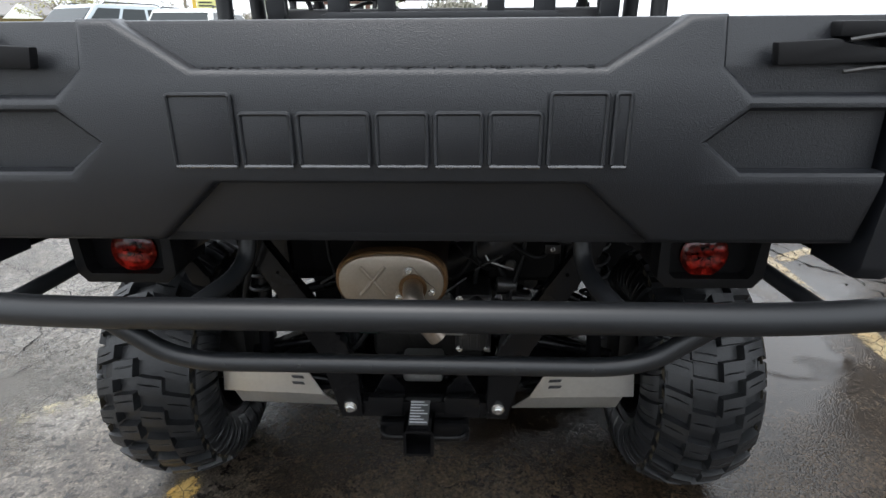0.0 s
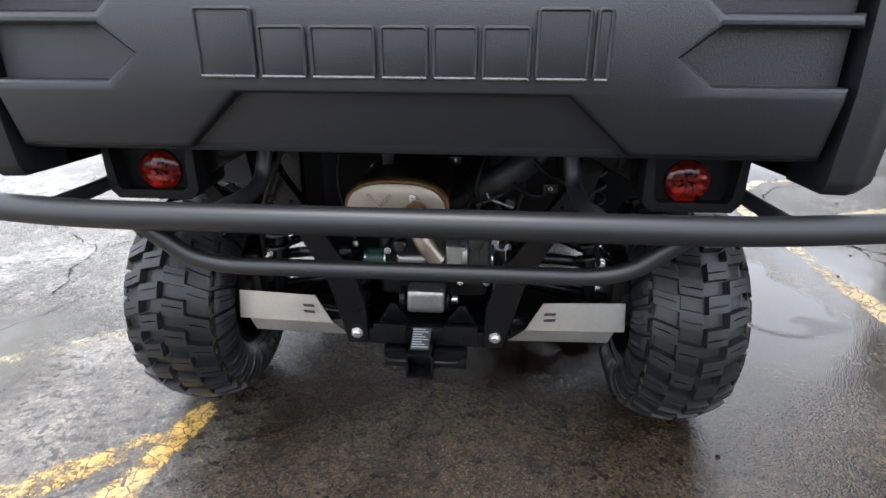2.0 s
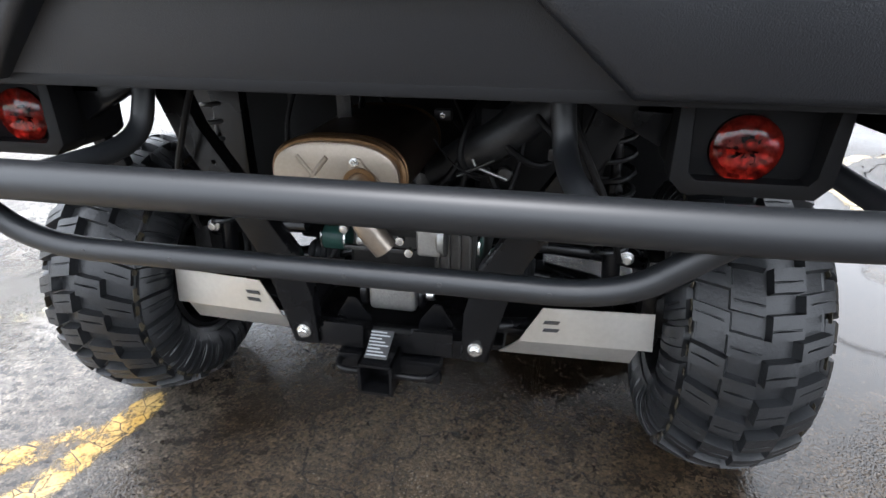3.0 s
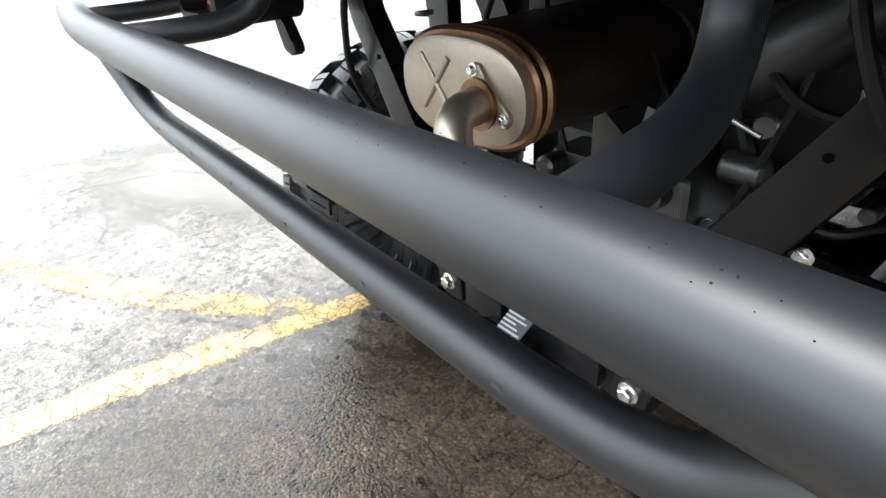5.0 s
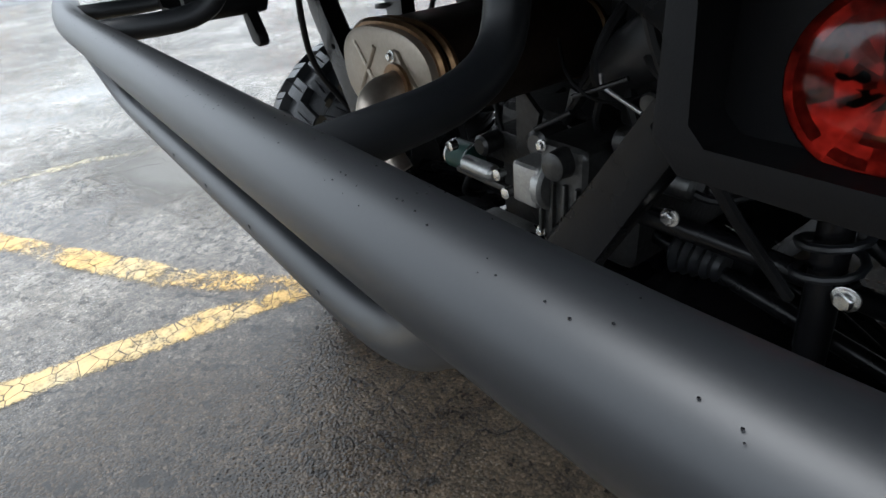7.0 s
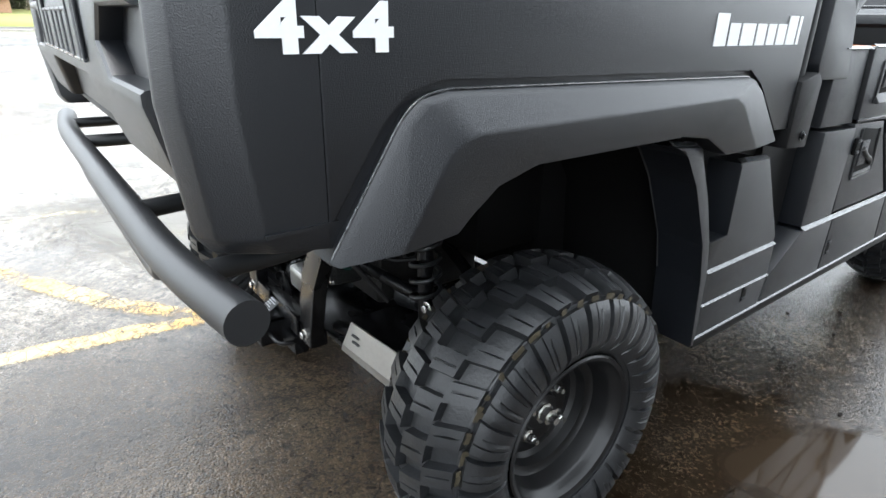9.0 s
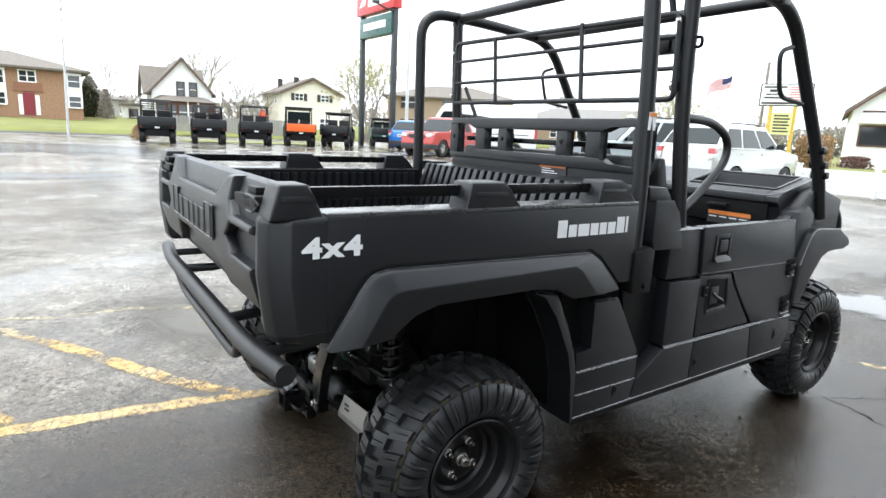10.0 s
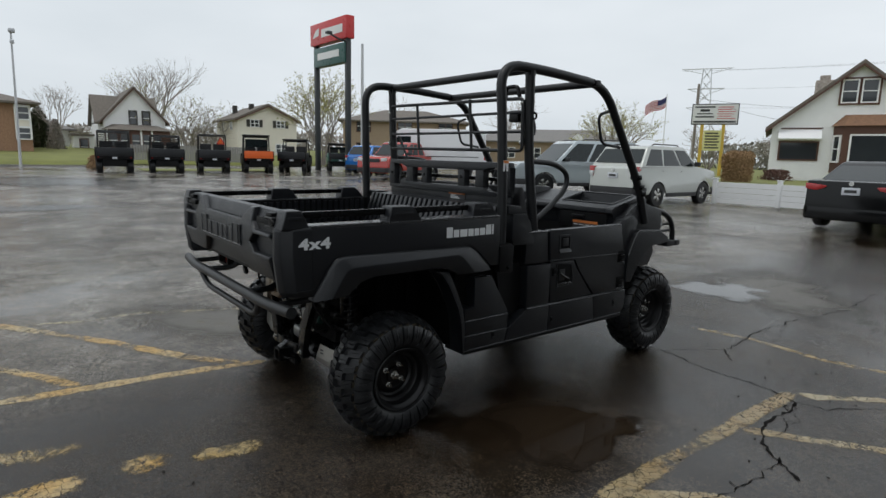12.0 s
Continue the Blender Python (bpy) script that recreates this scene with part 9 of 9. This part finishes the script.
# ---------------------------------------------------------------- row of utility vehicles
def small_utility(label, at, turn, deck=PLASTIC_D, roofed=False, tail=None, screen=True, sport=False, triangle=False, h=1.98):
    u = thing("utility_vehicle", label, "utility vehicle", at, turn, "row of parked utility vehicles")
    bm = bmesh.new()
    prism(bm, [(-1.30, 0.78), (-1.28, 1.12), (0.10, 1.12), (0.12, 0.86), (1.0, 0.86), (1.02, 1.05), (1.55, 1.00), (1.75, 0.75), (1.70, 0.45), (-0.35, 0.40), (-0.5, 0.72)], "x", -0.80, 0.80, 0.03)
    part("body", bm, deck, u)
    bm = bmesh.new()
    box(bm, -0.79, 0.79, -1.36, 0.04, 0.66, 1.20, 0.03)
    part("cargo_bed", bm, deck, u)
    bm = bmesh.new()
    box(bm, -0.74, 0.74, -1.40, -1.355, 0.80, 1.19, 0.01)
    part("tailgate", bm, tail or PLASTIC, u)
    for s in SIDES:
        for y in (-0.75, 1.25):
            bm = bmesh.new()
            lathe(bm, [(-0.13, 0.17), (-0.13, 0.29), (-0.10, 0.33), (0.10, 0.33), (0.13, 0.29), (0.13, 0.17)], "x", (0, 0, 0), 24, True)
            for k in range(16):
                a = 2 * math.pi * k / 16
                prism(bm, [(math.cos(a + d) * rr, math.sin(a + d) * rr) for d, rr in ((-0.09, 0.325), (0.09, 0.325), (0.07, 0.35), (-0.07, 0.35))], "x", -0.12, 0.12)
            w = part("wheel", bm, RUBBER, u)
            w.matrix_basis = pose(s * 0.64, y, 0.35)
            bm = bmesh.new()
            lathe(bm, [(s * 0.05, 0.17), (s * 0.11, 0.165), (s * 0.06, 0.12), (s * 0.08, 0.001)], "x", (0, 0, 0), 20)
            part("rim", bm, RIM, w)
        bm = bmesh.new()
        tube(bm, [(s * 0.68, 0.08, 0.9), (s * 0.66, 0.06, h), (s * 0.66, 0.95, h - 0.04), (s * 0.68, 1.35, 1.05)], 0.032, 0.14, 8)
        part("roll_bar", bm, POWDER, u)
        bm = bmesh.new()
        lathe(bm, [(0, 0.045), (-0.02, 0.04)], "y", (s * 0.66, -1.36, 0.74), 12)
        part("tail_lamp", bm, RED_SOLID, u)
    bm = bmesh.new()
    rod(bm, (-0.66, 0.08, h), (0.66, 0.08, h), 0.03, 8)
    rod(bm, (-0.66, 0.95, h - 0.04), (0.66, 0.95, h - 0.04), 0.03, 8)
    part("cross_bar", bm, POWDER, u)
    if screen:
        for k in range(7):
            bm = bmesh.new()
            z = 1.28 + k * (h - 1.32) / 6.6
            rod(bm, (-0.64, 0.04, z), (0.64, 0.04, z), 0.020, 6)
            part("screen_bar", bm, POWDER, u)
        for x in (-0.2, 0.25):
            bm = bmesh.new()
            rod(bm, (x, 0.04, 1.1), (x, 0.04, h), 0.014, 6)
            part("screen_upright", bm, POWDER, u)
    if roofed:
        bm = bmesh.new()
        prism(bm, [(-0.05, h + 0.02), (0.0, h + 0.09), (0.95, h + 0.07), (1.10, h)], "x", -0.72, 0.72, 0.02)
        part("roof", bm, PLASTIC_D, u)
        if not sport:
            bm = bmesh.new()
            box(bm, -0.60, 0.60, 0.02, 0.04, 1.42, h - 0.16)
            part("rear_window", bm, CAR_GLASS, u)
    for x0, x1 in ((-0.60, -0.05), (0.05, 0.60)):
        bm = bmesh.new()
        prism(bm, [(0.28, 0.86), (0.18, 1.50), (0.28, 1.52), (0.45, 0.90), (0.80, 0.90), (0.80, 0.86)], "x", x0, x1, 0.03)
        part("seat", bm, SEAT_VINYL, u)
    bm = bmesh.new()
    box(bm, -0.50, 0.50, -1.22, -0.5, 0.32, 0.68, 0.02)
    rod(bm, (-0.55, -0.75, 0.36), (0.55, -0.75, 0.36), 0.04, 8)
    part("rear_axle", bm, PLASTIC_D, u)
    bm = bmesh.new()
    box(bm, -0.10, 0.10, -1.385, -1.362, 0.68, 0.76)
    part("plate", bm, CAR_PLATE, u)
    if triangle:
        bm = bmesh.new()
        prism(bm, [(0.20, 1.50), (0.62, 1.50), (0.41, 1.86)], "y", -0.02, 0.0)
        tri_ = part("slow_vehicle_triangle", bm, SIGN_RED, u, "orange-red slow vehicle triangle")
        bm = bmesh.new()
        prism(bm, [(0.27, 1.54), (0.55, 1.54), (0.41, 1.78)], "y", -0.028, -0.02)
        part("triangle_face", bm, ORANGE_PAINT, tri_)
    return u


RZ = 0.3
small_utility("black utility vehicle with a rear bar screen, parked in a row", (-28.6, 3.2, RZ), 82, screen=True)
small_utility("black utility vehicle with a low rear bar screen", (-28.6, 5.50, RZ), 80, screen=True, h=1.85)
small_utility("black utility vehicle with an orange slow-vehicle triangle", (-28.6, 7.82, RZ), 77, screen=False, triangle=True)
small_utility("roofed utility vehicle with a bright orange tailgate", (-28.7, 10.25, RZ), 74, roofed=True, tail=ORANGE_PAINT, screen=False, h=2.0)
small_utility("black sport utility vehicle with open cage, parked in a row", (-29.0, 12.65, RZ), 58, screen=False, sport=True, roofed=True, h=1.85)
small_utility("dark green utility vehicle behind the sign pole", (-31.5, 16.9, RZ), 66, deck=SIGN_GREEN, roofed=True, screen=False, h=1.75)
